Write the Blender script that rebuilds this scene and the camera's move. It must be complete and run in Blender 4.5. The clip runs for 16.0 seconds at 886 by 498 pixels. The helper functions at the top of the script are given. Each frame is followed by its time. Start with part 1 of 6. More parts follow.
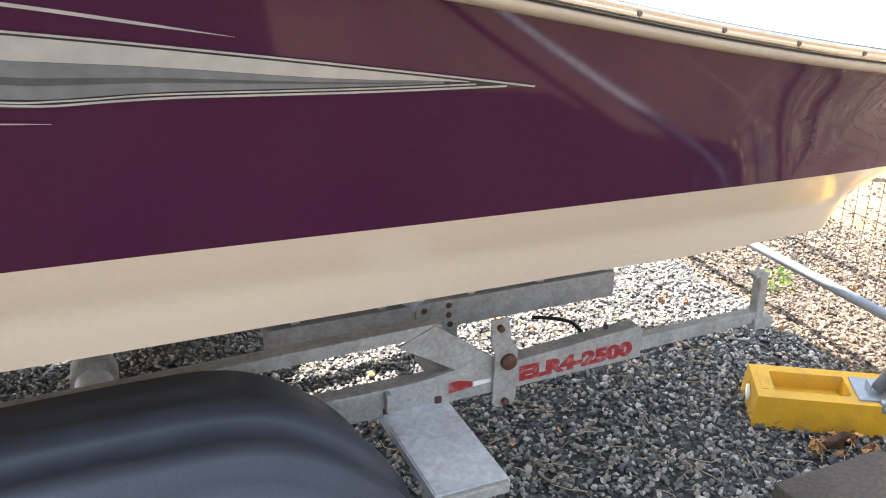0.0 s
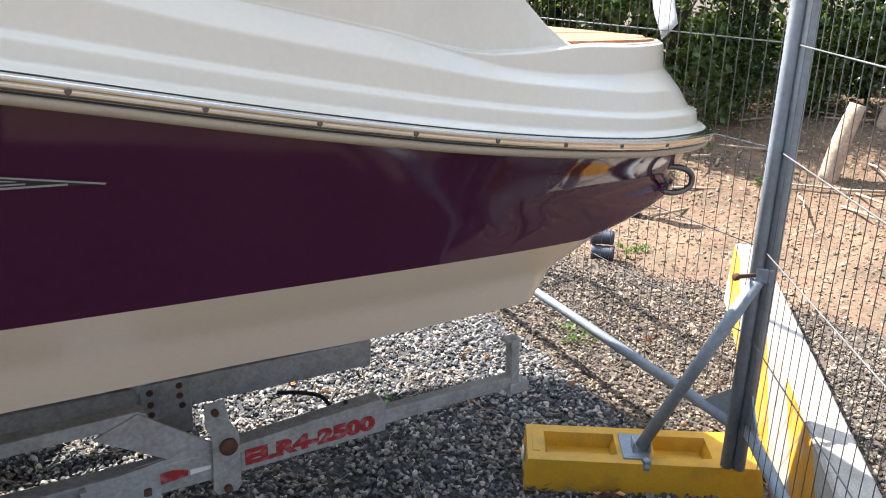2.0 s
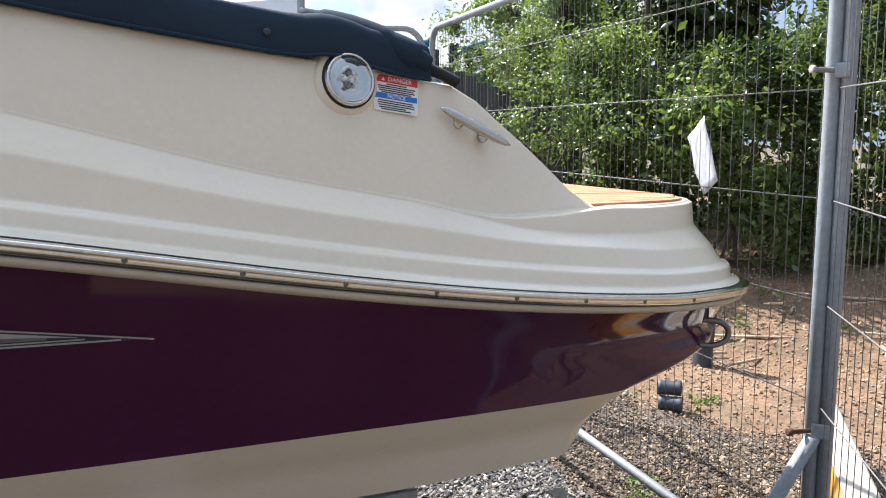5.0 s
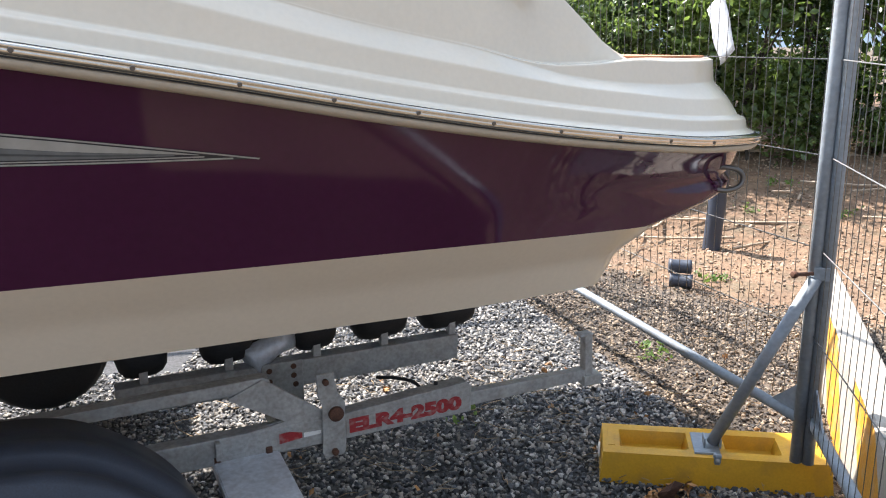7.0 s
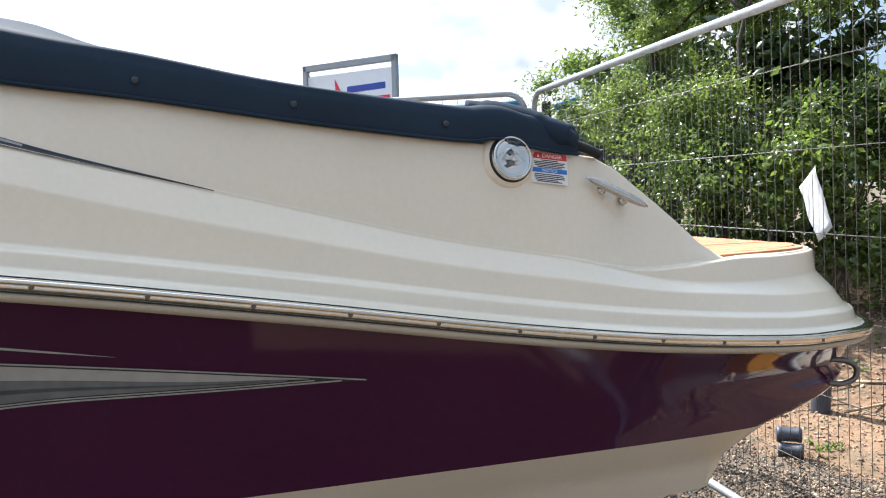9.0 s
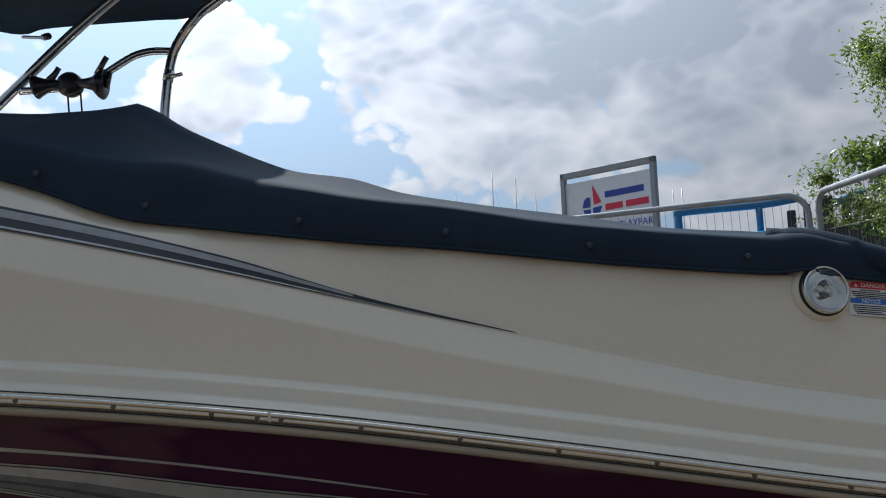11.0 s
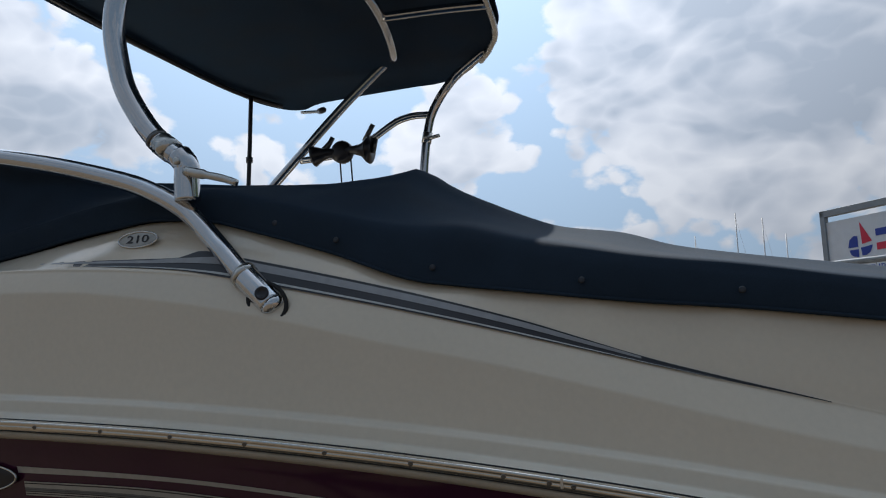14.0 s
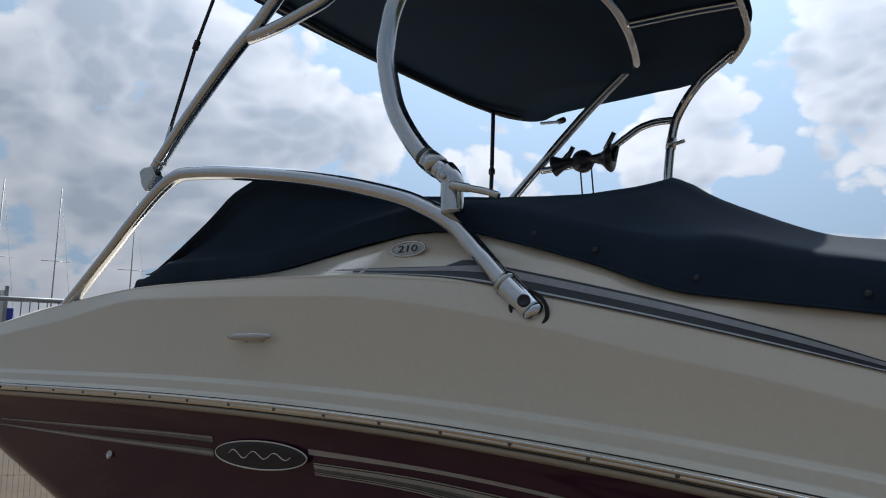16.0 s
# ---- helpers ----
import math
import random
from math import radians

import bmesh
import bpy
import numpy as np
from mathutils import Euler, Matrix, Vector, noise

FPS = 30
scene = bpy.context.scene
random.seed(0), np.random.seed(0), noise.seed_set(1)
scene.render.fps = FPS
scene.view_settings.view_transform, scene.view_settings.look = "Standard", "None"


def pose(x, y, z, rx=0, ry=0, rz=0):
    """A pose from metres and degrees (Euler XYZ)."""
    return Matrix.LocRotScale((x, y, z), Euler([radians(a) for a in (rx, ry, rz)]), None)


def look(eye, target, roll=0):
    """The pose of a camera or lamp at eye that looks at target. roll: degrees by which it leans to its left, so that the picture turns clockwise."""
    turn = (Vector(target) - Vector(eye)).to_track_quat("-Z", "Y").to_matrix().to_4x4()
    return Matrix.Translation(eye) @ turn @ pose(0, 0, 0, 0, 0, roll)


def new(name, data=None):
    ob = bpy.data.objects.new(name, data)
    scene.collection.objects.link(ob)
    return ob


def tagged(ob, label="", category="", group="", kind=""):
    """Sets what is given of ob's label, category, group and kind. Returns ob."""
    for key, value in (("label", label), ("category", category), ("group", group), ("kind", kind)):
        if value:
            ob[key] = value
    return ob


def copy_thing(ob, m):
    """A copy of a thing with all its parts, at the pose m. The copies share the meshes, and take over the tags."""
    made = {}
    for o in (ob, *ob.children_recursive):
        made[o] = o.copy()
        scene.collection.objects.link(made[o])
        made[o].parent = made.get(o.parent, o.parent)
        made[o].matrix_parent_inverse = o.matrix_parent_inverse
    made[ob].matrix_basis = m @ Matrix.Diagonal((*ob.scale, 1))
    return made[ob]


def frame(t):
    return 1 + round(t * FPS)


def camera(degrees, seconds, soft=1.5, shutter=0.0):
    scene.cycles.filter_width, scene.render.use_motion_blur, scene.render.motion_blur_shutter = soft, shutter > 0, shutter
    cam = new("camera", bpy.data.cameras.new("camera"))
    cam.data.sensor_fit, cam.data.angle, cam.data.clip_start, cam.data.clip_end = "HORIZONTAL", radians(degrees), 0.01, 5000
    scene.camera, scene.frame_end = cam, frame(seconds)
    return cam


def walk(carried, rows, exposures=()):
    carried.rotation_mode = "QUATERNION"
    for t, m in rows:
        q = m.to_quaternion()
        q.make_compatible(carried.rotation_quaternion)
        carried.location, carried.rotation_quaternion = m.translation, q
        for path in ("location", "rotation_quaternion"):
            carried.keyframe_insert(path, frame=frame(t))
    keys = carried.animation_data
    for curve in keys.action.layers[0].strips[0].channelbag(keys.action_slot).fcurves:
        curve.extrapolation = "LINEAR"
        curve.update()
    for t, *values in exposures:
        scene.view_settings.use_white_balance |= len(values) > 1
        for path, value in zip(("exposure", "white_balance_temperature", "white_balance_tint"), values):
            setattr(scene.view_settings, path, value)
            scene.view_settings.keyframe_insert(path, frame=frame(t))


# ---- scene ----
cam = camera(59.86, 16.0, soft=1.1)
PATH = [
    (0, look((0.061, 0.143, 1.524), (0.030, 2.001, 0.785), 0.8)),
    (0.5, look((0.227, 0.158, 1.515), (0.261, 2.041, 0.842), 1.1)),
    (1, look((0.380, 0.180, 1.538), (0.496, 2.066, 0.884), 1.6)),
    (1.5, look((0.432, 0.206, 1.571), (0.624, 2.084, 0.911), 0.6)),
    (2, look((0.518, 0.218, 1.600), (0.739, 2.100, 0.960), 2.3)),
    (2.5, look((0.614, 0.240, 1.633), (0.771, 2.158, 1.090), 2.7)),
    (3, look((0.664, 0.259, 1.648), (0.729, 2.208, 1.203), 1.3)),
    (3.5, look((0.677, 0.242, 1.650), (0.668, 2.216, 1.328), 1.2)),
    (5.8, look((0.548, -0.002, 1.612), (0.566, 1.979, 1.336), 0.8)),
    (6, look((0.532, -0.043, 1.597), (0.543, 1.936, 1.305), 0.6)),
    (6.5, look((0.513, -0.094, 1.562), (0.513, 1.871, 1.190), -0.0)),
    (7, look((0.511, -0.112, 1.522), (0.509, 1.824, 1.021), 0.1)),
    (7.5, look((0.510, -0.108, 1.531), (0.513, 1.819, 0.993), 0.1)),
    (8, look((0.501, -0.098, 1.593), (0.482, 1.862, 1.195), -0.6)),
    (8.5, look((0.493, -0.104, 1.638), (0.394, 1.880, 1.401), -1.0)),
    (9, look((0.479, -0.111, 1.669), (0.262, 1.873, 1.532), -1.6)),
    (9.5, look((0.459, -0.115, 1.704), (0.070, 1.846, 1.654), -2.5)),
    (10, look((0.439, -0.122, 1.727), (-0.109, 1.801, 1.768), -2.0)),
    (10.2, look((0.433, -0.128, 1.731), (-0.173, 1.777, 1.803), -2.2)),
    (12.3, look((0.369, -0.153, 1.760), (-0.731, 1.502, 1.987), -2.2)),
    (12.5, look((0.363, -0.157, 1.761), (-0.759, 1.482, 1.997), -2.3)),
    (13, look((0.350, -0.170, 1.767), (-0.820, 1.431, 2.027), -2.2)),
    (13.5, look((0.327, -0.188, 1.768), (-0.888, 1.376, 2.045), -1.85)),
    (14, look((0.319, -0.172, 1.776), (-1.003, 1.301, 2.065), -1.75)),
    (14.5, look((0.316, -0.160, 1.784), (-1.156, 1.164, 2.071), -1.8)),
    (15, look((0.308, -0.184, 1.784), (-1.268, 1.015, 2.069), -1.1)),
    (15.5, look((0.308, -0.225, 1.775), (-1.340, 0.868, 2.074), 0.4)),
    (16, look((0.306, -0.252, 1.774), (-1.384, 0.771, 2.087), 1.0)),
]
EXPOSURES = [(0.0, 2.95, 6250, 15), (1.0, 2.27, 6100, 15), (2.0, 1.83, 5850, 15), (3.5, 1.62, 5850, 15), (6.0, 1.42, 6100, 15), (6.5, 1.56, 6150, 15), (7.2, 1.82, 5850, 15), (8.0, 1.80, 5850, 14), (9.0, 1.58, 6000, 13), (9.6, 1.36, 5950, 12), (10.2, 0.78, 5850, 11), (12.3, -0.10, 5950, 11), (16.0, -0.06, 5850, 11)]
walk(cam, PATH, EXPOSURES)

# ---- sky and sun ----
SUN_YAW, SUN_EL = 48.0, 53.5
sun_dir = Vector((-math.sin(radians(SUN_YAW)) * math.cos(radians(SUN_EL)), math.cos(radians(SUN_YAW)) * math.cos(radians(SUN_EL)), math.sin(radians(SUN_EL))))
world = bpy.data.worlds.new("sky")
scene.world = world
world.use_nodes = True
wn, wl = world.node_tree.nodes, world.node_tree.links
wn.clear()
w_out = wn.new("ShaderNodeOutputWorld")
w_bg = wn.new("ShaderNodeBackground")
w_sky = wn.new("ShaderNodeTexSky")
w_sky.sky_type = "NISHITA"
w_sky.sun_disc = False
w_sky.sun_elevation = radians(SUN_EL)
w_sky.sun_rotation = radians(-SUN_YAW)
w_sky.air_density, w_sky.dust_density, w_sky.ozone_density = 1.0, 1.2, 1.0
w_tc = wn.new("ShaderNodeTexCoord")


def wmath(op, a, b=None, clamp=False):
    n = wn.new("ShaderNodeMath")
    n.operation, n.use_clamp = op, clamp
    for i, v in enumerate((a, b)):
        if v is None:
            continue
        if isinstance(v, (int, float)):
            n.inputs[i].default_value = v
        else:
            wl.new(v, n.inputs[i])
    return n.outputs[0]


w_vec = wn.new("ShaderNodeVectorMath")
w_vec.operation = "MULTIPLY"
w_vec.inputs[1].default_value = (1.0, 1.0, 1.55)
wl.new(w_tc.outputs["Generated"], w_vec.inputs[0])


CLOUD_AT = Vector((2.3, 5.1, 0.7))


def cloud_map(source, shift):
    mp = wn.new("ShaderNodeMapping")
    mp.inputs["Location"].default_value = shift
    wl.new(source, mp.inputs["Vector"])
    return mp.outputs[0]


def cloud_noise(shift, scale, detail):
    n = wn.new("ShaderNodeTexNoise")
    n.inputs["Scale"].default_value, n.inputs["Detail"].default_value, n.inputs["Roughness"].default_value = scale, detail, 0.58
    wl.new(cloud_map(w_vec.outputs[0], shift), n.inputs["Vector"])
    return n.outputs["Fac"]


def cloud_cells(shift, scale):
    n = wn.new("ShaderNodeTexVoronoi")
    n.feature = "SMOOTH_F1"
    n.inputs["Smoothness"].default_value, n.inputs["Scale"].default_value = 0.06, scale
    wl.new(cloud_map(w_warp.outputs[0], shift), n.inputs["Vector"])
    return wmath("SUBTRACT", 0.45, n.outputs["Distance"])


# the large cloud heaps (above 0) and blue gaps (below 0) of the day: yaw, height and half width in degrees, weight
HEAPS = ((22, 20, 13, 0.25), (10, 23, 10, 0.24), (2, 17, 9, 0.23), (19, 19, 6, 0.06), (11, 14, 6, 0.14), (4, 9, 6, 0.14), (80, 19, 14, 0.27), (88, 9, 11, 0.12), (65, 18, 5, 0.13), (41, 17, 6, 0.11), (33, 8, 8, 0.07), (14, 9, 8, 0.10), (54, 9, 7, 0.05), (37, 25, 5, -0.16), (74, 27, 6, -0.16), (29, 12, 3.5, -0.07), (48, 22, 6, -0.12), (63, 27, 7, -0.14), (47, 11, 4, -0.08))


def cloud_heaps():
    total = None
    for yaw, el, wide, weight in HEAPS:
        d = wn.new("ShaderNodeVectorMath")
        d.operation = "DOT_PRODUCT"
        d.inputs[1].default_value = (-math.sin(radians(yaw)) * math.cos(radians(el)), math.cos(radians(yaw)) * math.cos(radians(el)), math.sin(radians(el)))
        wl.new(w_tc.outputs["Generated"], d.inputs[0])
        r = wn.new("ShaderNodeMapRange")
        r.interpolation_type = "SMOOTHSTEP"
        r.inputs["From Min"].default_value, r.inputs["From Max"].default_value = math.cos(radians(wide)), 1.0
        r.inputs["To Max"].default_value = weight
        wl.new(d.outputs["Value"], r.inputs["Value"])
        total = r.outputs[0] if total is None else wmath("ADD", total, r.outputs[0])
    return total


w_heaps = cloud_heaps()


def cloud_density(step):
    base = wmath("ADD", wmath("ADD", wmath("MULTIPLY", cloud_noise(CLOUD_AT + step, 2.3, 3.0), 0.55), 0.165), w_heaps)
    fine = wmath("MULTIPLY", wmath("SUBTRACT", cloud_noise(Vector((0.4, 1.2, 3.1)) + step, 14.0, 9.0), 0.5), 0.34)
    big = wmath("MULTIPLY", cloud_cells(CLOUD_AT + step, 5.0), 0.26)
    small = wmath("ADD", wmath("MULTIPLY", cloud_cells(CLOUD_AT + step, 12.0), 0.20), wmath("MULTIPLY", cloud_cells(CLOUD_AT + step, 30.0), 0.13))
    smooth = wmath("ADD", wmath("ADD", base, big), small)
    return smooth, wmath("ADD", smooth, fine)


# heaped clouds: a broad cover, billows on it, fine ragged edges
w_wn = wn.new("ShaderNodeTexNoise")
w_wn.inputs["Scale"].default_value, w_wn.inputs["Detail"].default_value = 5.0, 3.0
wl.new(w_vec.outputs[0], w_wn.inputs["Vector"])
w_warp = wn.new("ShaderNodeMixRGB")
w_warp.blend_type = "ADD"
w_warp.inputs[0].default_value = 0.16
wl.new(w_vec.outputs[0], w_warp.inputs[1])
wl.new(w_wn.outputs["Color"], w_warp.inputs[2])
w_soft, w_c1 = cloud_density(Vector((0, 0, 0)))
# billows are bright towards the sun and grey in their thick, turned-away parts
w_soft_sunward = cloud_density(Vector((sun_dir.x, sun_dir.y, sun_dir.z * 1.55)) * 0.04)[0]
w_cover = wn.new("ShaderNodeValToRGB")
w_cover.color_ramp.elements[0].position, w_cover.color_ramp.elements[1].position = 0.405, 0.455
wl.new(w_c1, w_cover.inputs[0])
w_grain = wmath("MULTIPLY", wmath("SUBTRACT", w_soft, w_c1), 1.5)
w_lit = wmath("ADD", wmath("ADD", wmath("MULTIPLY", wmath("SUBTRACT", w_soft, w_soft_sunward), 3.8), w_grain), wmath("SUBTRACT", 0.60, wmath("MULTIPLY", wmath("SUBTRACT", w_soft, 0.5), 2.3)))
w_shade = wn.new("ShaderNodeValToRGB")
ce = w_shade.color_ramp.elements
ce[0].position, ce[0].color = 0.0, (11.6, 12.8, 14.2, 1)
ce[1].position, ce[1].color = 1.0, (21.0, 21.1, 21.1, 1)
mid_e = ce.new(0.5)
mid_e.color = (16.4, 17.0, 17.8, 1)
wl.new(w_lit, w_shade.inputs[0])
w_mix = wn.new("ShaderNodeMixRGB")
wl.new(w_cover.outputs[0], w_mix.inputs[0])
wl.new(w_shade.outputs[0], w_mix.inputs[2])
w_haze = wn.new("ShaderNodeMixRGB")
w_haze.inputs[0].default_value = 0.7
w_haze.inputs[2].default_value = (15.2, 19.6, 23.8, 1)
wl.new(w_sky.outputs[0], w_haze.inputs[1])
w_dot = wn.new("ShaderNodeVectorMath")
w_dot.operation = "DOT_PRODUCT"
w_dot.inputs[1].default_value = sun_dir
wl.new(w_tc.outputs["Generated"], w_dot.inputs[0])
w_half = wmath("MULTIPLY", wmath("ADD", w_dot.outputs["Value"], 1.0), 0.5)
w_sq = wmath("MULTIPLY", w_half, w_half)
w_q = wmath("MULTIPLY", w_sq, w_sq)
w_glow = wmath("ADD", wmath("MULTIPLY", wmath("MULTIPLY", w_q, w_q), 2.2), 0.37)
wl.new(w_haze.outputs[0], w_mix.inputs[1])
w_fin = wn.new("ShaderNodeMixRGB")
w_fin.blend_type = "MULTIPLY"
w_fin.inputs[0].default_value = 1.0
wl.new(w_mix.outputs[0], w_fin.inputs[1])
wl.new(w_glow, w_fin.inputs[2])
wl.new(w_fin.outputs[0], w_bg.inputs[0])
w_bg.inputs[1].default_value = 0.036
wl.new(w_bg.outputs[0], w_out.inputs[0])

sun = new("sun", bpy.data.lights.new("sun", "SUN"))
sun.data.energy, sun.data.angle, sun.data.color = 5.0, radians(0.6), (1.0, 0.91, 0.755)
sun.matrix_world = look(sun_dir * 30, (0, 0, 0))

# ---- materials ----


def material(name, col, rough=0.5, metal=0.0, coat=0.0, var=0.12, fine=180.0, coarse=6.0, bump=0.0, stain=None, stain_amount=0.0, rough_var=0.1, spec=0.5, island=0.0, randomise=0.0):
    """A surface with variation at a fine and a coarse scale, in metres of the object's own space."""
    m = bpy.data.materials.new(name)
    m.use_nodes = True
    nt = m.node_tree
    b = nt.nodes["Principled BSDF"]
    tc = nt.nodes.new("ShaderNodeTexCoord")
    src = tc.outputs["Object"]

    def tex(scale, detail):
        n = nt.nodes.new("ShaderNodeTexNoise")
        n.inputs["Scale"].default_value, n.inputs["Detail"].default_value = scale, detail
        nt.links.new(src, n.inputs["Vector"])
        return n.outputs["Fac"]

    def ramp(fac, lo, hi):
        n = nt.nodes.new("ShaderNodeMapRange")
        n.inputs["From Min"].default_value, n.inputs["From Max"].default_value = 0.3, 0.7
        n.inputs["To Min"].default_value, n.inputs["To Max"].default_value = lo, hi
        nt.links.new(fac, n.inputs["Value"])
        return n.outputs[0]

    f1, f2 = tex(fine, 4.0), tex(coarse, 5.0)
    mul = nt.nodes.new("ShaderNodeMath")
    mul.operation = "MULTIPLY"
    nt.links.new(ramp(f1, 1 - var, 1 + var), mul.inputs[0])
    nt.links.new(ramp(f2, 1 - var, 1 + var), mul.inputs[1])
    value = mul.outputs[0]
    if island or randomise:
        geo = nt.nodes.new("ShaderNodeNewGeometry") if island else nt.nodes.new("ShaderNodeObjectInfo")
        mr = nt.nodes.new("ShaderNodeMapRange")
        amount = island or randomise
        mr.inputs["To Min"].default_value, mr.inputs["To Max"].default_value = 1 - amount, 1 + amount
        nt.links.new(geo.outputs["Random Per Island" if island else "Random"], mr.inputs["Value"])
        m2 = nt.nodes.new("ShaderNodeMath")
        m2.operation = "MULTIPLY"
        nt.links.new(value, m2.inputs[0])
        nt.links.new(mr.outputs[0], m2.inputs[1])
        value = m2.outputs[0]
    base = nt.nodes.new("ShaderNodeMixRGB")
    base.blend_type = "MULTIPLY"
    base.inputs[0].default_value = 1.0
    base.inputs[1].default_value = (*col, 1)
    nt.links.new(value, base.inputs[2])
    colour = base.outputs[0]
    if stain:
        f3 = tex(coarse * 2.3, 8.0)
        sm = nt.nodes.new("ShaderNodeMapRange")
        sm.inputs["From Min"].default_value, sm.inputs["From Max"].default_value = 0.5, 0.72
        sm.inputs["To Max"].default_value = stain_amount
        nt.links.new(f3, sm.inputs["Value"])
        mx = nt.nodes.new("ShaderNodeMixRGB")
        nt.links.new(sm.outputs[0], mx.inputs[0])
        nt.links.new(colour, mx.inputs[1])
        mx.inputs[2].default_value = (*stain, 1)
        colour = mx.outputs[0]
    nt.links.new(colour, b.inputs["Base Color"])
    nt.links.new(ramp(f2, max(0.02, rough * (1 - rough_var)), min(1.0, rough * (1 + rough_var))), b.inputs["Roughness"])
    b.inputs["Metallic"].default_value = metal
    b.inputs["Coat Weight"].default_value = coat
    b.inputs["Coat Roughness"].default_value = 0.06
    b.inputs["Specular IOR Level"].default_value = spec
    if bump:
        bp = nt.nodes.new("ShaderNodeBump")
        bp.inputs["Strength"].default_value = 0.6
        bp.inputs["Distance"].default_value = bump
        nt.links.new(f1, bp.inputs["Height"])
        nt.links.new(bp.outputs[0], b.inputs["Normal"])
    return m


MAROON = material("maroon_gelcoat", (0.050, 0.0094, 0.034), 0.06, coat=0.0, var=0.06, fine=60, coarse=3, rough_var=0.3, spec=0.42)
MAROON.node_tree.nodes["Principled BSDF"].inputs["Coat Roughness"].default_value = 0.025
WHITE = material("ivory_gelcoat", (0.735, 0.65, 0.515), 0.20, coat=0.45, var=0.02, fine=90, coarse=2.2, stain=(0.58, 0.52, 0.42), stain_amount=0.015, rough_var=0.08)
IVORY = material("ivory_vinyl", (0.47, 0.41, 0.32), 0.45, var=0.05, fine=120, coarse=9)
RAIL_STEEL = material("rub_rail_stainless", (0.67, 0.635, 0.575), 0.13, metal=1.0, var=0.06, fine=140, coarse=12, rough_var=0.4)
STEEL = material("polished_stainless", (0.66, 0.65, 0.62), 0.13, metal=1.0, var=0.05, fine=140, coarse=12, rough_var=0.5)
TOWER_STEEL = material("brushed_stainless", (0.66, 0.67, 0.69), 0.15, metal=1.0, var=0.03, fine=160, coarse=10, rough_var=0.2)
SATIN = material("satin_stainless", (0.62, 0.61, 0.58), 0.26, metal=1.0, var=0.05, fine=160, coarse=10, rough_var=0.4)
CANVAS = material("navy_canvas", (0.021, 0.034, 0.053), 0.85, var=0.2, fine=700, coarse=5, bump=0.0004, spec=0.12)
CANOPY = material("black_canopy_cloth", (0.013, 0.031, 0.060), 0.85, var=0.2, fine=420, coarse=4, bump=0.001, spec=0.25)
GALV = material("galvanised_steel", (0.62, 0.65, 0.70), 0.48, metal=0.35, var=0.14, fine=70, coarse=14, stain=(0.34, 0.32, 0.30), stain_amount=0.3, bump=0.0006)
GALV_DIRTY = material("weathered_galvanised_steel", (0.36, 0.36, 0.345), 0.62, metal=0.25, var=0.16, fine=90, coarse=16, stain=(0.20, 0.165, 0.13), stain_amount=0.4, bump=0.001)
RUST = material("rusty_steel", (0.095, 0.045, 0.028), 0.85, metal=0.1, var=0.35, fine=220, coarse=25, bump=0.001)
BLACK_RUBBER = material("black_rubber", (0.012, 0.012, 0.013), 0.75, var=0.3, fine=150, coarse=12, bump=0.0008)
MUD_PLASTIC = material("black_moulded_plastic", (0.034, 0.042, 0.060), 0.52, var=0.2, fine=260, coarse=7, bump=0.0004)
YELLOW = material("yellow_plastic", (0.56, 0.30, 0.012), 0.45, var=0.07, fine=120, coarse=5, stain=(0.20, 0.13, 0.05), stain_amount=0.35, bump=0.0008)
FENCE_GALV = material("fence_galvanised_tube", (0.265, 0.295, 0.325), 0.6, metal=0.35, var=0.12, fine=60, coarse=9, stain=(0.3, 0.29, 0.27), stain_amount=0.3)
WIRE = material("fence_wire", (0.17, 0.17, 0.162), 0.6, metal=0.25, var=0.2, fine=40, coarse=3)
CONCRETE = material("concrete_barrier", (0.35, 0.31, 0.26), 0.9, var=0.15, fine=110, coarse=6, bump=0.002, stain=(0.2, 0.17, 0.13), stain_amount=0.5)
PAINT_Y = material("worn_yellow_paint", (0.58, 0.27, 0.016), 0.7, var=0.15, fine=90, coarse=7, stain=(0.45, 0.38, 0.3), stain_amount=0.5, bump=0.001)
PAINT_W = material("worn_white_paint", (0.38, 0.34, 0.285), 0.75, var=0.1, fine=90, coarse=7, stain=(0.38, 0.33, 0.27), stain_amount=0.6, bump=0.001)
TEAK = material("orange_teak_decking", (0.42, 0.18, 0.09), 0.55, var=0.14, fine=140, coarse=10, randomise=0.12)
WOOD = material("weathered_timber", (0.078, 0.062, 0.050), 0.9, var=0.3, fine=70, coarse=5, bump=0.003)
PALE_WOOD = material("pale_dead_wood", (0.40, 0.31, 0.22), 0.9, var=0.25, fine=50, coarse=6, bump=0.003)
BARK = material("bark", (0.055, 0.045, 0.035), 0.95, var=0.35, fine=60, coarse=8, bump=0.006)
RED = material("red_vinyl", (0.29, 0.02, 0.025), 0.5, var=0.15, fine=200, coarse=20, stain=(0.42, 0.36, 0.32), stain_amount=0.5)
DANGER_RED = material("red_print", (0.62, 0.03, 0.03), 0.4, var=0.03)
NOTICE_BLUE = material("blue_print", (0.02, 0.16, 0.55), 0.4, var=0.03)
STICKER = material("white_sticker", (0.78, 0.77, 0.74), 0.4, var=0.03)
INK = material("black_print", (0.02, 0.02, 0.02), 0.5, var=0.1)
SILVER = material("silver_vinyl", (0.44, 0.44, 0.42), 0.35, metal=0.35, var=0.1, fine=40, coarse=3)
REFLECTOR = material("bright_reflector", (0.62, 0.62, 0.60), 0.08, metal=1.0, var=0.05)
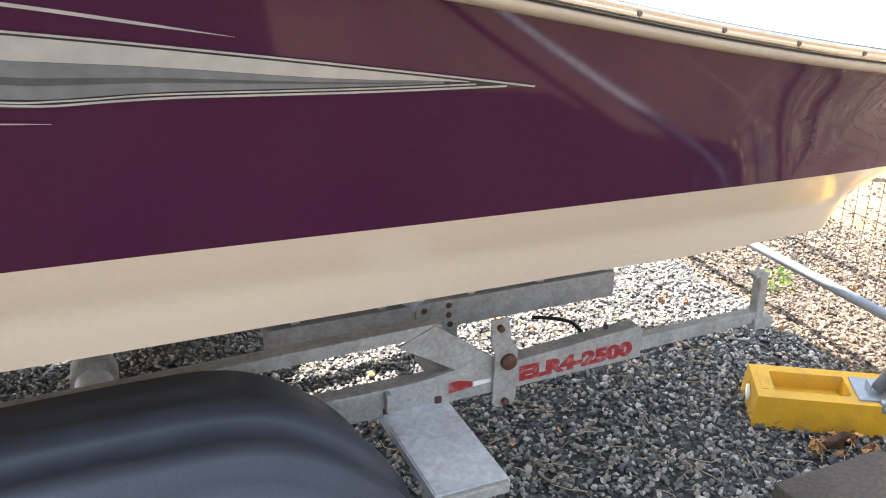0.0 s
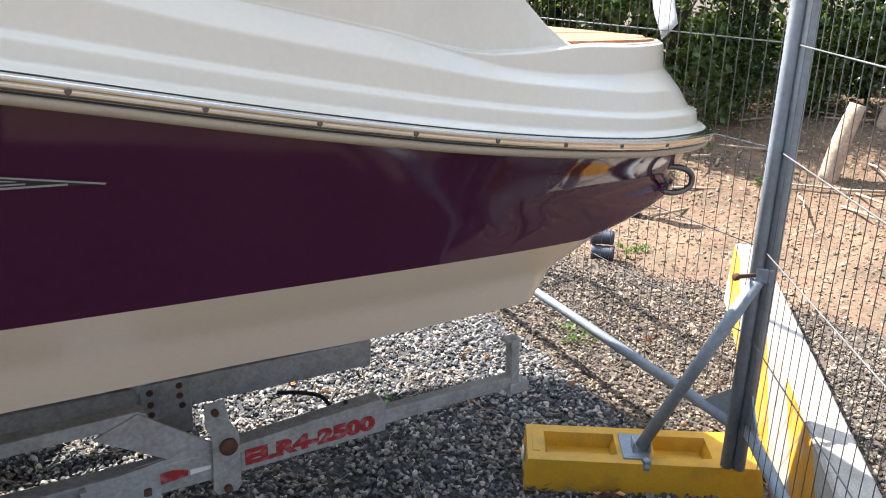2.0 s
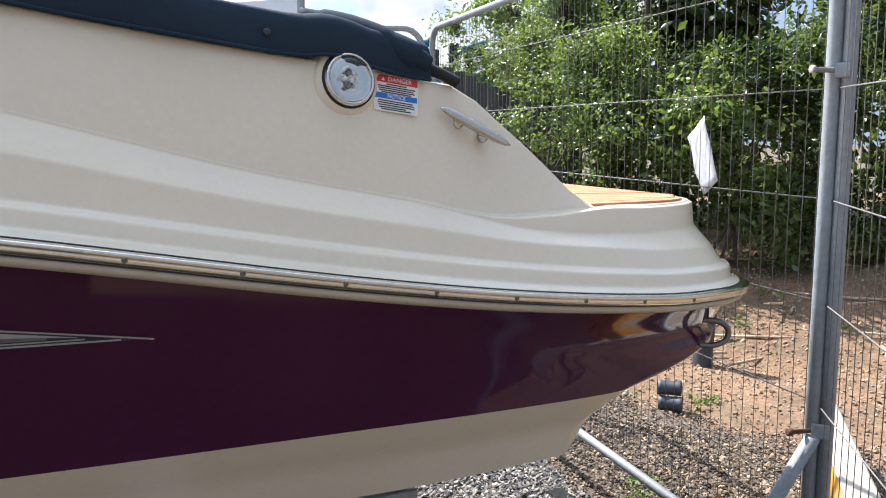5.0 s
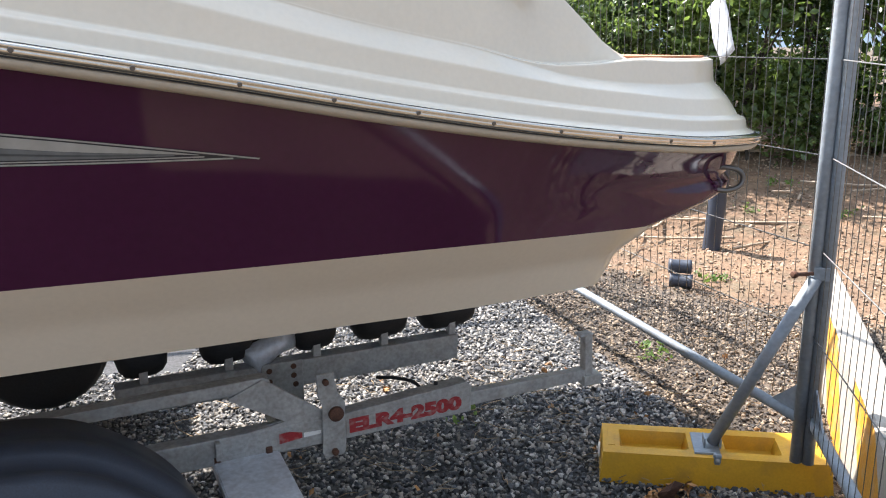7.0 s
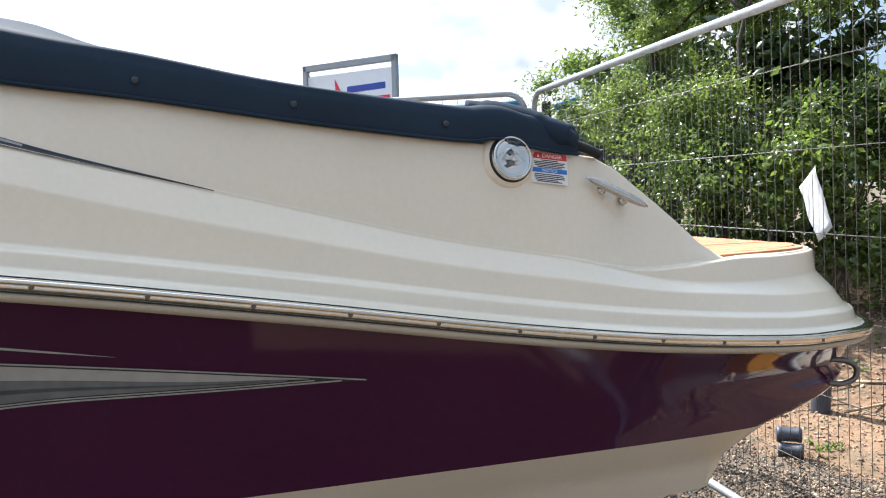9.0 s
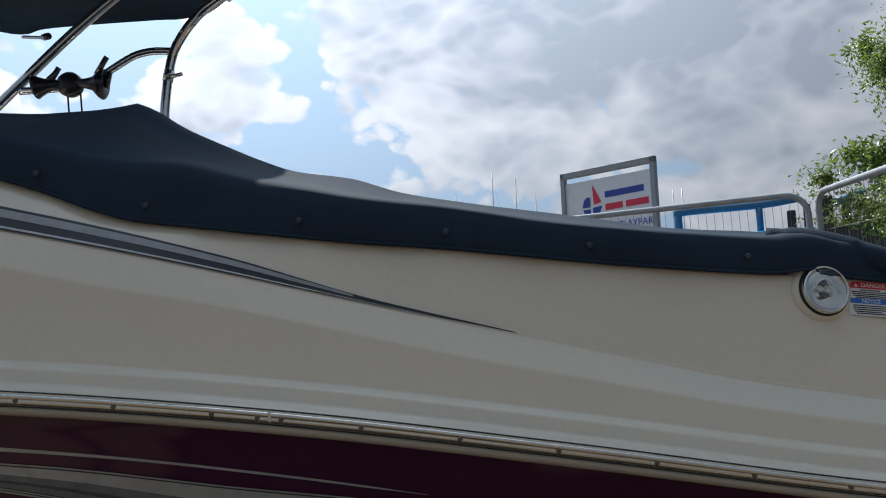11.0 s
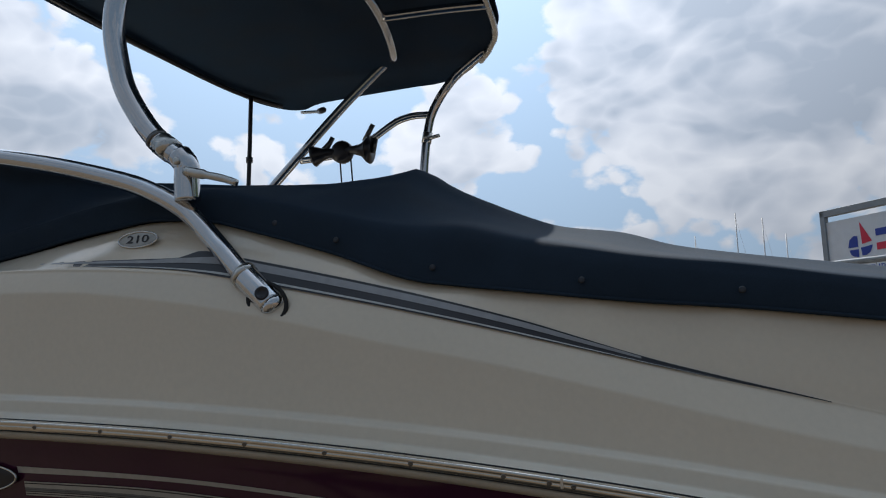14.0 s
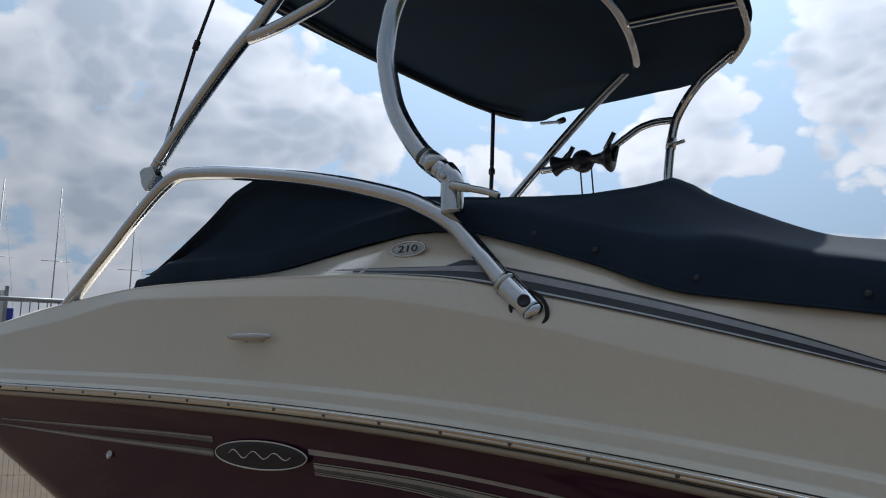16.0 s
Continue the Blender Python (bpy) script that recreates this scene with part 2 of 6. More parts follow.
DARK_STEEL = material("dark_stainless", (0.16, 0.155, 0.15), 0.3, metal=0.9, var=0.1)
SNAP = material("dark_snap", (0.035, 0.04, 0.05), 0.5, metal=0.3, var=0.1)
CLEAT_STEEL = material("cleat_stainless", (0.50, 0.47, 0.43), 0.1, metal=1.0, var=0.05)
FLASH_GREY = material("flash_grey_vinyl", (0.30, 0.30, 0.305), 0.4, metal=0.25, var=0.1, fine=40, coarse=3)
GREY_VINYL = material("grey_vinyl", (0.17, 0.18, 0.185), 0.35, metal=0.2, var=0.15, fine=40, coarse=3)
STREAK_VINYL = material("dark_grey_vinyl", (0.085, 0.09, 0.095), 0.35, metal=0.2, var=0.2, fine=40, coarse=3)
DARK_VINYL = material("dark_vinyl", (0.02, 0.02, 0.026), 0.3, var=0.1)
PAPER = material("crumpled_white_sheet", (0.44, 0.46, 0.49), 0.6, var=0.08, fine=80, coarse=14)
BLUE_PAINT = material("blue_painted_steel", (0.035, 0.26, 0.52), 0.5, var=0.15, fine=60, coarse=4)
NAVY_PAINT = material("navy_painted_pipe", (0.03, 0.15, 0.30), 0.45, var=0.15)
BOARD = material("dark_fence_boards", (0.055, 0.058, 0.06), 0.85, var=0.25, fine=50, coarse=3, randomise=0.3)
SIGN_WHITE = material("sign_white", (0.76, 0.77, 0.80), 0.5, var=0.04)
SIGN_GREY = material("sign_frame", (0.30, 0.32, 0.34), 0.55, metal=0.3, var=0.08)
SIGN_BLUE = material("sign_blue", (0.03, 0.06, 0.35), 0.5, var=0.03)
SIGN_RED = material("sign_red", (0.66, 0.03, 0.07), 0.5, var=0.03)
MAST = material("mast_alloy", (0.50, 0.51, 0.53), 0.5, metal=0.3, var=0.05)
SOIL_STONE = material("soil_stones", (0.26, 0.19, 0.13), 0.9, var=0.15, fine=200, coarse=40, island=0.5)
LEAF = material("leaves", (0.066, 0.100, 0.028), 0.30, var=0.35, fine=6, coarse=1.6, island=0.5)
# leaf colour lightened to carry the sunlight on the brighter foliage
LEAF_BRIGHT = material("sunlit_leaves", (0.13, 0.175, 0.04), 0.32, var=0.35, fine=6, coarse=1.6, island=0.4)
LEAF_DARK = material("dark_leaves", (0.038, 0.068, 0.022), 0.28, var=0.4, fine=6, coarse=1.6, island=0.5)
WEED = material("weed_leaves", (0.10, 0.17, 0.035), 0.6, var=0.2, island=0.3)
DRY = material("dry_twigs", (0.30, 0.22, 0.13), 0.9, var=0.2, island=0.4)
DEAD_LEAF = material("dead_leaves", (0.34, 0.18, 0.07), 0.8, var=0.25, island=0.5)
for lm in (LEAF, LEAF_BRIGHT, LEAF_DARK, WEED):
    lm.node_tree.nodes["Principled BSDF"].inputs["Subsurface Weight"].default_value = 0.0
    b_ = lm.node_tree.nodes["Principled BSDF"]
    tr = lm.node_tree.nodes.new("ShaderNodeBsdfTranslucent")
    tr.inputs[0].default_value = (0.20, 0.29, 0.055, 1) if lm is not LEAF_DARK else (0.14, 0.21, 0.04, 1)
    ms = lm.node_tree.nodes.new("ShaderNodeMixShader")
    ms.inputs[0].default_value = 0.42
    lm.node_tree.links.new(b_.outputs[0], ms.inputs[1])
    lm.node_tree.links.new(tr.outputs[0], ms.inputs[2])
    lm.node_tree.links.new(ms.outputs[0], lm.node_tree.nodes["Material Output"].inputs[0])
GLASS = bpy.data.materials.new("clear_lens")
GLASS.use_nodes = True
gn = GLASS.node_tree
g_tr, g_gl, g_mx = gn.nodes.new("ShaderNodeBsdfTransparent"), gn.nodes.new("ShaderNodeBsdfGlossy"), gn.nodes.new("ShaderNodeMixShader")
g_gl.inputs["Roughness"].default_value = 0.03
g_mx.inputs[0].default_value = 0.07
gn.links.new(g_tr.outputs[0], g_mx.inputs[1])
gn.links.new(g_gl.outputs[0], g_mx.inputs[2])
gn.links.new(g_mx.outputs[0], gn.nodes["Material Output"].inputs[0])


SOIL = material("soil_bank", (0.150, 0.092, 0.054), 0.95, var=0.3, fine=28, coarse=2.6, bump=0.03, stain=(0.085, 0.075, 0.045), stain_amount=0.6)


def stone_colours(m, stops):
    """Each loose stone takes its own colour from a row of stone colours."""
    nt = m.node_tree
    geo = nt.nodes.new("ShaderNodeNewGeometry")
    cr = nt.nodes.new("ShaderNodeValToRGB")
    el = cr.color_ramp.elements
    while len(el) < len(stops):
        el.new(0.5)
    for e, (p, c) in zip(el, stops):
        e.position, e.color = p, (*c, 1)
    nt.links.new(geo.outputs["Random Per Island"], cr.inputs[0])
    for n in nt.nodes:
        if n.type == "MIX_RGB" and n.blend_type == "MULTIPLY":
            nt.links.new(cr.outputs[0], n.inputs[1])


STONES = [(0.0, (0.036, 0.038, 0.043)), (0.3, (0.088, 0.089, 0.093)), (0.52, (0.145, 0.141, 0.137)), (0.70, (0.215, 0.192, 0.165)), (0.87, (0.31, 0.288, 0.255)), (1.0, (0.46, 0.435, 0.395))]
PALLET_STONE = material("gravel", (0.19, 0.182, 0.175), 0.85, var=0.16, fine=260, coarse=60)
stone_colours(PALLET_STONE, STONES)
BROWN_STONE = material("brown_gravel", (0.19, 0.16, 0.13), 0.9, var=0.18, fine=260, coarse=60)
stone_colours(BROWN_STONE, [(p, (c[0] * 0.84, c[1] * 0.70, c[2] * 0.56)) for p, c in STONES])
YARD = material("far_gravel", (0.088, 0.065, 0.041), 0.95, var=0.3, fine=60, coarse=2.0, bump=0.01)
DIRT = material("brown_gravel_bed", (0.085, 0.064, 0.046), 0.95, var=0.35, fine=75, coarse=2.5, bump=0.012)
GROUND = material("gravel_bed", (0.045, 0.044, 0.044), 0.95, var=0.35, fine=75, coarse=2.5, bump=0.012)

# ---- mesh helpers ----


def mesh_ob(name, verts, faces, mats, parent=None, label="", smooth=True, fmat=None):
    me = bpy.data.meshes.new(name)
    me.from_pydata([tuple(v) for v in verts], [], [tuple(f) for f in faces])
    for m in (mats if isinstance(mats, (list, tuple)) else [mats]):
        me.materials.append(m)
    if fmat is not None:
        me.polygons.foreach_set("material_index", list(fmat))
    if smooth:
        me.polygons.foreach_set("use_smooth", [True] * len(me.polygons))
    me.update()
    ob = new(name, me)
    if parent is not None:
        ob.parent = parent
    if label:
        tagged(ob, label)
    return ob


def part(name, bm, mat, parent, label="", smooth=False):
    me = bpy.data.meshes.new(name)
    bmesh.ops.recalc_face_normals(bm, faces=bm.faces)
    bm.to_mesh(me)
    bm.free()
    me.materials.append(mat)
    if smooth:
        me.polygons.foreach_set("use_smooth", [True] * len(me.polygons))
        me.set_sharp_from_angle(angle=radians(42))
    ob = new(name, me)
    if parent is not None:
        ob.parent = parent
    if label:
        tagged(ob, label)
    return ob


def bm_box(bm, lo, hi, bevel=0.004, m=None):
    r = bmesh.ops.create_cube(bm, size=1.0)
    vs = r["verts"]
    c = [(a + b) / 2 for a, b in zip(lo, hi)]
    d = [abs(b - a) for a, b in zip(lo, hi)]
    for v in vs:
        v.co = Vector((v.co.x * d[0] + c[0], v.co.y * d[1] + c[1], v.co.z * d[2] + c[2]))
    if m is not None:
        bmesh.ops.transform(bm, matrix=m, verts=vs)
    if bevel:
        es = list({e for v in vs for e in v.link_edges})
        bmesh.ops.bevel(bm, geom=es, offset=bevel, segments=2, affect="EDGES", profile=0.5)


def box(lo, hi, bevel=0.004, m=None):
    bm = bmesh.new()
    bm_box(bm, lo, hi, bevel, m)
    return bm


def prism(outline, y0, y1, bevel=0.003):
    """A plate whose outline is given in s and z, from y0 to y1."""
    bm = bmesh.new()
    a = [bm.verts.new((s, y0, z)) for s, z in outline]
    b = [bm.verts.new((s, y1, z)) for s, z in outline]
    bm.faces.new(a)
    bm.faces.new(b[::-1])
    n = len(a)
    for i in range(n):
        bm.faces.new((a[i], b[i], b[(i + 1) % n], a[(i + 1) % n]))
    if bevel:
        bmesh.ops.bevel(bm, geom=list(bm.edges), offset=bevel, segments=2, affect="EDGES", profile=0.5)
    return bm


def spline(points, per=8):
    """A smooth line through the points."""
    p = [Vector(q) for q in points]
    p = [p[0] * 2 - p[1]] + p + [p[-1] * 2 - p[-2]]
    out = []
    for i in range(1, len(p) - 2):
        for k in range(per):
            t = k / per
            a, b, c, d = p[i - 1], p[i], p[i + 1], p[i + 2]
            out.append(0.5 * (2 * b + (c - a) * t + (2 * a - 5 * b + 4 * c - d) * t * t + (3 * b - a - 3 * c + d) * t ** 3))
    out.append(p[-2].copy())
    return out


def tube_data(line, radius, sides=14, caps=True):
    line = [Vector(q) for q in line]
    n = len(line)
    radii = radius if isinstance(radius, (list, tuple)) else [radius] * n
    verts, faces = [], []
    t0 = (line[1] - line[0]).normalized()
    up = Vector((0, 0, 1)) if abs(t0.z) < 0.9 else Vector((1, 0, 0))
    u = t0.cross(up).normalized()
    for i, p in enumerate(line):
        t = (line[min(i + 1, n - 1)] - line[max(i - 1, 0)]).normalized()
        u = (u - t * u.dot(t)).normalized()
        v = t.cross(u)
        for k in range(sides):
            a = 2 * math.pi * k / sides
            verts.append(p + (u * math.cos(a) + v * math.sin(a)) * radii[i])
    for i in range(n - 1):
        for k in range(sides):
            k2 = (k + 1) % sides
            faces.append((i * sides + k, i * sides + k2, (i + 1) * sides + k2, (i + 1) * sides + k))
    if caps:
        faces.append(tuple(range(sides))[::-1])
        faces.append(tuple((n - 1) * sides + k for k in range(sides)))
    return verts, faces


def tube(name, points, radius, mat, parent, label="", per=8, sides=14, smooth_line=True):
    line = spline(points, per) if smooth_line and len(points) > 2 else [Vector(q) for q in points]
    v, f = tube_data(line, radius, sides)
    return mesh_ob(name, v, f, mat, parent, label)


def lathe(profile, sides=24, closed=True):
    """A turned shape about z from (radius, height) pairs, with its ends closed or open."""
    verts, faces = [], []
    for r, z in profile:
        for k in range(sides):
            a = 2 * math.pi * k / sides
            verts.append(Vector((r * math.cos(a), r * math.sin(a), z)))
    for i in range(len(profile) - 1):
        for k in range(sides):
            k2 = (k + 1) % sides
            faces.append((i * sides + k, i * sides + k2, (i + 1) * sides + k2, (i + 1) * sides + k))
    if closed:
        faces.append(tuple(range(sides))[::-1])
        faces.append(tuple((len(profile) - 1) * sides + k for k in range(sides)))
    return verts, faces


def turned(name, profile, mat, parent, m, label="", sides=24, closed=True):
    v, f = lathe(profile, sides, closed)
    return mesh_ob(name, [m @ q for q in v], f, mat, parent, label)


def text_ob(name, words, size, mat, parent, m, label="", fat=0.0):
    cu = bpy.data.curves.new(name, "FONT")
    cu.body, cu.size, cu.align_x, cu.align_y, cu.extrude = words, size, "CENTER", "CENTER", 0.0006
    cu.offset = fat
    tmp = new("tmp_text", cu)
    me = bpy.data.meshes.new_from_object(tmp)
    bpy.data.objects.remove(tmp)
    bpy.data.curves.remove(cu)
    me.name = name
    me.materials.clear()
    me.materials.append(mat)
    ob = new(name, me)
    ob.parent = parent
    ob.matrix_local = m
    if label:
        tagged(ob, label)
    return ob


def pchip(xs, ys):
    """A smooth line through the knots without overshoot."""
    xs, ys = np.array(xs, float), np.array(ys, float)
    h, d = np.diff(xs), np.diff(ys) / np.diff(xs)
    m = np.zeros(len(xs))
    m[0], m[-1] = d[0], d[-1]
    for i in range(1, len(xs) - 1):
        if d[i - 1] * d[i] > 0:
            m[i] = 2 * d[i - 1] * d[i] / (d[i - 1] + d[i])

    def at(x):
        x = min(max(x, xs[0]), xs[-1])
        i = min(max(int(np.searchsorted(xs, x)) - 1, 0), len(xs) - 2)
        t = (x - xs[i]) / h[i]
        return float((2 * t ** 3 - 3 * t ** 2 + 1) * ys[i] + (t ** 3 - 2 * t ** 2 + t) * h[i] * m[i] + (3 * t ** 2 - 2 * t ** 3) * ys[i + 1] + (t ** 3 - t ** 2) * h[i] * m[i + 1])
    return at


def ground_z(x, y):
    """The yard's gentle slope and the bank behind the fence."""
    z = 0.0339 * (min(max(x, -30), 30) - 0.4) + 0.018 * (min(max(y, -30), 30) - 2.4)
    k = min(max((y + 0.30 * x - 6.0) / 2.2, 0.0), 1.0) * min(max((x + 0.2) / 1.2, 0.0), 1.0)
    return z + 0.42 * k * k * (3 - 2 * k)


# the boat's own frame: s along the side to the bow, y away from the camera's side, z up
BOAT = pose(-2.172, 0.128, 0, 0, 0, 24.7075)
CENTRE_Y = 1.15


def frame_empty(name, label, category):
    e = new(name)
    e.matrix_world = BOAT
    e.empty_display_size = 0.2
    return tagged(e, label, category)




def bow_in(s):
    """How far the sides draw in towards the bow."""
    return 0.05 * max(0.0, (s - 3.1) / 0.6) ** 2.2


def drawn_in(line):
    return lambda s: line(s) + bow_in(s)


rail_y = drawn_in(pchip([-1.2, 1.5, 2.2, 2.9, 3.25, 3.735, 4.0], [0.0, -0.004, -0.004, 0.02, 0.034, 0.056, 0.07]))
rail_z = pchip([-1.2, 0, 0.5, 1.0, 1.495, 1.96, 2.438, 2.928, 3.25, 3.573, 3.735, 4.1], [1.700, 1.692, 1.681, 1.659, 1.62, 1.566, 1.491, 1.405, 1.357, 1.319, 1.304, 1.29])

# ---- the boat ----
N_SIDE, N_ARC, N_FRONT, N_SARC, N_TRANSOM = 84, 12, 6, 8, 4


def outline(y0, z, s_tip, r, s_stern=-1.6, rs=0.42):
    """One level line of the hull or deck, from the middle of the transom along the side to the middle of the bow."""
    base = cs = s_tip - 0.67 * r
    for _ in range(4):
        a0 = math.atan((y0(cs) - y0(cs - 0.02)) / 0.02)
        cs = base + r * math.sin(a0) + 0.795 * bow_in(cs)
    a0 = math.atan((y0(cs) - y0(cs - 0.02)) / 0.02)
    cy = y0(cs) + r * math.cos(a0)
    sy = y0(s_stern + rs) + rs
    pts = []
    for i in range(N_TRANSOM):
        t = i / N_TRANSOM
        pts.append((s_stern - 0.04 * (1 - t) ** 2, CENTRE_Y + (sy - CENTRE_Y) * t))
    for i in range(N_SARC):
        a = math.pi / 2 * i / N_SARC
        pts.append((s_stern + rs - rs * math.cos(a), sy - rs * math.sin(a)))
    s0 = s_stern + rs
    for i in range(N_SIDE):
        s = s0 + (cs - s0) * i / N_SIDE
        pts.append((s, y0(s)))
    for i in range(N_ARC):
        a = a0 + (math.pi / 2 - a0) * i / N_ARC
        pts.append((cs + r * (math.sin(a) - math.sin(a0)), cy - r * math.cos(a)))
    for i in range(N_FRONT + 1):
        t = i / N_FRONT
        pts.append((cs + r * (1 - math.sin(a0)) + 0.05 * math.sin(t * math.pi / 2), cy + (CENTRE_Y - cy) * t))
    return [Vector((s, y, z(s))) for s, y in pts]


def loft(rows, mirror=True):
    """Faces between level lines, and the same on the other side of the middle line."""
    n = len(rows[0])
    verts = [v for r in rows for v in r]
    faces = []
    for k in range(len(rows) - 1):
        for i in range(n - 1):
            faces.append((k * n + i, k * n + i + 1, (k + 1) * n + i + 1, (k + 1) * n + i))
    if mirror:
        off = len(verts)
        verts = verts + [Vector((v.x, 2 * CENTRE_Y - v.y, v.z)) for v in verts]
        faces = faces + [tuple(off + i for i in f[::-1]) for f in faces]
    return verts, faces


def smooth_rows(rows, sub):
    """More lines between the given ones, on a smooth curve."""
    out = []
    for i in range(len(rows[0])):
        out.append(spline([r[i] for r in rows], sub))
    return [[c[k] for c in out] for k in range(len(out[0]))]


def soften(rows, size=0.007):
    """Rounds the creases between level lines."""
    out = [rows[0]]
    for k in range(1, len(rows) - 1):
        a, b, c = rows[k - 1], rows[k], rows[k + 1]
        r1, r2, r3 = [], [], []
        for p, q, r in zip(a, b, c):
            l1, l2 = max((p - q).length, 1e-6), max((r - q).length, 1e-6)
            e1, e2 = q + (p - q) * min(0.4, size / l1), q + (r - q) * min(0.4, size / l2)
            r1.append(e1), r2.append(q * 0.5 + (e1 + e2) * 0.25), r3.append(e2)
        out += [r1, r2, r3]
    return out + [rows[-1]]


speedboat = frame_empty("speedboat", "maroon and ivory sports boat resting on a galvanised trailer", "boat")

boot_y = drawn_in(pchip([-1, 1.9, 2.6, 3.2, 3.6], [0.175, 0.165, 0.155, 0.147, 0.145]))
boot_z = pchip([-1, 1.9, 2.6, 3.2, 3.62], [1.128, 1.111, 1.103, 1.098, 1.088])
chine_y = drawn_in(pchip([-1, 2.8, 3.3, 3.6], [0.31, 0.30, 0.265, 0.235]))
chine_z = pchip([-1, 2.7, 3.0, 3.28, 3.36, 3.5, 3.7], [0.90, 0.895, 0.897, 0.908, 0.912, 0.918, 0.925])
top_row = outline(lambda s: rail_y(s) + 0.034, lambda s: rail_z(s) - 0.028, 3.905, 0.33, -1.57)
bow_flare = pchip([-1, 3.0, 3.3, 3.6, 3.9], [0.0, 0.0, 0.009, 0.023, 0.026])
mid_row = outline(lambda s: rail_y(s) + 0.069 + bow_flare(s), lambda s: rail_z(s) - 0.13 if s < 3.4 else rail_z(s) - 0.13 + 0.02 * min(1, (s - 3.4) / 0.4), 3.905, 0.30, -1.38)
boot_row = outline(boot_y, boot_z, 3.66, 0.2, -0.35)
chine_row = outline(chine_y, chine_z, 3.518, 0.05, -0.25)
keel_row = [Vector((v.x - 0.05 * max(0, v.x - 3), CENTRE_Y, 0.62 + 0.22 * max(0, v.x - 2.7) ** 2)) for v in chine_row]
topsides = smooth_rows([top_row, mid_row, boot_row], 5)
for k in range(6, 10):
    for v in topsides[k]:
        t = min(1.0, max(0.0, (v.x - 3.25) / 0.4))
        v.x += 0.09 * math.sin(math.pi * (k - 5) / 5) * t * t * (3 - 2 * t)
v, f = loft(topsides)
mesh_ob("topside_shell", v, f, MAROON, speedboat, "glossy maroon hull topsides")

def forefoot(v):
    """The hollow of the stem above the chine's sharp front corner."""
    t = min(1.0, max(0.0, (v.x - 3.3) / 0.3))
    return Vector((-0.030 * t * t, 0.012, 0))


lower = smooth_rows([boot_row] + [[a.lerp(b, q) + forefoot(a) * (1 - abs(2 * q - 1)) for a, b in zip(boot_row, chine_row)] for q in (0.25, 0.5, 0.75)] + [chine_row], 3)
v, f = loft(lower)
mesh_ob("hull_lower_band", v, f, WHITE, speedboat, "ivory lower hull band below the waterline")
v, f = loft([chine_row, [a.lerp(b, 0.5) + Vector((0, 0, -0.02)) for a, b in zip(chine_row, keel_row)], keel_row])
mesh_ob("hull_bottom", v, f, WHITE, speedboat)

# deck moulding above the rub rail
c_dz = pchip([-1.1, -0.5, 0, 0.8, 1.1, 1.37, 1.59, 1.8, 2.03, 2.24, 2.47, 2.8, 3.05, 3.33, 3.55, 3.7, 3.9], [0.15, 0.22, 0.285, 0.285, 0.265, 0.234, 0.202, 0.182, 0.155, 0.134, 0.120, 0.107, 0.105, 0.097, 0.099, 0.098, 0.100])
d_dz = pchip([-1.1, -0.5, 0, 0.8, 1.1, 1.5, 1.8, 2.03, 2.16, 2.35, 2.55, 2.81, 3.07, 3.2, 3.33, 3.45, 3.6, 3.75, 3.9], [0.19, 0.28, 0.325, 0.335, 0.325, 0.288, 0.252, 0.222, 0.204, 0.184, 0.167, 0.151, 0.146, 0.134, 0.120, 0.119, 0.126, 0.135, 0.145])
# a ledge leaves the band's upper edge and rises to the bow platform
g_rise = pchip([-1.1, 3.1, 3.2, 3.27, 3.36, 3.43, 3.51, 3.6, 3.75, 3.9], [0.004, 0.004, 0.005, 0.013, 0.028, 0.038, 0.052, 0.058, 0.058, 0.056])
g_width = pchip([-1.1, 3.05, 3.2, 3.35, 3.5, 3.56, 3.9], [0.0012, 0.0012, 0.016, 0.030, 0.030, 0.010, 0.008])
e_dz = pchip([-1.6, -1.1, -0.86, -0.63, -0.19, 0.39, 0.81, 0.97, 1.11, 1.24, 1.43, 1.66, 2.03, 2.25, 2.5, 2.77, 3.0, 3.1, 3.17, 3.32, 3.43, 3.54, 3.6, 3.9], [0.10, 0.217, 0.269, 0.297, 0.337, 0.362, 0.439, 0.462, 0.456, 0.430, 0.385, 0.328, 0.320, 0.329, 0.336, 0.354, 0.372, 0.374, 0.378, 0.310, 0.241, 0.176, 0.189, 0.207])
e_off = pchip([-1.1, 0.3, 0.9, 1.3, 1.66, 2.0, 2.5, 2.8, 3.0, 3.16, 3.3, 3.45, 3.54, 3.9], [0.17, 0.19, 0.205, 0.175, 0.155, 0.144, 0.144, 0.148, 0.154, 0.164, 0.170, 0.162, 0.145, 0.135])
d_off = pchip([-1, 0.6, 1.4, 3.3, 3.5, 3.9], [0.10, 0.10, 0.112, 0.118, 0.12, 0.124])
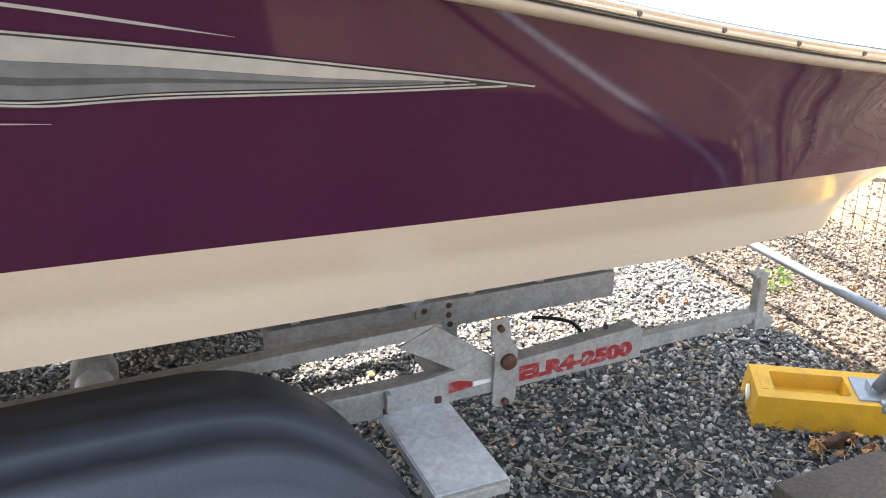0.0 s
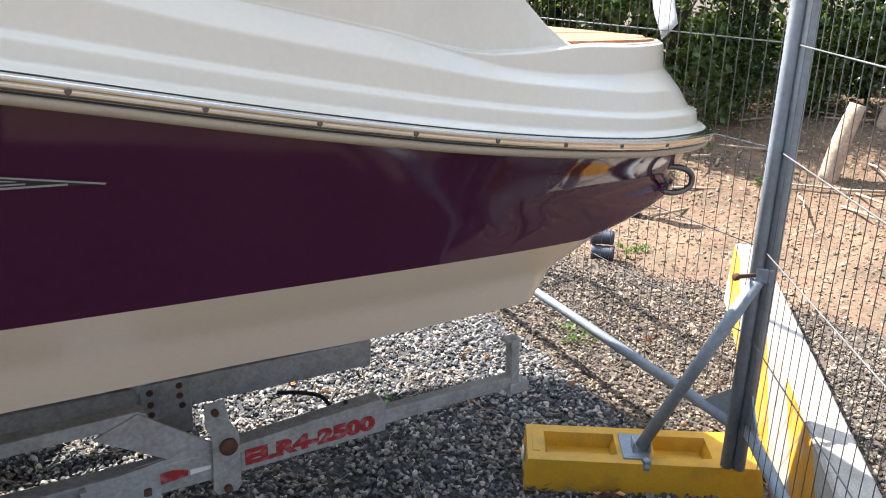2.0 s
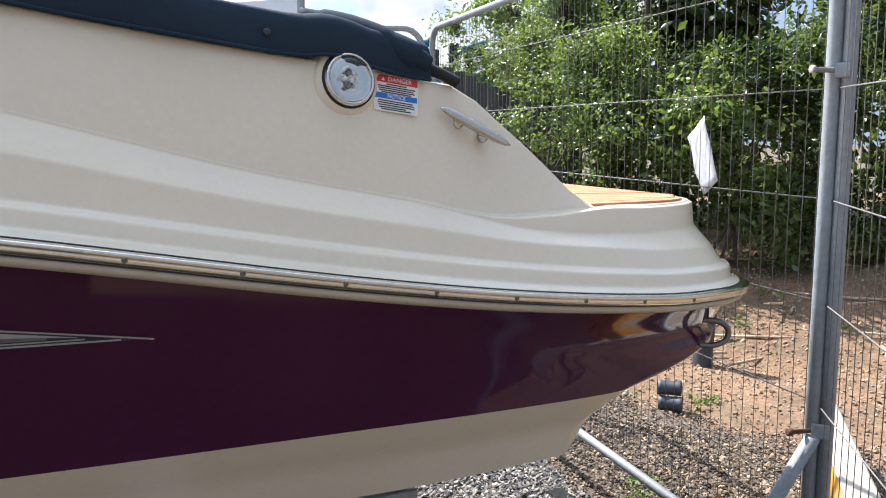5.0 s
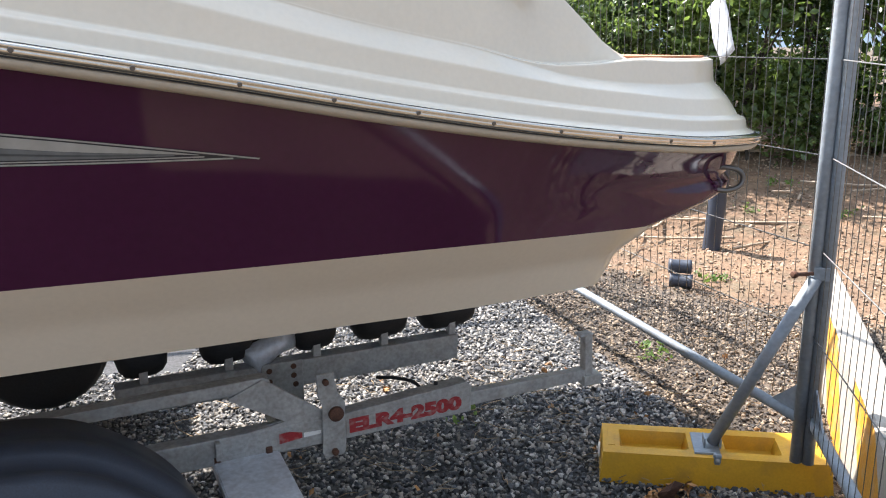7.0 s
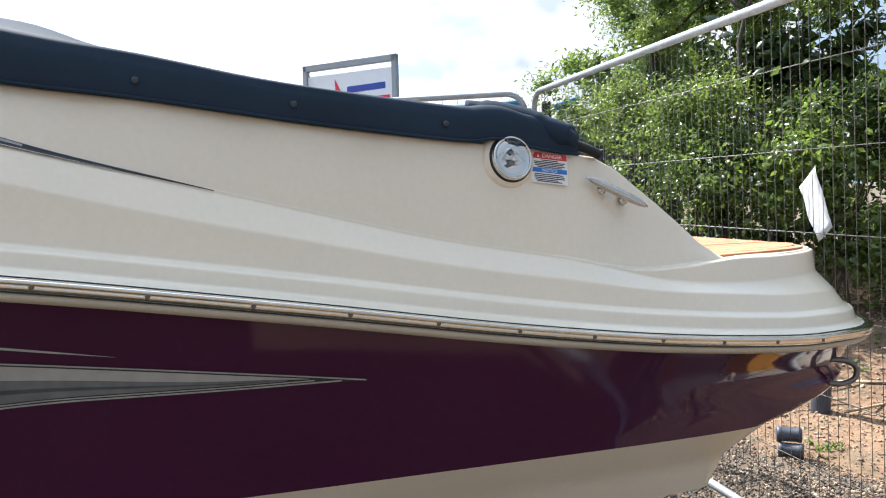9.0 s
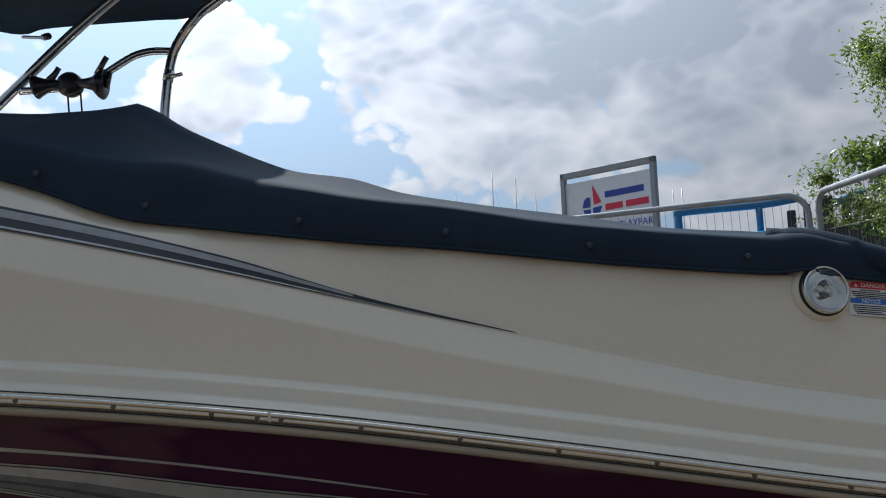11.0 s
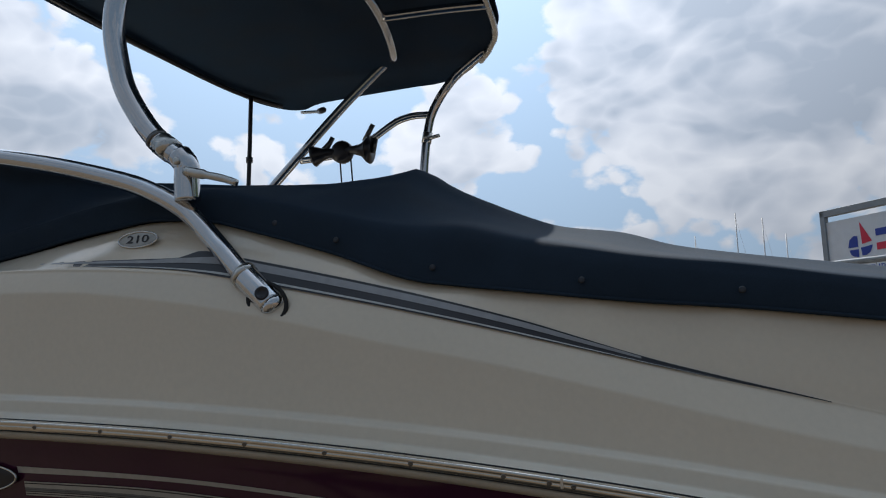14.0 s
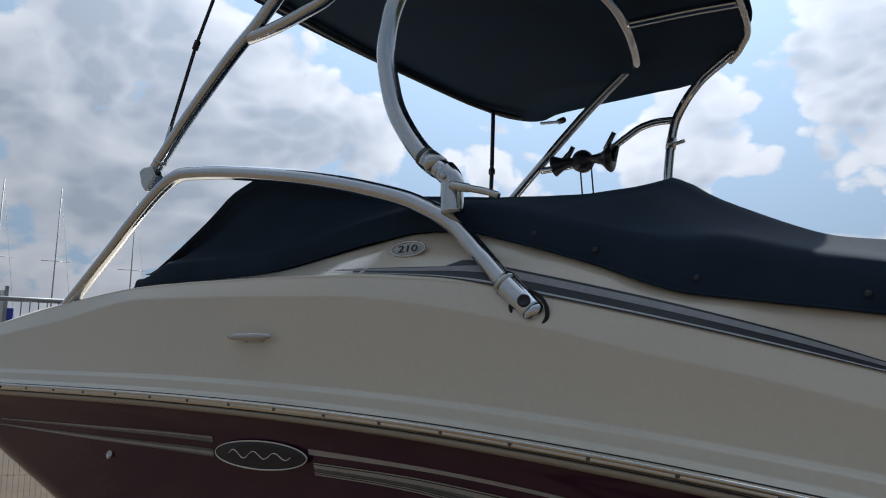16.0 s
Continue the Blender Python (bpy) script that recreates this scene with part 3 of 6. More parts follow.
deck_rows = [
    outline(lambda s: rail_y(s) + 0.016, lambda s: rail_z(s) + 0.004, 3.945, 0.35),
    outline(lambda s: rail_y(s) + 0.020, lambda s: rail_z(s) + 0.011, 3.942, 0.35),
    outline(lambda s: rail_y(s) + 0.040, lambda s: rail_z(s) + 0.021, 3.930, 0.34),
    outline(lambda s: rail_y(s) + 0.045, lambda s: rail_z(s) + 0.048, 3.927, 0.34),
    outline(lambda s: rail_y(s) + 0.064, lambda s: rail_z(s) + 0.057, 3.912, 0.33),
    outline(lambda s: rail_y(s) + 0.070 + 0.02 * max(0, s - 3.2), lambda s: rail_z(s) + c_dz(s), 3.885, 0.32),
    outline(lambda s: rail_y(s) + d_off(s), lambda s: rail_z(s) + d_dz(s), 3.862, 0.31),
    outline(lambda s: rail_y(s) + d_off(s) + 0.10 * g_rise(s), lambda s: rail_z(s) + d_dz(s) + g_rise(s), 3.858, 0.31),
    outline(lambda s: rail_y(s) + d_off(s) + 0.10 * g_rise(s) + g_width(s), lambda s: rail_z(s) + d_dz(s) + g_rise(s) + 0.002, 3.855, 0.31),
]
e_row = outline(lambda s: rail_y(s) + e_off(s), lambda s: rail_z(s) + e_dz(s), 3.852, 0.31)
f_row = [v + Vector((0, 0.035 if 0.2 < v.y < 3 else 0.02, 0.004 if v.x < 3.2 else 0.0)) for v in e_row]
inner_row = [Vector((v.x, CENTRE_Y, v.z + (0.02 if v.x < 3.16 else 0.0))) for v in f_row]
v, f = loft(soften(deck_rows + [e_row, f_row], 0.0045) + [inner_row])
mesh_ob("deck", v, f, WHITE, speedboat, "ivory moulded deck side with stepped ridges")


def rail_point(s, out=0.0, dz=0.0):
    return Vector((s, rail_y(s) - out, rail_z(s) + dz))


def swept_rail(name, section, mat, label, parent):
    """A moulding along the rub rail; the section is in outward distance and height."""
    rows = []
    for out, dz in section:
        rows.append(outline(lambda s: rail_y(s) - out, lambda s: rail_z(s) + dz, 3.948 + 0.7 * out, 0.36))
    v, f = loft(rows)
    return mesh_ob(name, v, f, mat, parent, label)


rub_rail = swept_rail("rub_rail", [(-0.020, 0.0095), (-0.002, 0.0093), (0.0035, 0.0086), (0.0060, 0.0066), (0.0062, 0.0044), (0.0057, 0.0010), (0.0042, -0.0004), (0.0052, -0.0020), (0.0036, -0.0090), (-0.002, -0.0118), (-0.03, -0.013)], RAIL_STEEL, "polished stainless rub rail with screws", speedboat)
# the shaded gap between rail and deck is drawn as a black strip
swept_rail("rail_seal", [(-0.020, 0.0094), (-0.0135, 0.0094), (-0.0140, 0.0104), (-0.02, 0.0108)], BLACK_RUBBER, "thin black strip for the shaded gap above the rub rail", speedboat)
swept_rail("rail_groove", [(-0.03, -0.0112), (-0.0046, -0.0112), (-0.0046, -0.0142), (-0.03, -0.0148)], SNAP, "", speedboat)
swept_rail("rail_base", [(-0.028, -0.0143), (-0.008, -0.0143), (-0.005, -0.017), (-0.006, -0.024), (-0.014, -0.0305), (-0.035, -0.033)], IVORY, "ivory vinyl rub rail base", speedboat)


def side_matrix(p, normal, right):
    """A pose with its own x along right and z along normal."""
    n = Vector(normal).normalized()
    r = (Vector(right) - n * Vector(right).dot(n)).normalized()
    u = n.cross(r)
    m = Matrix((r, u, n)).transposed().to_4x4()
    m.translation = p
    return m


screw_s = [3.735 - 0.1655 * k for k in range(11)] + [1.945, 1.905, 1.828] + [1.662 - 0.1658 * k for k in range(15)]
screw_v, screw_f = lathe([(0.0046, 0.0), (0.0043, 0.0012), (0.0032, 0.0018), (0.0016, 0.0012), (0.0006, 0.0010)], 10)
screw_mesh = None
for s in screw_s:
    m = side_matrix(rail_point(s, 0.0050, -0.0020), (0.1, -1, -0.15), (1, 0, 0))
    if screw_mesh is None:
        ob = mesh_ob("screw", screw_v, screw_f, DARK_STEEL, rub_rail)
        screw_mesh = ob.data
    else:
        ob = new("screw", screw_mesh)
        ob.parent = rub_rail
    ob.matrix_local = m
part("rail_joint_cover", box((1.9235, rail_y(1.925) - 0.0062, rail_z(1.925) - 0.008), (1.9285, rail_y(1.925) - 0.002, rail_z(1.925) + 0.009), 0.001), SATIN, rub_rail)

# hull side: a point on the topsides, a little proud of it


def topside(s, drop, out=0.0):
    y0, y1 = rail_y(s) + 0.034, rail_y(s) + 0.069
    y2, z2 = boot_y(s), boot_z(s)
    zr = rail_z(s)
    p = spline([(0, y0, zr - 0.028), (0, y1, zr - 0.13), (0, y2, z2)], 24)
    z = zr - drop
    for a, b in zip(p, p[1:]):
        if b.z <= z <= a.z:
            t = (a.z - z) / max(a.z - b.z, 1e-6)
            y = a.y + (b.y - a.y) * t
            return Vector((s, y - out, z))
    return Vector((s, y2 - out, z))


def deckside(s, dz, out=0.0):
    """A point on the deck's side, dz above the rub rail."""
    knots = [(0.045, 0.048), (0.064, 0.057), (0.070, c_dz(s)), (d_off(s), d_dz(s)), (e_off(s), e_dz(s))]
    ys, zs = [k[0] for k in knots], [k[1] for k in knots]
    return Vector((s, rail_y(s) + float(np.interp(dz, zs, ys)) - out, rail_z(s) + dz))


def ribbon(name, upper, lower, surface, mat, parent, label="", n=70, out=0.0015):
    """Vinyl laid on the side between two lines, each a smooth function of s given as knots."""
    s0, s1 = upper[0][0], upper[-1][0]
    u = pchip([k[0] for k in upper], [k[1] for k in upper])
    w = pchip([k[0] for k in lower], [k[1] for k in lower])
    rows = [[], [], [], []]
    for i in range(n + 1):
        s = s0 + (s1 - s0) * i / n
        a, b = u(s), w(s)
        for k in range(4):
            rows[k].append(surface(s, a + (b - a) * k / 3, out))
    v, f = loft(rows, mirror=False)
    return mesh_ob(name, v, f, mat, parent, label)


# hull graphics: long pointed silver flash with dark edges
FLASH_TOP = [(0.74, 0.126), (1.1, 0.118), (1.5, 0.124), (1.9, 0.1385), (2.1, 0.137), (2.3, 0.1335), (2.5, 0.1305), (2.62, 0.1285)]
FLASH_LOW = [(0.74, 0.158), (1.0, 0.153), (1.4, 0.177), (1.91, 0.2315), (2.1, 0.2065), (2.35, 0.1725), (2.53, 0.1450), (2.62, 0.1300)]
FLASH_MID = [(0.74, 0.140), (1.1, 0.134), (1.5, 0.148), (1.9, 0.1735), (2.1, 0.1650), (2.3, 0.1560), (2.46, 0.1415), (2.62, 0.1292)]
flash_top, flash_low, flash_mid = [pchip([k[0] for k in q], [k[1] for k in q]) for q in (FLASH_TOP, FLASH_LOW, FLASH_MID)]


def flash_field(name, s1, upper, lower, mat, label="", out=0.0020, s0=0.74):
    """A field of the hull flash between two lines given as functions of s."""
    ks = [s0 + (s1 - s0) * i / 24 for i in range(25)]
    return ribbon(name, [(s, upper(s)) for s in ks], [(s, max(lower(s), upper(s) + 0.0003)) for s in ks], topside, mat, speedboat, label, n=96, out=out)


flash_field("flash_edge", 2.62, flash_top, flash_low, DARK_VINYL, "dark outline of the side flash", out=0.0012)
flash_field("flash_upper_line", 2.617, lambda s: flash_top(s) + 0.0008, lambda s: flash_top(s) + 0.0036, SILVER)
flash_field("flash_lower_line", 2.57, lambda s: flash_low(s) - 0.0040, lambda s: flash_low(s) - 0.0010, SILVER)
flash_field("flash_inner_line", 2.52, lambda s: flash_low(s) - 0.0085, lambda s: flash_low(s) - 0.0062, SILVER)
flash_field("flash_silver_field", 2.51, lambda s: flash_top(s) + 0.0062, flash_mid, SILVER, "pale silver upper field of the side flash")
flash_field("flash_grey_field", 2.47, lambda s: flash_mid(s) + 0.0004, lambda s: flash_low(s) - 0.0105, GREY_VINYL, "grey lower field of the side flash")
flash_field("flash_dark_streak", 2.44, lambda s: flash_mid(s) + 0.42 * (flash_low(s) - 0.0105 - flash_mid(s)), lambda s: flash_mid(s) + 0.62 * (flash_low(s) - 0.0105 - flash_mid(s)), STREAK_VINYL, "darker streak in the grey field", out=0.0026)
ribbon("pinstripe", [(0.728, 0.0945), (1.2, 0.091), (1.6, 0.098), (1.943, 0.1085), (2.10, 0.1140), (2.187, 0.1172)], [(0.728, 0.1085), (1.2, 0.100), (1.6, 0.1035), (1.943, 0.1130), (2.10, 0.1172), (2.187, 0.1176)], topside, SILVER, speedboat, "thin silver pinstripe", out=0.0018)
ribbon("pinstripe", [(1.55, 0.25), (1.8, 0.254), (1.97, 0.248)], [(1.55, 0.256), (1.8, 0.2585), (1.97, 0.2486)], topside, SILVER, speedboat, out=0.0018)
ribbon("aft_stripe", [(-1.15, 0.122), (-0.76, 0.1155), (-0.087, 0.105), (0.37, 0.097)], [(-1.15, 0.124), (-0.76, 0.120), (-0.087, 0.117), (0.375, 0.114)], topside, GREY_VINYL, speedboat, "grey stripe behind the oval badge", out=0.0018)
ribbon("aft_stripe_line", [(-1.15, 0.1220), (-0.76, 0.1160), (-0.087, 0.107), (0.37, 0.099)], [(-1.15, 0.1228), (-0.76, 0.1174), (-0.087, 0.1105), (0.37, 0.103)], topside, SILVER, speedboat, out=0.0024)
ribbon("aft_stripe", [(-1.15, 0.128), (-0.76, 0.1335), (-0.08, 0.138), (0.365, 0.132)], [(-1.15, 0.131), (-0.76, 0.140), (-0.08, 0.153), (0.374, 0.154)], topside, GREY_VINYL, speedboat, out=0.0018)
ribbon("aft_stripe_line", [(-1.15, 0.1290), (-0.76, 0.1365), (-0.08, 0.144), (0.365, 0.140)], [(-1.15, 0.1302), (-0.76, 0.1385), (-0.08, 0.149), (0.37, 0.148)], topside, SILVER, speedboat, out=0.0024)

# oval maker's badge, drawn plain with a loose flourish
badge_m = side_matrix(topside(0.560, 0.128, 0.010), (0, -1, -0.10), (1, 0, 0.02))


def oval_plate(name, a, b, h, mat, parent, m, label=""):
    verts, faces = [], []
    prof = [(1.0, 0.0), (1.0, h * 0.6), (0.97, h), (0.6, h * 1.02)]
    for r, z in prof:
        for k in range(40):
            t = 2 * math.pi * k / 40
            verts.append(m @ Vector((a * r * math.cos(t), b * r * math.sin(t), z)))
    for i in range(3):
        for k in range(40):
            faces.append((i * 40 + k, i * 40 + (k + 1) % 40, (i + 1) * 40 + (k + 1) % 40, (i + 1) * 40 + k))
    faces.append(tuple(120 + k for k in range(40)))
    return mesh_ob(name, verts, faces, mat, parent, label)


def oval_ring(name, a, b, r, z, mat, parent, m):
    line = [m @ Vector((a * math.cos(2 * math.pi * k / 40), b * math.sin(2 * math.pi * k / 40), z)) for k in range(41)]
    v, f = tube_data(line, r, 8, caps=False)
    return mesh_ob(name, v, f, mat, parent)


logo = oval_plate("oval_badge", 0.171, 0.0375, 0.003, DARK_VINYL, speedboat, badge_m, "dark oval badge with a chrome rim")
oval_ring("badge_rim", 0.169, 0.0360, 0.0028, 0.003, STEEL, logo, badge_m)
wave = [badge_m @ Vector((-0.115 + 0.23 * i / 14, 0.011 * math.sin(i * 1.35) * (1.0 - 0.35 * i / 14), 0.004)) for i in range(15)]
tube("flourish", wave, 0.0022, STEEL, logo, "loose silver flourish", per=6, sides=6)

# drain fitting low on the stern quarter
dm = side_matrix(topside(-0.128, 0.193, 0.002), (0, -1, 0.3), (1, 0, 0))
turned("drain_fitting", [(0.014, 0), (0.014, 0.004), (0.010, 0.008), (0.006, 0.004), (0.001, 0.003)], SATIN, speedboat, dm, "chrome through-hull drain")

# dark and silver flash on the deck side
FU = [(0.50, 0.3575), (1.07, 0.366), (1.13, 0.384), (1.19, 0.375), (1.82, 0.273), (2.10, 0.217), (2.36, 0.187)]
FL = [(0.50, 0.355), (0.76, 0.349), (1.07, 0.338), (1.13, 0.333), (1.19, 0.325), (1.72, 0.255), (2.10, 0.208), (2.36, 0.1855)]
f_up, f_low = pchip([k[0] for k in FU], [k[1] for k in FU]), pchip([k[0] for k in FL], [k[1] for k in FL])


def flash_band(name, s0, s1, a, b, mat, label=""):
    """A band of the deck flash, between two shares of its width."""
    ks = [s0 + (s1 - s0) * i / 14 for i in range(15)]
    up = [(s, f_up(s) + (f_low(s) - f_up(s)) * a) for s in ks]
    low = [(s, f_up(s) + (f_low(s) - f_up(s)) * b) for s in ks]
    return ribbon(name, up, low, deckside, mat, speedboat, label, n=80, out=0.005)


ribbon("deck_flash", FU, FL, deckside, DARK_VINYL, speedboat, "dark pointed flash along the deck side", n=90, out=0.004)
flash_band("deck_flash_silver", 0.70, 2.06, 0.12, 0.47, FLASH_GREY, "silver-grey field in the deck flash")
flash_band("deck_flash_line", 0.60, 2.20, 0.83, 0.92, SILVER)

# small oval number badge
nb_m = side_matrix(deckside(0.950, 0.412, 0.011), (0, -1, 0.25), (1, 0, 0.0))
nb = oval_plate("number_badge", 0.054, 0.020, 0.003, SILVER, speedboat, nb_m, "small silver oval badge with dark figures")
oval_ring("badge_rim", 0.053, 0.0195, 0.0022, 0.003, STEEL, nb, nb_m)
text_ob("figures", "210", 0.033, DARK_VINYL, nb, nb_m @ Matrix.Translation((0, 0, 0.0042)) @ Matrix.Diagonal((1.25, 0.8, 1, 1)))

# bow docking light in its pod
lamp_m = side_matrix(deckside(2.960, 0.343, 0.006), (0.12, -1, 0.16), (1, 0, 0))
turned("lamp_pod", [(0.068, -0.03), (0.062, -0.008), (0.056, 0.0), (0.044, 0.002)], WHITE, speedboat, lamp_m, "moulded ivory pod", 32, False)
light = turned("bow_light", [(0.0475, 0.0), (0.0475, 0.007), (0.046, 0.012), (0.043, 0.0145), (0.041, 0.013), (0.040, 0.009)], STEEL, speedboat, lamp_m, "round chrome bow light with a clear lens", 40, False)
turned("gasket", [(0.0505, -0.002), (0.0505, 0.004), (0.047, 0.005)], BLACK_RUBBER, light, lamp_m, "", 32, False)
turned("lens", [(0.002, 0.022), (0.017, 0.0215), (0.030, 0.019), (0.039, 0.0145), (0.041, 0.009)], GLASS, light, lamp_m, "clear domed lens", 32, False)
turned("reflector", [(0.040, 0.0115), (0.038, 0.006), (0.035, 0.0095), (0.031, 0.003), (0.028, 0.0085), (0.022, 0.001), (0.018, 0.006), (0.011, 0.0), (0.003, 0.002)], REFLECTOR, light, lamp_m, "chrome reflector", 32, False)
for k in range(5):
    cup = lamp_m @ Matrix.Rotation(2 * math.pi * k / 5 + 0.5, 4, "Z") @ Matrix.Translation((0.0130, 0, 0))
    turned("lamp_cell", [(0.0062, 0.002), (0.0062, 0.010), (0.0054, 0.0108), (0.0034, 0.006), (0.001, 0.006)], DARK_STEEL if k % 2 else REFLECTOR, light, cup, "", 14)
turned("lamp_cell", [(0.0070, 0.002), (0.0070, 0.011), (0.0058, 0.012), (0.0036, 0.007), (0.001, 0.007)], REFLECTOR, light, lamp_m, "", 16)
tube("lens_moulding", [lamp_m @ Vector((-0.034 + 0.0085 * q, 0.004 + 0.014 * math.sin(0.75 * q - 0.6), 0.0175 + 0.004 * math.sin(math.pi * q / 8))) for q in range(9)], 0.0009, STEEL, light, "moulded line across the lens", per=4, sides=6)

# warning sticker
st_c = (deckside(3.055, 0.337, 0.002))
st_m = side_matrix(st_c, deckside(3.055, 0.337).copy() * 0 + Vector((0.06, -1, 0.22)), (1, 0, -0.11))
sticker = part("warning_sticker", box((-0.044, -0.034, 0.0), (0.044, 0.034, 0.0008), 0.0002, st_m), STICKER, speedboat, "white warning sticker with red and blue bands")
part("red_band", box((-0.042, 0.0195, 0.0006), (0.042, 0.0328, 0.0013), 0.0, st_m), DANGER_RED, sticker)
part("blue_band", box((-0.042, -0.0105, 0.0006), (0.042, -0.0005, 0.0013), 0.0, st_m), NOTICE_BLUE, sticker)
text_ob("danger_word", "DANGER", 0.012, STICKER, sticker, st_m @ Matrix.Translation((0.006, 0.0262, 0.0014)))
text_ob("notice_word", "NOTICE", 0.010, STICKER, sticker, st_m @ Matrix.Translation((0.0, -0.0056, 0.0014)))
bm = bmesh.new()
tri = [bm.verts.new(st_m @ Vector(p)) for p in ((-0.031, 0.0225, 0.0015), (-0.024, 0.0225, 0.0015), (-0.0275, 0.0295, 0.0015))]
bm.faces.new(tri)
part("warning_triangle", bm, STICKER, sticker)
for row, (z, x0, x1) in enumerate([(0.0165, -0.02, 0.02), (0.0125, -0.037, 0.038), (0.0088, -0.037, 0.034), (0.0050, -0.035, 0.037), (0.0015, -0.03, 0.03), (-0.0145, -0.036, 0.033), (-0.0185, -0.037, 0.036), (-0.0225, -0.035, 0.037), (-0.0265, -0.034, 0.02), (-0.0300, -0.03, 0.03)]):
    part("text_bar", box((x0, z - 0.0011, 0.0007), (x1, z + 0.0011, 0.0011), 0.0, st_m), INK, sticker)


def pull_up_cleat(name, m, length, parent, label):
    """A long flat pointed cleat on two studs."""
    verts, faces = [], []
    n, sides = 20, 12
    for i in range(n + 1):
        t = -1 + 2 * i / n
        w = 0.011 * math.sqrt(max(0.02, 1 - abs(t) ** 2.6))
        h = 0.0065 * math.sqrt(max(0.03, 1 - abs(t) ** 2.6))
        for k in range(sides):
            a = 2 * math.pi * k / sides
            verts.append(m @ Vector((t * length / 2, w * math.cos(a), 0.020 + h * math.sin(a))))
    for i in range(n):
        for k in range(sides):
            faces.append((i * sides + k, i * sides + (k + 1) % sides, (i + 1) * sides + (k + 1) % sides, (i + 1) * sides + k))
    faces.append(tuple(range(sides))[::-1])
    faces.append(tuple(n * sides + k for k in range(sides)))
    c = mesh_ob(name, verts, faces, CLEAT_STEEL, parent, label)
    for x in (-length * 0.18, length * 0.18):
        turned("stud", [(0.012, -0.004), (0.011, 0.002), (0.006, 0.006), (0.006, 0.018)], CLEAT_STEEL, c, m @ Matrix.Translation((x, 0, 0)), "", 14)
    return c


pull_up_cleat("bow_cleat", side_matrix(deckside(3.215, 0.300, 0.0), (0.1, -1, 0.3), (1, 0, -0.48)), 0.165, speedboat, "polished stainless bow cleat")
pull_up_cleat("stern_cleat", side_matrix(deckside(0.505, 0.172, 0.0), (0, -1, 0.12), (1, 0, 0.0)), 0.17, speedboat, "polished stainless stern cleat")

# bow platform with teak planks and pale joints
edge_s, edge_y = [v.x for v in e_row if v.x > 3.3], [v.y for v in e_row if v.x > 3.3]
PLAT_Z = 1.5035


def plank_strip(name, y0, y1, lo, inset, mat, parent, follow=0.0, top=1.5085):
    """A deck plank along the boat, cut to the rounded edge of the platform."""
    low_line, high_line = [], []
    n = 26
    for i in range(n + 1):
        s = lo + (3.945 - lo) * i / n
        e = float(np.interp(s, edge_s, edge_y)) + inset
        a, b = max(y0, e), y1
        if follow:
            a, b = e, min(e + follow, y1)
        if s > edge_s[-1] - 0.02 or b - a < 0.004:
            continue
        low_line.append((s, a)), high_line.append((s, b))
    if len(low_line) < 3:
        return None
    rim = low_line + high_line[::-1]
    n = len(rim)
    verts = [(x, y, top) for x, y in rim] + [(x, y, PLAT_Z - 0.002) for x, y in rim]
    m = len(low_line)
    faces = [(i, i + 1, n - 2 - i, n - 1 - i) for i in range(m - 1)] + [(i, (i + 1) % n, n + (i + 1) % n, n + i) for i in range(n)]
    bm = bmesh.new()
    vs = [bm.verts.new(q) for q in verts]
    for q in faces:
        bm.faces.new([vs[k] for k in q])
    return part(name, bm, mat, parent)


plat = part("platform_inlay", prism([(3.52, 1.500), (3.80, 1.500), (3.80, PLAT_Z), (3.52, PLAT_Z)], 0.34, 1.96, 0.0), IVORY, speedboat, "pale caulked base of the bow platform")
plank_strip("edge_plank", 0.0, 0.34, 3.505, 0.012, TEAK, plat, follow=0.034)
for k in range(15):
    y0 = 0.236 + 0.058 * k
    plank_strip("plank", y0, y0 + (0.040 if k == 4 else 0.054), 3.50, 0.050, TEAK, plat)

# bow eye: a bent bar with a ring look
eye = tube("bow_eye", [(3.80, 0.275, 1.206), (3.885, 0.245, 1.214), (3.925, 0.228, 1.211), (3.947, 0.219, 1.199), (3.954, 0.216, 1.180), (3.944, 0.218, 1.161), (3.915, 0.230, 1.150), (3.880, 0.245, 1.153), (3.79, 0.28, 1.160)], 0.0072, DARK_STEEL, speedboat, "dark stainless bow eye", per=6, sides=12)
for z_, s_ in ((1.212, 3.872), (1.153, 3.850)):
    turned("eye_collar", [(0.013, -0.004), (0.013, 0.003), (0.010, 0.006)], SATIN, eye, side_matrix(Vector((s_, 0.250, z_)), (0.9, -0.4, 0.0), (0, 0, 1)), "", 16)

# ---- canvas cover ----
cover = frame_empty("boat_cover", "navy canvas cover snapped over the cockpit", "boat cover")
ridge_y = pchip([-0.2, 0.3, 0.9, 1.2, 1.52, 1.85, 2.55, 3.0, 3.3], [0.27, 0.32, 0.44, 0.52, 0.54, 0.75, 0.75, 0.52, 0.52])
side_rise = pchip([-0.2, 1.0, 1.4, 1.7, 1.86, 2.24, 2.5, 2.9, 3.3], [0.075, 0.075, 0.09, 0.125, 0.105, 0.08, 0.07, 0.07, 0.07])
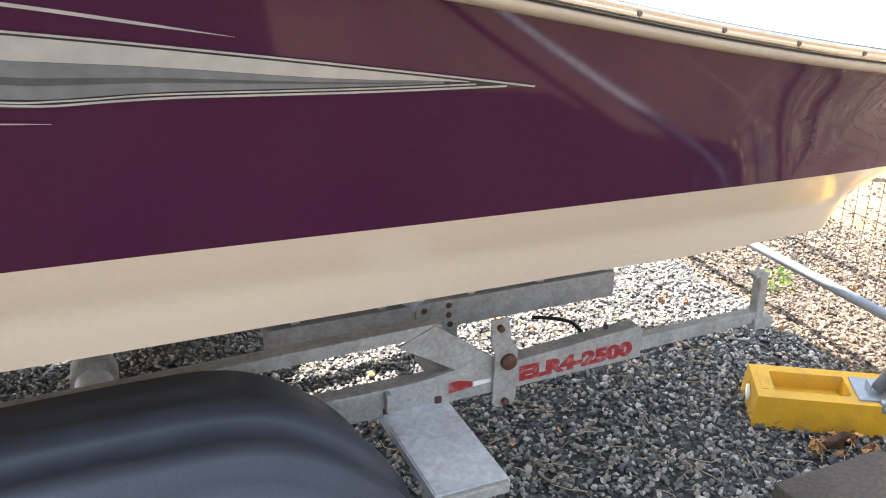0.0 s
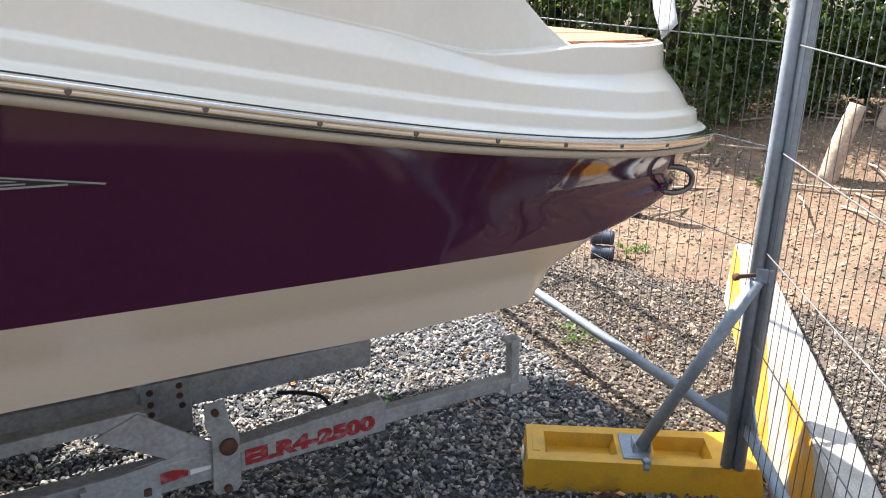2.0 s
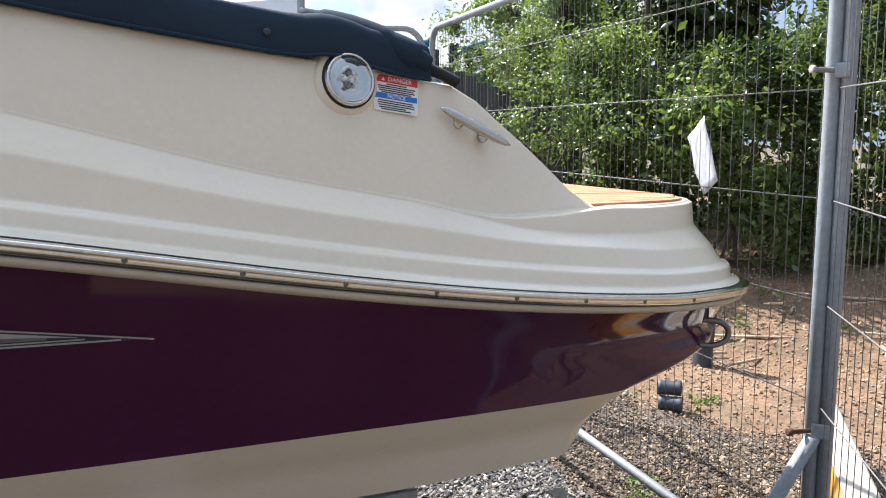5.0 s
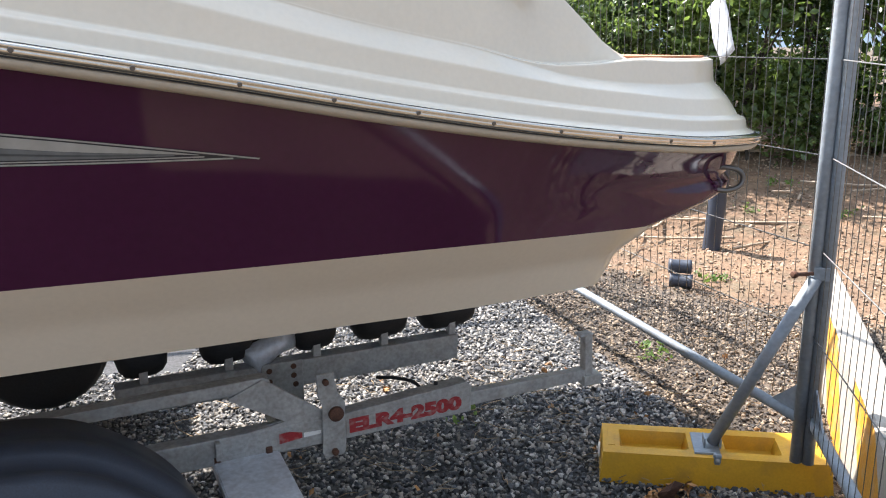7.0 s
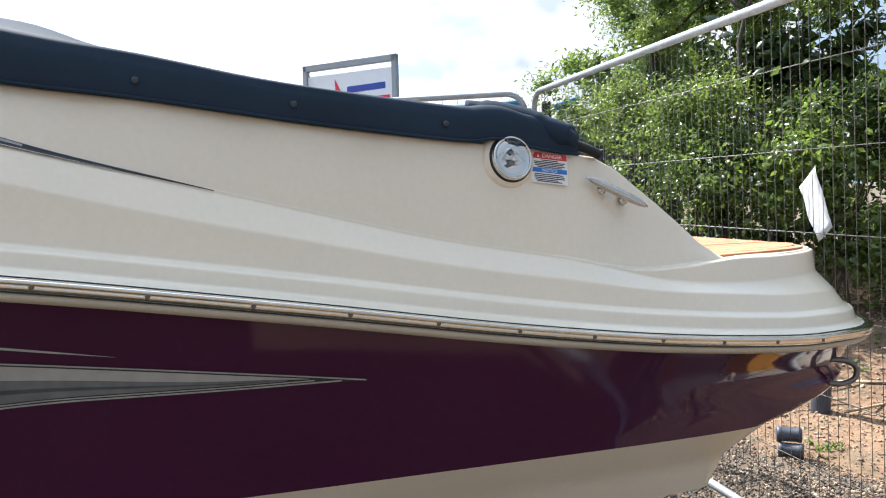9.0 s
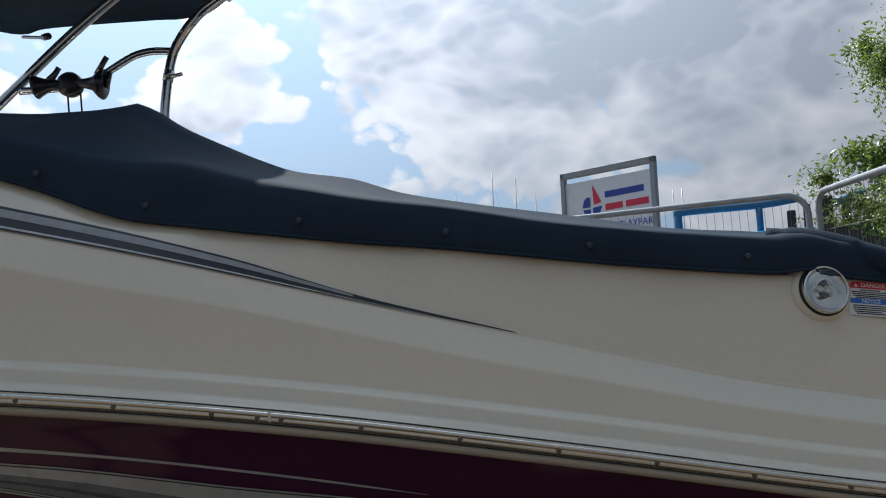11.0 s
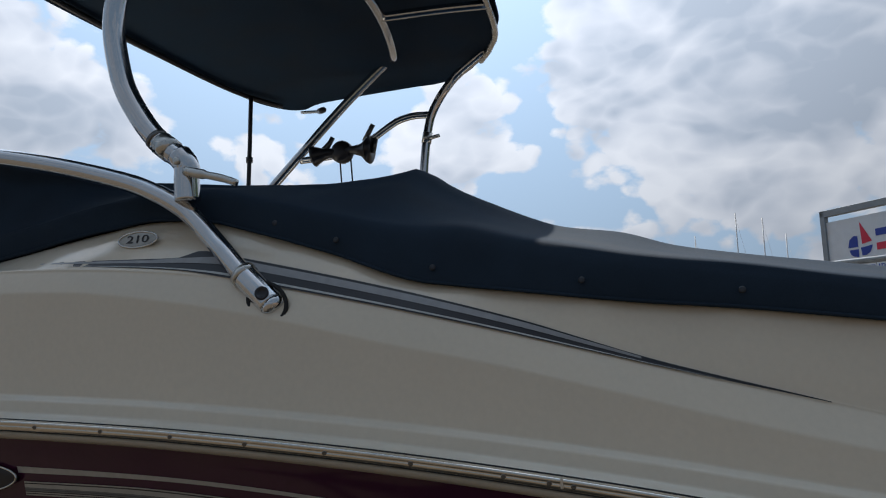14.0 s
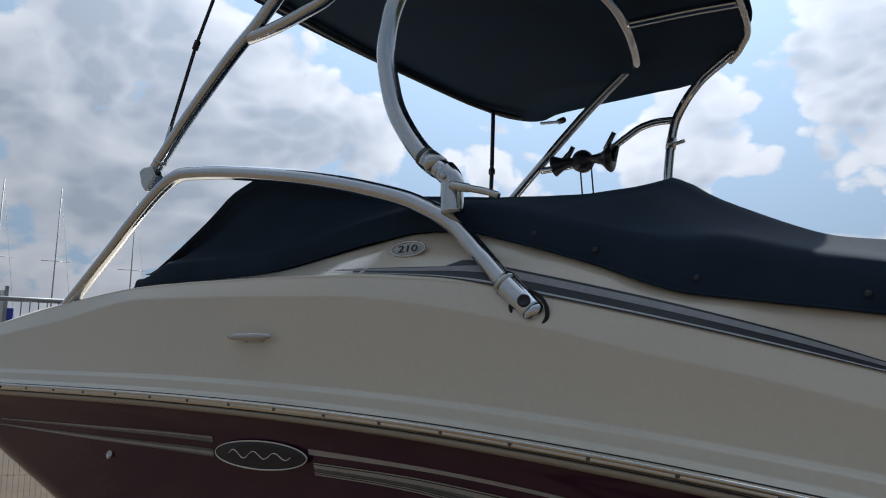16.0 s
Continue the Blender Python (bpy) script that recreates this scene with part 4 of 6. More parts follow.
ridge = pchip([-0.20, -0.13, 0.04, 0.12, 0.19, 0.30, 0.5, 0.85, 1.13, 1.3, 1.4, 1.48, 1.528, 1.562, 1.60, 1.68, 1.77, 1.86, 2.0, 2.13, 2.3, 2.6, 2.8, 3.04, 3.14, 3.22, 3.3], [2.055, 2.10, 2.215, 2.278, 2.338, 2.374, 2.335, 2.265, 2.248, 2.243, 2.246, 2.254, 2.266, 2.243, 2.218, 2.184, 2.150, 2.122, 2.098, 2.053, 2.018, 1.966, 1.912, 1.872, 1.845, 1.805, 1.775])
rows = []
N_COVER = 110
for k in range(9):
    row = []
    for i in range(N_COVER + 1):
        s = -0.20 + (3.125 + 0.20) * i / N_COVER
        ye, ze = rail_y(s) + e_off(s), rail_z(s) + e_dz(s)
        if 2.86 < s < 3.02:
            ze += 0.011 * math.sin(math.pi * (s - 2.86) / 0.16) ** 2
        zr = max(ridge(s), ze + 0.05)
        h = zr - ze
        side_h = min(side_rise(s), h * 0.65)
        slack = min(1.0, max(0.0, (s - 1.5) / 0.2))
        lean = (side_h - 0.075) * 0.8 if side_h > 0.075 else 0.0
        yt = max(ridge_y(s), ye + 0.03 + lean)
        fold = 0.006 * math.sin(s * 23.0) + 0.004 * math.sin(s * 51.0 + 1.3)
        pts = [(ye - 0.010, ze), (ye - 0.014, ze + 0.008), (ye - 0.012 + 0.3 * lean, ze + side_h * 0.55), (ye - 0.004 + 0.65 * lean, ze + side_h * 0.9), (ye + 0.020 + lean, ze + side_h * 1.08), (ye + 0.02 + lean + 0.3 * (yt - ye - lean - 0.02), ze + side_h + (h - side_h) * (0.40 - 0.08 * slack + fold * (1 - slack))), (ye + 0.02 + lean + 0.65 * (yt - ye - lean - 0.02), ze + side_h + (h - side_h) * (0.78 - 0.12 * slack + fold * (1 - slack))), (yt, zr), (CENTRE_Y, zr - 0.01)]
        y, z = pts[k]
        row.append(Vector((s, y + (fold * 0.35 if k < 4 else 0), z + (fold * 0.3 if 4 < k < 7 and s < 1.5 else 0))))
    rows.append(row)
v, f = loft(smooth_rows(rows, 3))
mesh_ob("canvas", v, f, CANVAS, cover, "dark navy canvas pulled over the tower leg")
hem = [Vector((r.x, r.y - 0.004, r.z + 0.002)) for r in rows[0]]
v, f = tube_data(hem, 0.004, 6)
mesh_ob("hem", v, f, CANVAS, cover)
# gathered roll at the bow end
tube("gathered_end", [(2.90, 0.27, 1.852), (2.98, 0.235, 1.838), (3.05, 0.200, 1.812), (3.09, 0.186, 1.795), (3.120, 0.19, 1.780)], [0.026] * 4 + [0.030] * 12 + [0.027] * 10 + [0.020] * 7, CANVAS, cover, "gathered canvas at the bow end")
tube("strap_end", [(3.09, 0.20, 1.786), (3.15, 0.192, 1.766), (3.185, 0.188, 1.750)], 0.011, BLACK_RUBBER, cover)
snap_prof = [(0.0066, 0), (0.0066, 0.001), (0.005, 0.0022), (0.002, 0.0026)]
for s in (3.10, 2.815, 2.51, 2.238, 1.96, 1.665, 1.45, 1.30, 0.88, 0.62, 0.36, 0.10):
    ye, ze = rail_y(s) + e_off(s), rail_z(s) + e_dz(s)
    turned("snap", snap_prof, SNAP, cover, side_matrix(Vector((s, ye - 0.014 + (0.03 if s < 1.0 else 0), ze + (0.032 if s > 1.0 else 0.05))), (0, -1, 0.15), (1, 0, 0)), "", 14)

# ---- tower ----
tower = frame_empty("wakeboard_tower", "polished stainless tube tower arching over the boat", "boat tower")
Y2 = 2.13
lower_arch = [(1.323, 0.092, 1.911), (1.258, 0.105, 1.967), (1.195, 0.120, 2.028), (1.160, 0.130, 2.060), (1.105, 0.14, 2.112), (1.059, 0.142, 2.146), (0.999, 0.145, 2.178), (0.907, 0.147, 2.216), (0.709, 0.15, 2.274), (0.490, 0.15, 2.323), (0.244, 0.15, 2.365), (0.070, 0.15, 2.385), (0.010, 0.15, 2.384), (-0.044, 0.15, 2.366), (-0.120, 0.15, 2.322), (-0.236, 0.15, 2.236), (-0.307, 0.15, 2.178), (-0.547, 0.15, 1.994), (-0.62, 0.15, 1.94)]
tube("lower_arch", lower_arch, 0.0222, TOWER_STEEL, tower, "lower arch tube", per=6, sides=20)
foot_axis = Vector((1.333, 0.090, 1.901)) - Vector((1.258, 0.105, 1.967))
foot = tube("foot_sleeve", [(1.333, 0.090, 1.901), (1.296, 0.097, 1.934), (1.258, 0.105, 1.967)], 0.0282, TOWER_STEEL, tower, "stainless foot sleeve", sides=22)
turned("foot_end", [(0.0282, 0.0), (0.0272, 0.008), (0.0235, 0.015), (0.0155, 0.020), (0.004, 0.022)], TOWER_STEEL, foot, side_matrix(Vector((1.333, 0.090, 1.901)), foot_axis, (0, 1, 0)), "", 22)
gasket_m = side_matrix(deckside(1.325, 0.272, 0.004), (0.0, -1, 0.2), (1, 0, -0.8))
oval_ring("foot_gasket", 0.050, 0.036, 0.0045, 0.0, BLACK_RUBBER, foot, gasket_m)
turned("socket_bolt", [(0.0145, -0.004), (0.0145, 0.003), (0.011, 0.004), (0.010, 0.001), (0.001, 0.001)], DARK_VINYL, foot, side_matrix(Vector((1.322, 0.066, 1.924)), (0.35, -1, 0.35), (1, 0, -1)), "", 18)
tube("sleeve_ring", [(1.263, 0.104, 1.963), (1.252, 0.106, 1.973)], 0.0298, SATIN, foot, sides=22)
joint = tube("knee_joint", [(1.092, 0.136, 2.150), (1.090, 0.134, 2.195), (1.088, 0.134, 2.231), (1.068, 0.134, 2.258)], 0.0285, TOWER_STEEL, tower, "stainless folding knee joint", sides=22)
turned("knee_cap", [(0.0285, -0.006), (0.0285, 0.004), (0.024, 0.013), (0.012, 0.019), (0.003, 0.020)], TOWER_STEEL, joint, side_matrix(Vector((1.090, 0.134, 2.226)), (0.35, 0, 1), (1, 0, 0)), "", 22)
tube("lever", [(1.105, 0.108, 2.212), (1.160, 0.104, 2.196), (1.205, 0.102, 2.183), (1.238, 0.102, 2.170)], [0.0110] * 8 + [0.0085] * 9 + [0.0080] * 8, SATIN, joint, "quick-release lever", sides=12)
turned("pivot_pin", [(0.009, 0), (0.009, 0.004), (0.006, 0.006)], SATIN, joint, side_matrix(Vector((1.083, 0.106, 2.236)), (0, -1, 0), (1, 0, 0)), "", 14)
upper_leg = tube("upper_leg", [(1.074, 0.134, 2.250), (1.020, 0.135, 2.290), (0.966, 0.137, 2.350), (0.911, 0.14, 2.435), (0.880, 0.145, 2.520), (0.862, 0.15, 2.605), (0.864, 0.155, 2.686), (0.883, 0.16, 2.765), (0.94, 0.17, 2.88), (1.04, 0.18, 3.00), (1.17, 0.2, 3.12)], 0.0262, TOWER_STEEL, tower, "curved upper leg", sides=22)
tube("leg_collar", [(1.050, 0.134, 2.268), (1.018, 0.135, 2.292)], 0.0286, SATIN, upper_leg, "collar on the upper leg", sides=22)
tube("collar_ring", [(1.012, 0.135, 2.297), (1.004, 0.135, 2.305)], 0.0276, DARK_STEEL, upper_leg, sides=22)
aft_leg = tube("aft_leg", [(-0.142, 0.17, 2.428), (-0.114, 0.17, 2.460), (0.015, 0.175, 2.596), (0.195, 0.18, 2.758), (0.288, 0.2, 2.855), (0.361, 0.21, 2.931), (0.60, 0.23, 3.17)], 0.0215, TOWER_STEEL, tower, "straight aft leg", sides=18)
tube("aft_collar", [(-0.120, 0.17, 2.452), (-0.112, 0.17, 2.461)], 0.0232, SATIN, aft_leg, sides=18)
tube("leg_brace", [(0.252, 0.195, 2.815), (0.33, 0.2, 2.822), (0.404, 0.2, 2.830), (0.499, 0.2, 2.846), (0.591, 0.2, 2.868), (0.74, 0.19, 2.93), (0.90, 0.175, 2.99)], 0.0200, TOWER_STEEL, tower, "brace between the legs", sides=16)
part("aft_bracket", prism([(-0.192, 2.425), (-0.172, 2.436), (-0.120, 2.436), (-0.098, 2.400), (-0.148, 2.350), (-0.172, 2.372)], 0.142, 0.176, 0.005), SATIN, tower, "folded stainless bracket")
tube("far_aft_leg", [(0.06, Y2, 2.592), (0.148, Y2, 2.676), (0.332, Y2, 2.852), (0.588, Y2, 3.089), (0.78, Y2, 3.246), (0.838, Y2, 3.285)], 0.0225, TOWER_STEEL, tower, "far aft leg", sides=14)
tube("cross_tube", [(0.838, Y2, 3.285), (0.872, 2.05, 3.245), (0.929, 1.906, 3.200), (0.985, 1.70, 3.196), (1.025, 1.505, 3.196), (1.048, 1.27, 3.196), (1.03, 0.90, 3.19), (0.92, 0.45, 3.16), (0.80, 0.22, 3.09)], 0.021, TOWER_STEEL, tower, "top cross tube", sides=14)
tube("far_upper_leg", [(0.984, Y2, 2.56), (0.987, Y2, 2.684), (1.005, Y2, 2.841), (1.030, Y2, 2.955), (1.073, Y2, 3.037), (1.123, Y2, 3.103), (1.181, Y2 - 0.01, 3.152), (1.34, Y2 - 0.08, 3.222)], 0.0215, TOWER_STEEL, tower, "far curved leg", sides=14)
tube("far_brace", [(0.325, Y2, 2.812), (0.46, Y2, 2.815), (0.60, Y2, 2.826), (0.680, Y2, 2.856), (0.764, Y2, 2.906), (0.840, Y2, 2.949), (0.890, Y2, 2.965), (0.949, Y2, 2.972), (1.03, Y2, 2.967)], 0.0175, TOWER_STEEL, tower, "far brace", sides=12)
far_collar = tube("far_collar", [(1.003, Y2, 2.828), (1.012, Y2, 2.878)], 0.0240, SATIN, tower, "sleeve on the far leg", sides=14)
tube("lever", [(1.02, Y2 - 0.02, 2.842), (1.08, Y2 - 0.03, 2.850)], 0.009, SATIN, far_collar, sides=10)
tube("fore_bar", [(1.030, 1.50, 3.194), (1.27, 1.53, 3.200), (1.47, 1.55, 3.196)], 0.019, TOWER_STEEL, tower, "fore bar under the canopy", sides=12)
tube("support_pole", [(0.015, Y2, 2.50), (0.026, Y2, 2.85), (0.033, Y2, 3.19)], 0.0115, DARK_VINYL, tower, "dark canopy pole", sides=10)
tube("pole_clamp", [(0.026, Y2, 2.835), (0.026, Y2, 2.863)], 0.018, DARK_VINYL, tower, sides=10)
horn = turned("twin_horn", [(0.020, -0.042), (0.046, -0.036), (0.056, -0.016), (0.057, 0.016), (0.046, 0.036), (0.020, 0.042)], DARK_VINYL, tower, Matrix.Translation((0.572, Y2 - 0.03, 2.822)) @ pose(0, 0, 0, 90, 0, 0), "pair of black horns clamped on the tower", 22)
for x, dirx, r in ((0.555, -1, 0.034), (0.60, 1, 0.050)):
    v, f = tube_data([Vector((x, Y2 - 0.05, 2.822)), Vector((x + dirx * 0.05, Y2 - 0.05, 2.820)), Vector((x + dirx * 0.085, Y2 - 0.05, 2.817)), Vector((x + dirx * 0.115, Y2 - 0.05, 2.814)), Vector((x + dirx * 0.13, Y2 - 0.05, 2.812))], [0.020, 0.023, 0.033, r + 0.012, r + 0.020], 18)
    mesh_ob("bell", v, f, DARK_VINYL, horn, "flared horn bell")
for x0, x1, h0, h1 in ((0.690, 0.738, 2.865, 2.945), (0.735, 0.752, 2.800, 2.872), (0.475, 0.520, 2.830, 2.905), (0.425, 0.505, 2.810, 2.880)):
    tube("rod_holder", [(x0, Y2 - 0.03, h0), (x1, Y2 - 0.03, h1)], 0.0125, DARK_STEEL, horn, sides=10)
for x0 in (0.553, 0.612):
    tube("cable", [(x0, Y2 - 0.02, 2.79), (x0 + 0.006, Y2 - 0.02, 2.70), (x0 + 0.012, Y2 - 0.02, 2.62)], 0.004, DARK_VINYL, horn, sides=6)
strap = tube("strap", [(-0.108, 0.172, 2.49), (-0.080, 0.175, 2.573), (0.022, 0.175, 2.838), (0.064, 0.2, 3.003), (0.12, 0.25, 3.19)], 0.0060, DARK_VINYL, tower, "tight black canopy strap", smooth_line=False, sides=8)
tube("buckle", [(0.017, 0.175, 2.825), (0.028, 0.177, 2.855)], 0.0105, DARK_VINYL, strap, sides=8)
tube("strap_clip", [(-0.112, 0.172, 2.478), (-0.080, 0.175, 2.573)], 0.0072, SATIN, strap, "steel strap clip", sides=8)

# ---- canopy over the tower ----
canopy = frame_empty("bimini_top", "black cloth canopy stretched over the tower", "canopy")
rows = []
edge = [(-0.10, 0.10), (-0.12, 0.54), (-0.12, 0.88), (-0.10, 1.28), (-0.06, 1.77), (-0.01, 2.19), (0.07, 2.40), (0.17, 2.465), (0.30, 2.405), (0.63, 2.335), (0.87, 2.335), (1.00, 2.35), (1.15, 2.295), (1.34, 2.05), (1.44, 1.81), (1.49, 1.64), (1.52, 1.2), (1.51, 0.6), (1.47, 0.12), (1.0, 0.04), (0.4, 0.04)]
cloth_edge = [Vector((s, y, 0)) for s, y in edge]
cen = Vector((0.68, 1.18, 0))
for t, dz in ((1.0, -0.012), (1.003, 0.002), (0.99, 0.020), (0.9, 0.038), (0.7, 0.060), (0.45, 0.076), (0.2, 0.083), (0.02, 0.085)):
    loop = spline(cloth_edge + [cloth_edge[0]], 5)
    rows.append([cen + (p - cen) * t + Vector((0, 0, 3.212 + dz + 0.008 * math.sin(7 * p.x) * t)) for p in loop])
under = [[Vector((p.x, p.y, p.z - 0.016)) for p in r] for r in rows[2:][::-1]]
v, f = loft(under + rows, mirror=False)
mesh_ob("canopy_cloth", v, f, CANOPY, canopy, "black canopy cloth")
tube("canopy_rim", [(1.30, 2.10, 3.190), (1.38, 1.96, 3.190), (1.45, 1.75, 3.190), (1.49, 1.2, 3.195), (1.48, 0.5, 3.195), (1.43, 0.14, 3.195)], 0.014, SATIN, canopy, "front canopy bow", sides=10)
tube("canopy_rim", [(-0.06, 0.15, 3.195), (-0.08, 1.0, 3.195), (-0.02, 1.95, 3.195), (0.10, 2.34, 3.195)], 0.012, DARK_VINYL, canopy, sides=10)
tensioner = tube("tensioner", [(0.17, 2.44, 3.185), (0.27, 2.36, 3.150), (0.375, 2.28, 3.115)], 0.0085, SATIN, canopy, "small strap tensioner", sides=8)
tube("tensioner_clip", [(0.355, 2.29, 3.122), (0.41, 2.22, 3.100)], 0.017, DARK_VINYL, tensioner, sides=8)

# ---- trailer ----
trailer = frame_empty("boat_trailer", "weathered galvanised boat trailer with black mudguard and rollers", "trailer")
T_Y = 0.643
part("chassis_beam", box((0.6, T_Y - 0.02, 0.425), (2.88, T_Y + 0.03, 0.503), 0.004), GALV_DIRTY, trailer, "galvanised chassis beam")
part("upper_arm", prism([(0.6, 0.565), (1.75, 0.602), (2.66, 0.622), (2.72, 0.618), (2.72, 0.645), (2.70, 0.655), (1.75, 0.636), (0.6, 0.60)], T_Y - 0.012, T_Y + 0.032, 0.003), GALV_DIRTY, trailer, "galvanised upper arm")
part("gusset_plate", prism([(2.60, 0.61), (2.70, 0.652), (2.88, 0.515), (2.88, 0.43), (2.62, 0.43), (2.62, 0.50), (2.76, 0.515)], T_Y - 0.018, T_Y - 0.008, 0.002), GALV_DIRTY, trailer, "folded steel gusset")
hinge = part("hinge_plate", prism([(2.865, 0.385), (2.915, 0.385), (2.925, 0.40), (2.925, 0.55), (2.90, 0.585), (2.895, 0.645), (2.845, 0.645), (2.845, 0.58), (2.862, 0.55), (2.855, 0.40)], T_Y - 0.034, T_Y - 0.026, 0.003), GALV_DIRTY, trailer, "galvanised hinge plate")
for s, z, r in ((2.896, 0.520, 0.022), (2.89, 0.402, 0.010), (2.868, 0.622, 0.009)):
    turned("pin", [(r, 0.0), (r, 0.010), (r * 0.85, 0.014)], RUST, hinge, side_matrix(Vector((s, T_Y - 0.034, z)), (0, -1, 0), (1, 0, 0)), "rusty hinge pin", 18)
arm = part("drawbar_arm", prism([(2.90, 0.425), (3.335, 0.430), (3.335, 0.515), (3.32, 0.532), (2.93, 0.505), (2.90, 0.495)], T_Y - 0.02, T_Y + 0.03, 0.003), GALV_DIRTY, trailer, "galvanised drawbar arm with red lettering")
part("decal_strip", prism([(2.93, 0.438), (3.32, 0.443), (3.32, 0.487), (2.93, 0.481)], T_Y - 0.0215, T_Y - 0.0195, 0.0), GALV_DIRTY, arm, "scuffed decal strip")
text_ob("red_lettering", "ELR4-2500", 0.064, RED, arm, Matrix.Translation((3.118, T_Y - 0.0222, 0.4645)) @ pose(0, 0, 0, 90, -0.7, 0) @ Matrix.Diagonal((1.27, 0.86, 1, 1)), "faded red lettering", 0.0042)
part("narrow_beam", prism([(3.33, 0.445), (3.79, 0.452), (3.79, 0.490), (3.33, 0.490)], T_Y - 0.012, T_Y + 0.022, 0.003), GALV_DIRTY, trailer, "narrow galvanised extension")
part("end_upright", prism([(3.765, 0.44), (3.795, 0.44), (3.785, 0.612), (3.755, 0.612)], T_Y - 0.016, T_Y + 0.016, 0.003), GALV_DIRTY, trailer, "short upright at the end")
part("end_lip", box((3.735, T_Y - 0.018, 0.609), (3.787, T_Y + 0.02, 0.617), 0.002), GALV_DIRTY, trailer)
part("end_foot", box((3.755, T_Y - 0.025, 0.434), (3.825, T_Y + 0.03, 0.470), 0.003), GALV_DIRTY, trailer)
part("small_decal", prism([(2.735, 0.452), (2.80, 0.458), (2.80, 0.474), (2.765, 0.484), (2.735, 0.482)], T_Y - 0.0215, T_Y - 0.0195, 0.0), RED, trailer, "small red maker's mark")
part("small_decal", prism([(2.805, 0.458), (2.855, 0.460), (2.855, 0.470), (2.805, 0.472)], T_Y - 0.0215, T_Y - 0.0195, 0.0), STICKER, trailer)
R_Y = 0.90
part("roller_beam", box((2.33, R_Y - 0.025, 0.500), (3.41, R_Y + 0.035, 0.585), 0.004), GALV_DIRTY, trailer, "galvanised roller beam under the hull")
bracket = part("roller_bracket", box((2.74, R_Y - 0.036, 0.43), (2.87, R_Y - 0.026, 0.592), 0.003), GALV_DIRTY, trailer, "drilled bracket streaked with rust")
for s, z in ((2.765, 0.57), (2.765, 0.535), (2.765, 0.505), (2.84, 0.575), (2.84, 0.545), (2.845, 0.515)):
    turned("hole", [(0.009, 0), (0.009, 0.002), (0.006, 0.002)], RUST, bracket, side_matrix(Vector((s, R_Y - 0.036, z)), (0, -1, 0), (1, 0, 0)), "", 12)
part("cross_post", box((2.75, T_Y + 0.02, 0.40), (2.83, R_Y, 0.47), 0.004), GALV_DIRTY, trailer)
for s, w, z in ((2.41, 0.13, 0.662), (2.652, 0.14, 0.664), (2.923, 0.13, 0.664), (3.15, 0.17, 0.667), (3.395, 0.19, 0.668)):
    prof = [(0.018, -w / 2 - 0.008), (0.05, -w / 2), (0.066, -w / 2 + 0.014), (0.073, -w / 4), (0.075, 0), (0.073, w / 4), (0.066, w / 2 - 0.014), (0.05, w / 2), (0.018, w / 2 + 0.008)]
    rl = turned("hull_roller", prof, BLACK_RUBBER, trailer, Matrix.Translation((s, R_Y + 0.05, z)) @ pose(0, 0, 0, 0, 90, 8), "black rubber hull roller", 22)
    part("roller_arm", box((s - 0.012, R_Y - 0.012, 0.58), (s + 0.012, R_Y + 0.016, z - 0.02), 0.002), GALV_DIRTY, rl)
turned("keel_roller", [(0.03, -0.09), (0.05, -0.085), (0.035, 0.0), (0.05, 0.085), (0.03, 0.09)], GALV, trailer, Matrix.Translation((2.79, R_Y + 0.03, 0.625)) @ pose(0, 0, 0, 0, 70, 20), "bare metal roller end", 18)
tube("cable_hook", [(3.10, R_Y - 0.06, 0.50), (3.16, R_Y - 0.08, 0.494), (3.215, R_Y - 0.10, 0.478), (3.235, R_Y - 0.14, 0.45), (3.24, R_Y - 0.20, 0.435), (3.228, T_Y + 0.01, 0.535)], 0.006, BLACK_RUBBER, trailer, "bent black cable", sides=8)
axle = tube("axle_tube", [(1.915, 0.62, 0.50), (1.915, 1.0, 0.535), (1.915, 1.6, 0.535)], 0.045, GALV, trailer, "galvanised axle tube", sides=18, smooth_line=False)
tube("axle_collar", [(1.915, 0.88, 0.525), (1.915, 0.95, 0.53)], 0.055, GALV_DIRTY, axle, "", sides=18)
# step plate, folded down at its sides
pl = [Vector(p) for p in ((2.552, 0.649, 0.435), (2.733, 0.632, 0.435), (2.741, 0.293, 0.425), (2.563, 0.303, 0.425))]
bm = bmesh.new()
top = [bm.verts.new(p) for p in pl]
bot = [bm.verts.new(p + Vector((0, 0, -0.03))) for p in pl]
bm.faces.new(top)
bm.faces.new(bot[::-1])
for i in range(4):
    bm.faces.new((top[i], bot[i], bot[(i + 1) % 4], top[(i + 1) % 4]))
bmesh.ops.bevel(bm, geom=list(bm.edges), offset=0.004, segments=2, affect="EDGES")
step = part("step_plate", bm, GALV, trailer, "bright galvanised mudguard step")
for s, y in ((2.565, 0.63), (2.705, 0.625)):
    part("rusty_bolt", box((s - 0.009, y - 0.009, 0.43), (s + 0.009, y + 0.009, 0.452), 0.003), RUST, step)
part("step_bracket", box((2.56, 0.60, 0.45), (2.575, 0.66, 0.50), 0.002), GALV_DIRTY, step)
part("end_block", box((2.575, 0.285, 0.396), (2.735, 0.300, 0.424), 0.003), GALV_DIRTY, step)
# mudguard with two moulded ridges
mg_line = [(0.95, 0.36), (1.02, 0.50), (1.15, 0.60), (1.35, 0.655), (1.70, 0.672), (2.02, 0.676), (2.16, 0.668), (2.26, 0.635), (2.36, 0.565), (2.44, 0.48), (2.50, 0.37), (2.53, 0.24)]
mid = spline([(s, 0, z) for s, z in mg_line], 6)
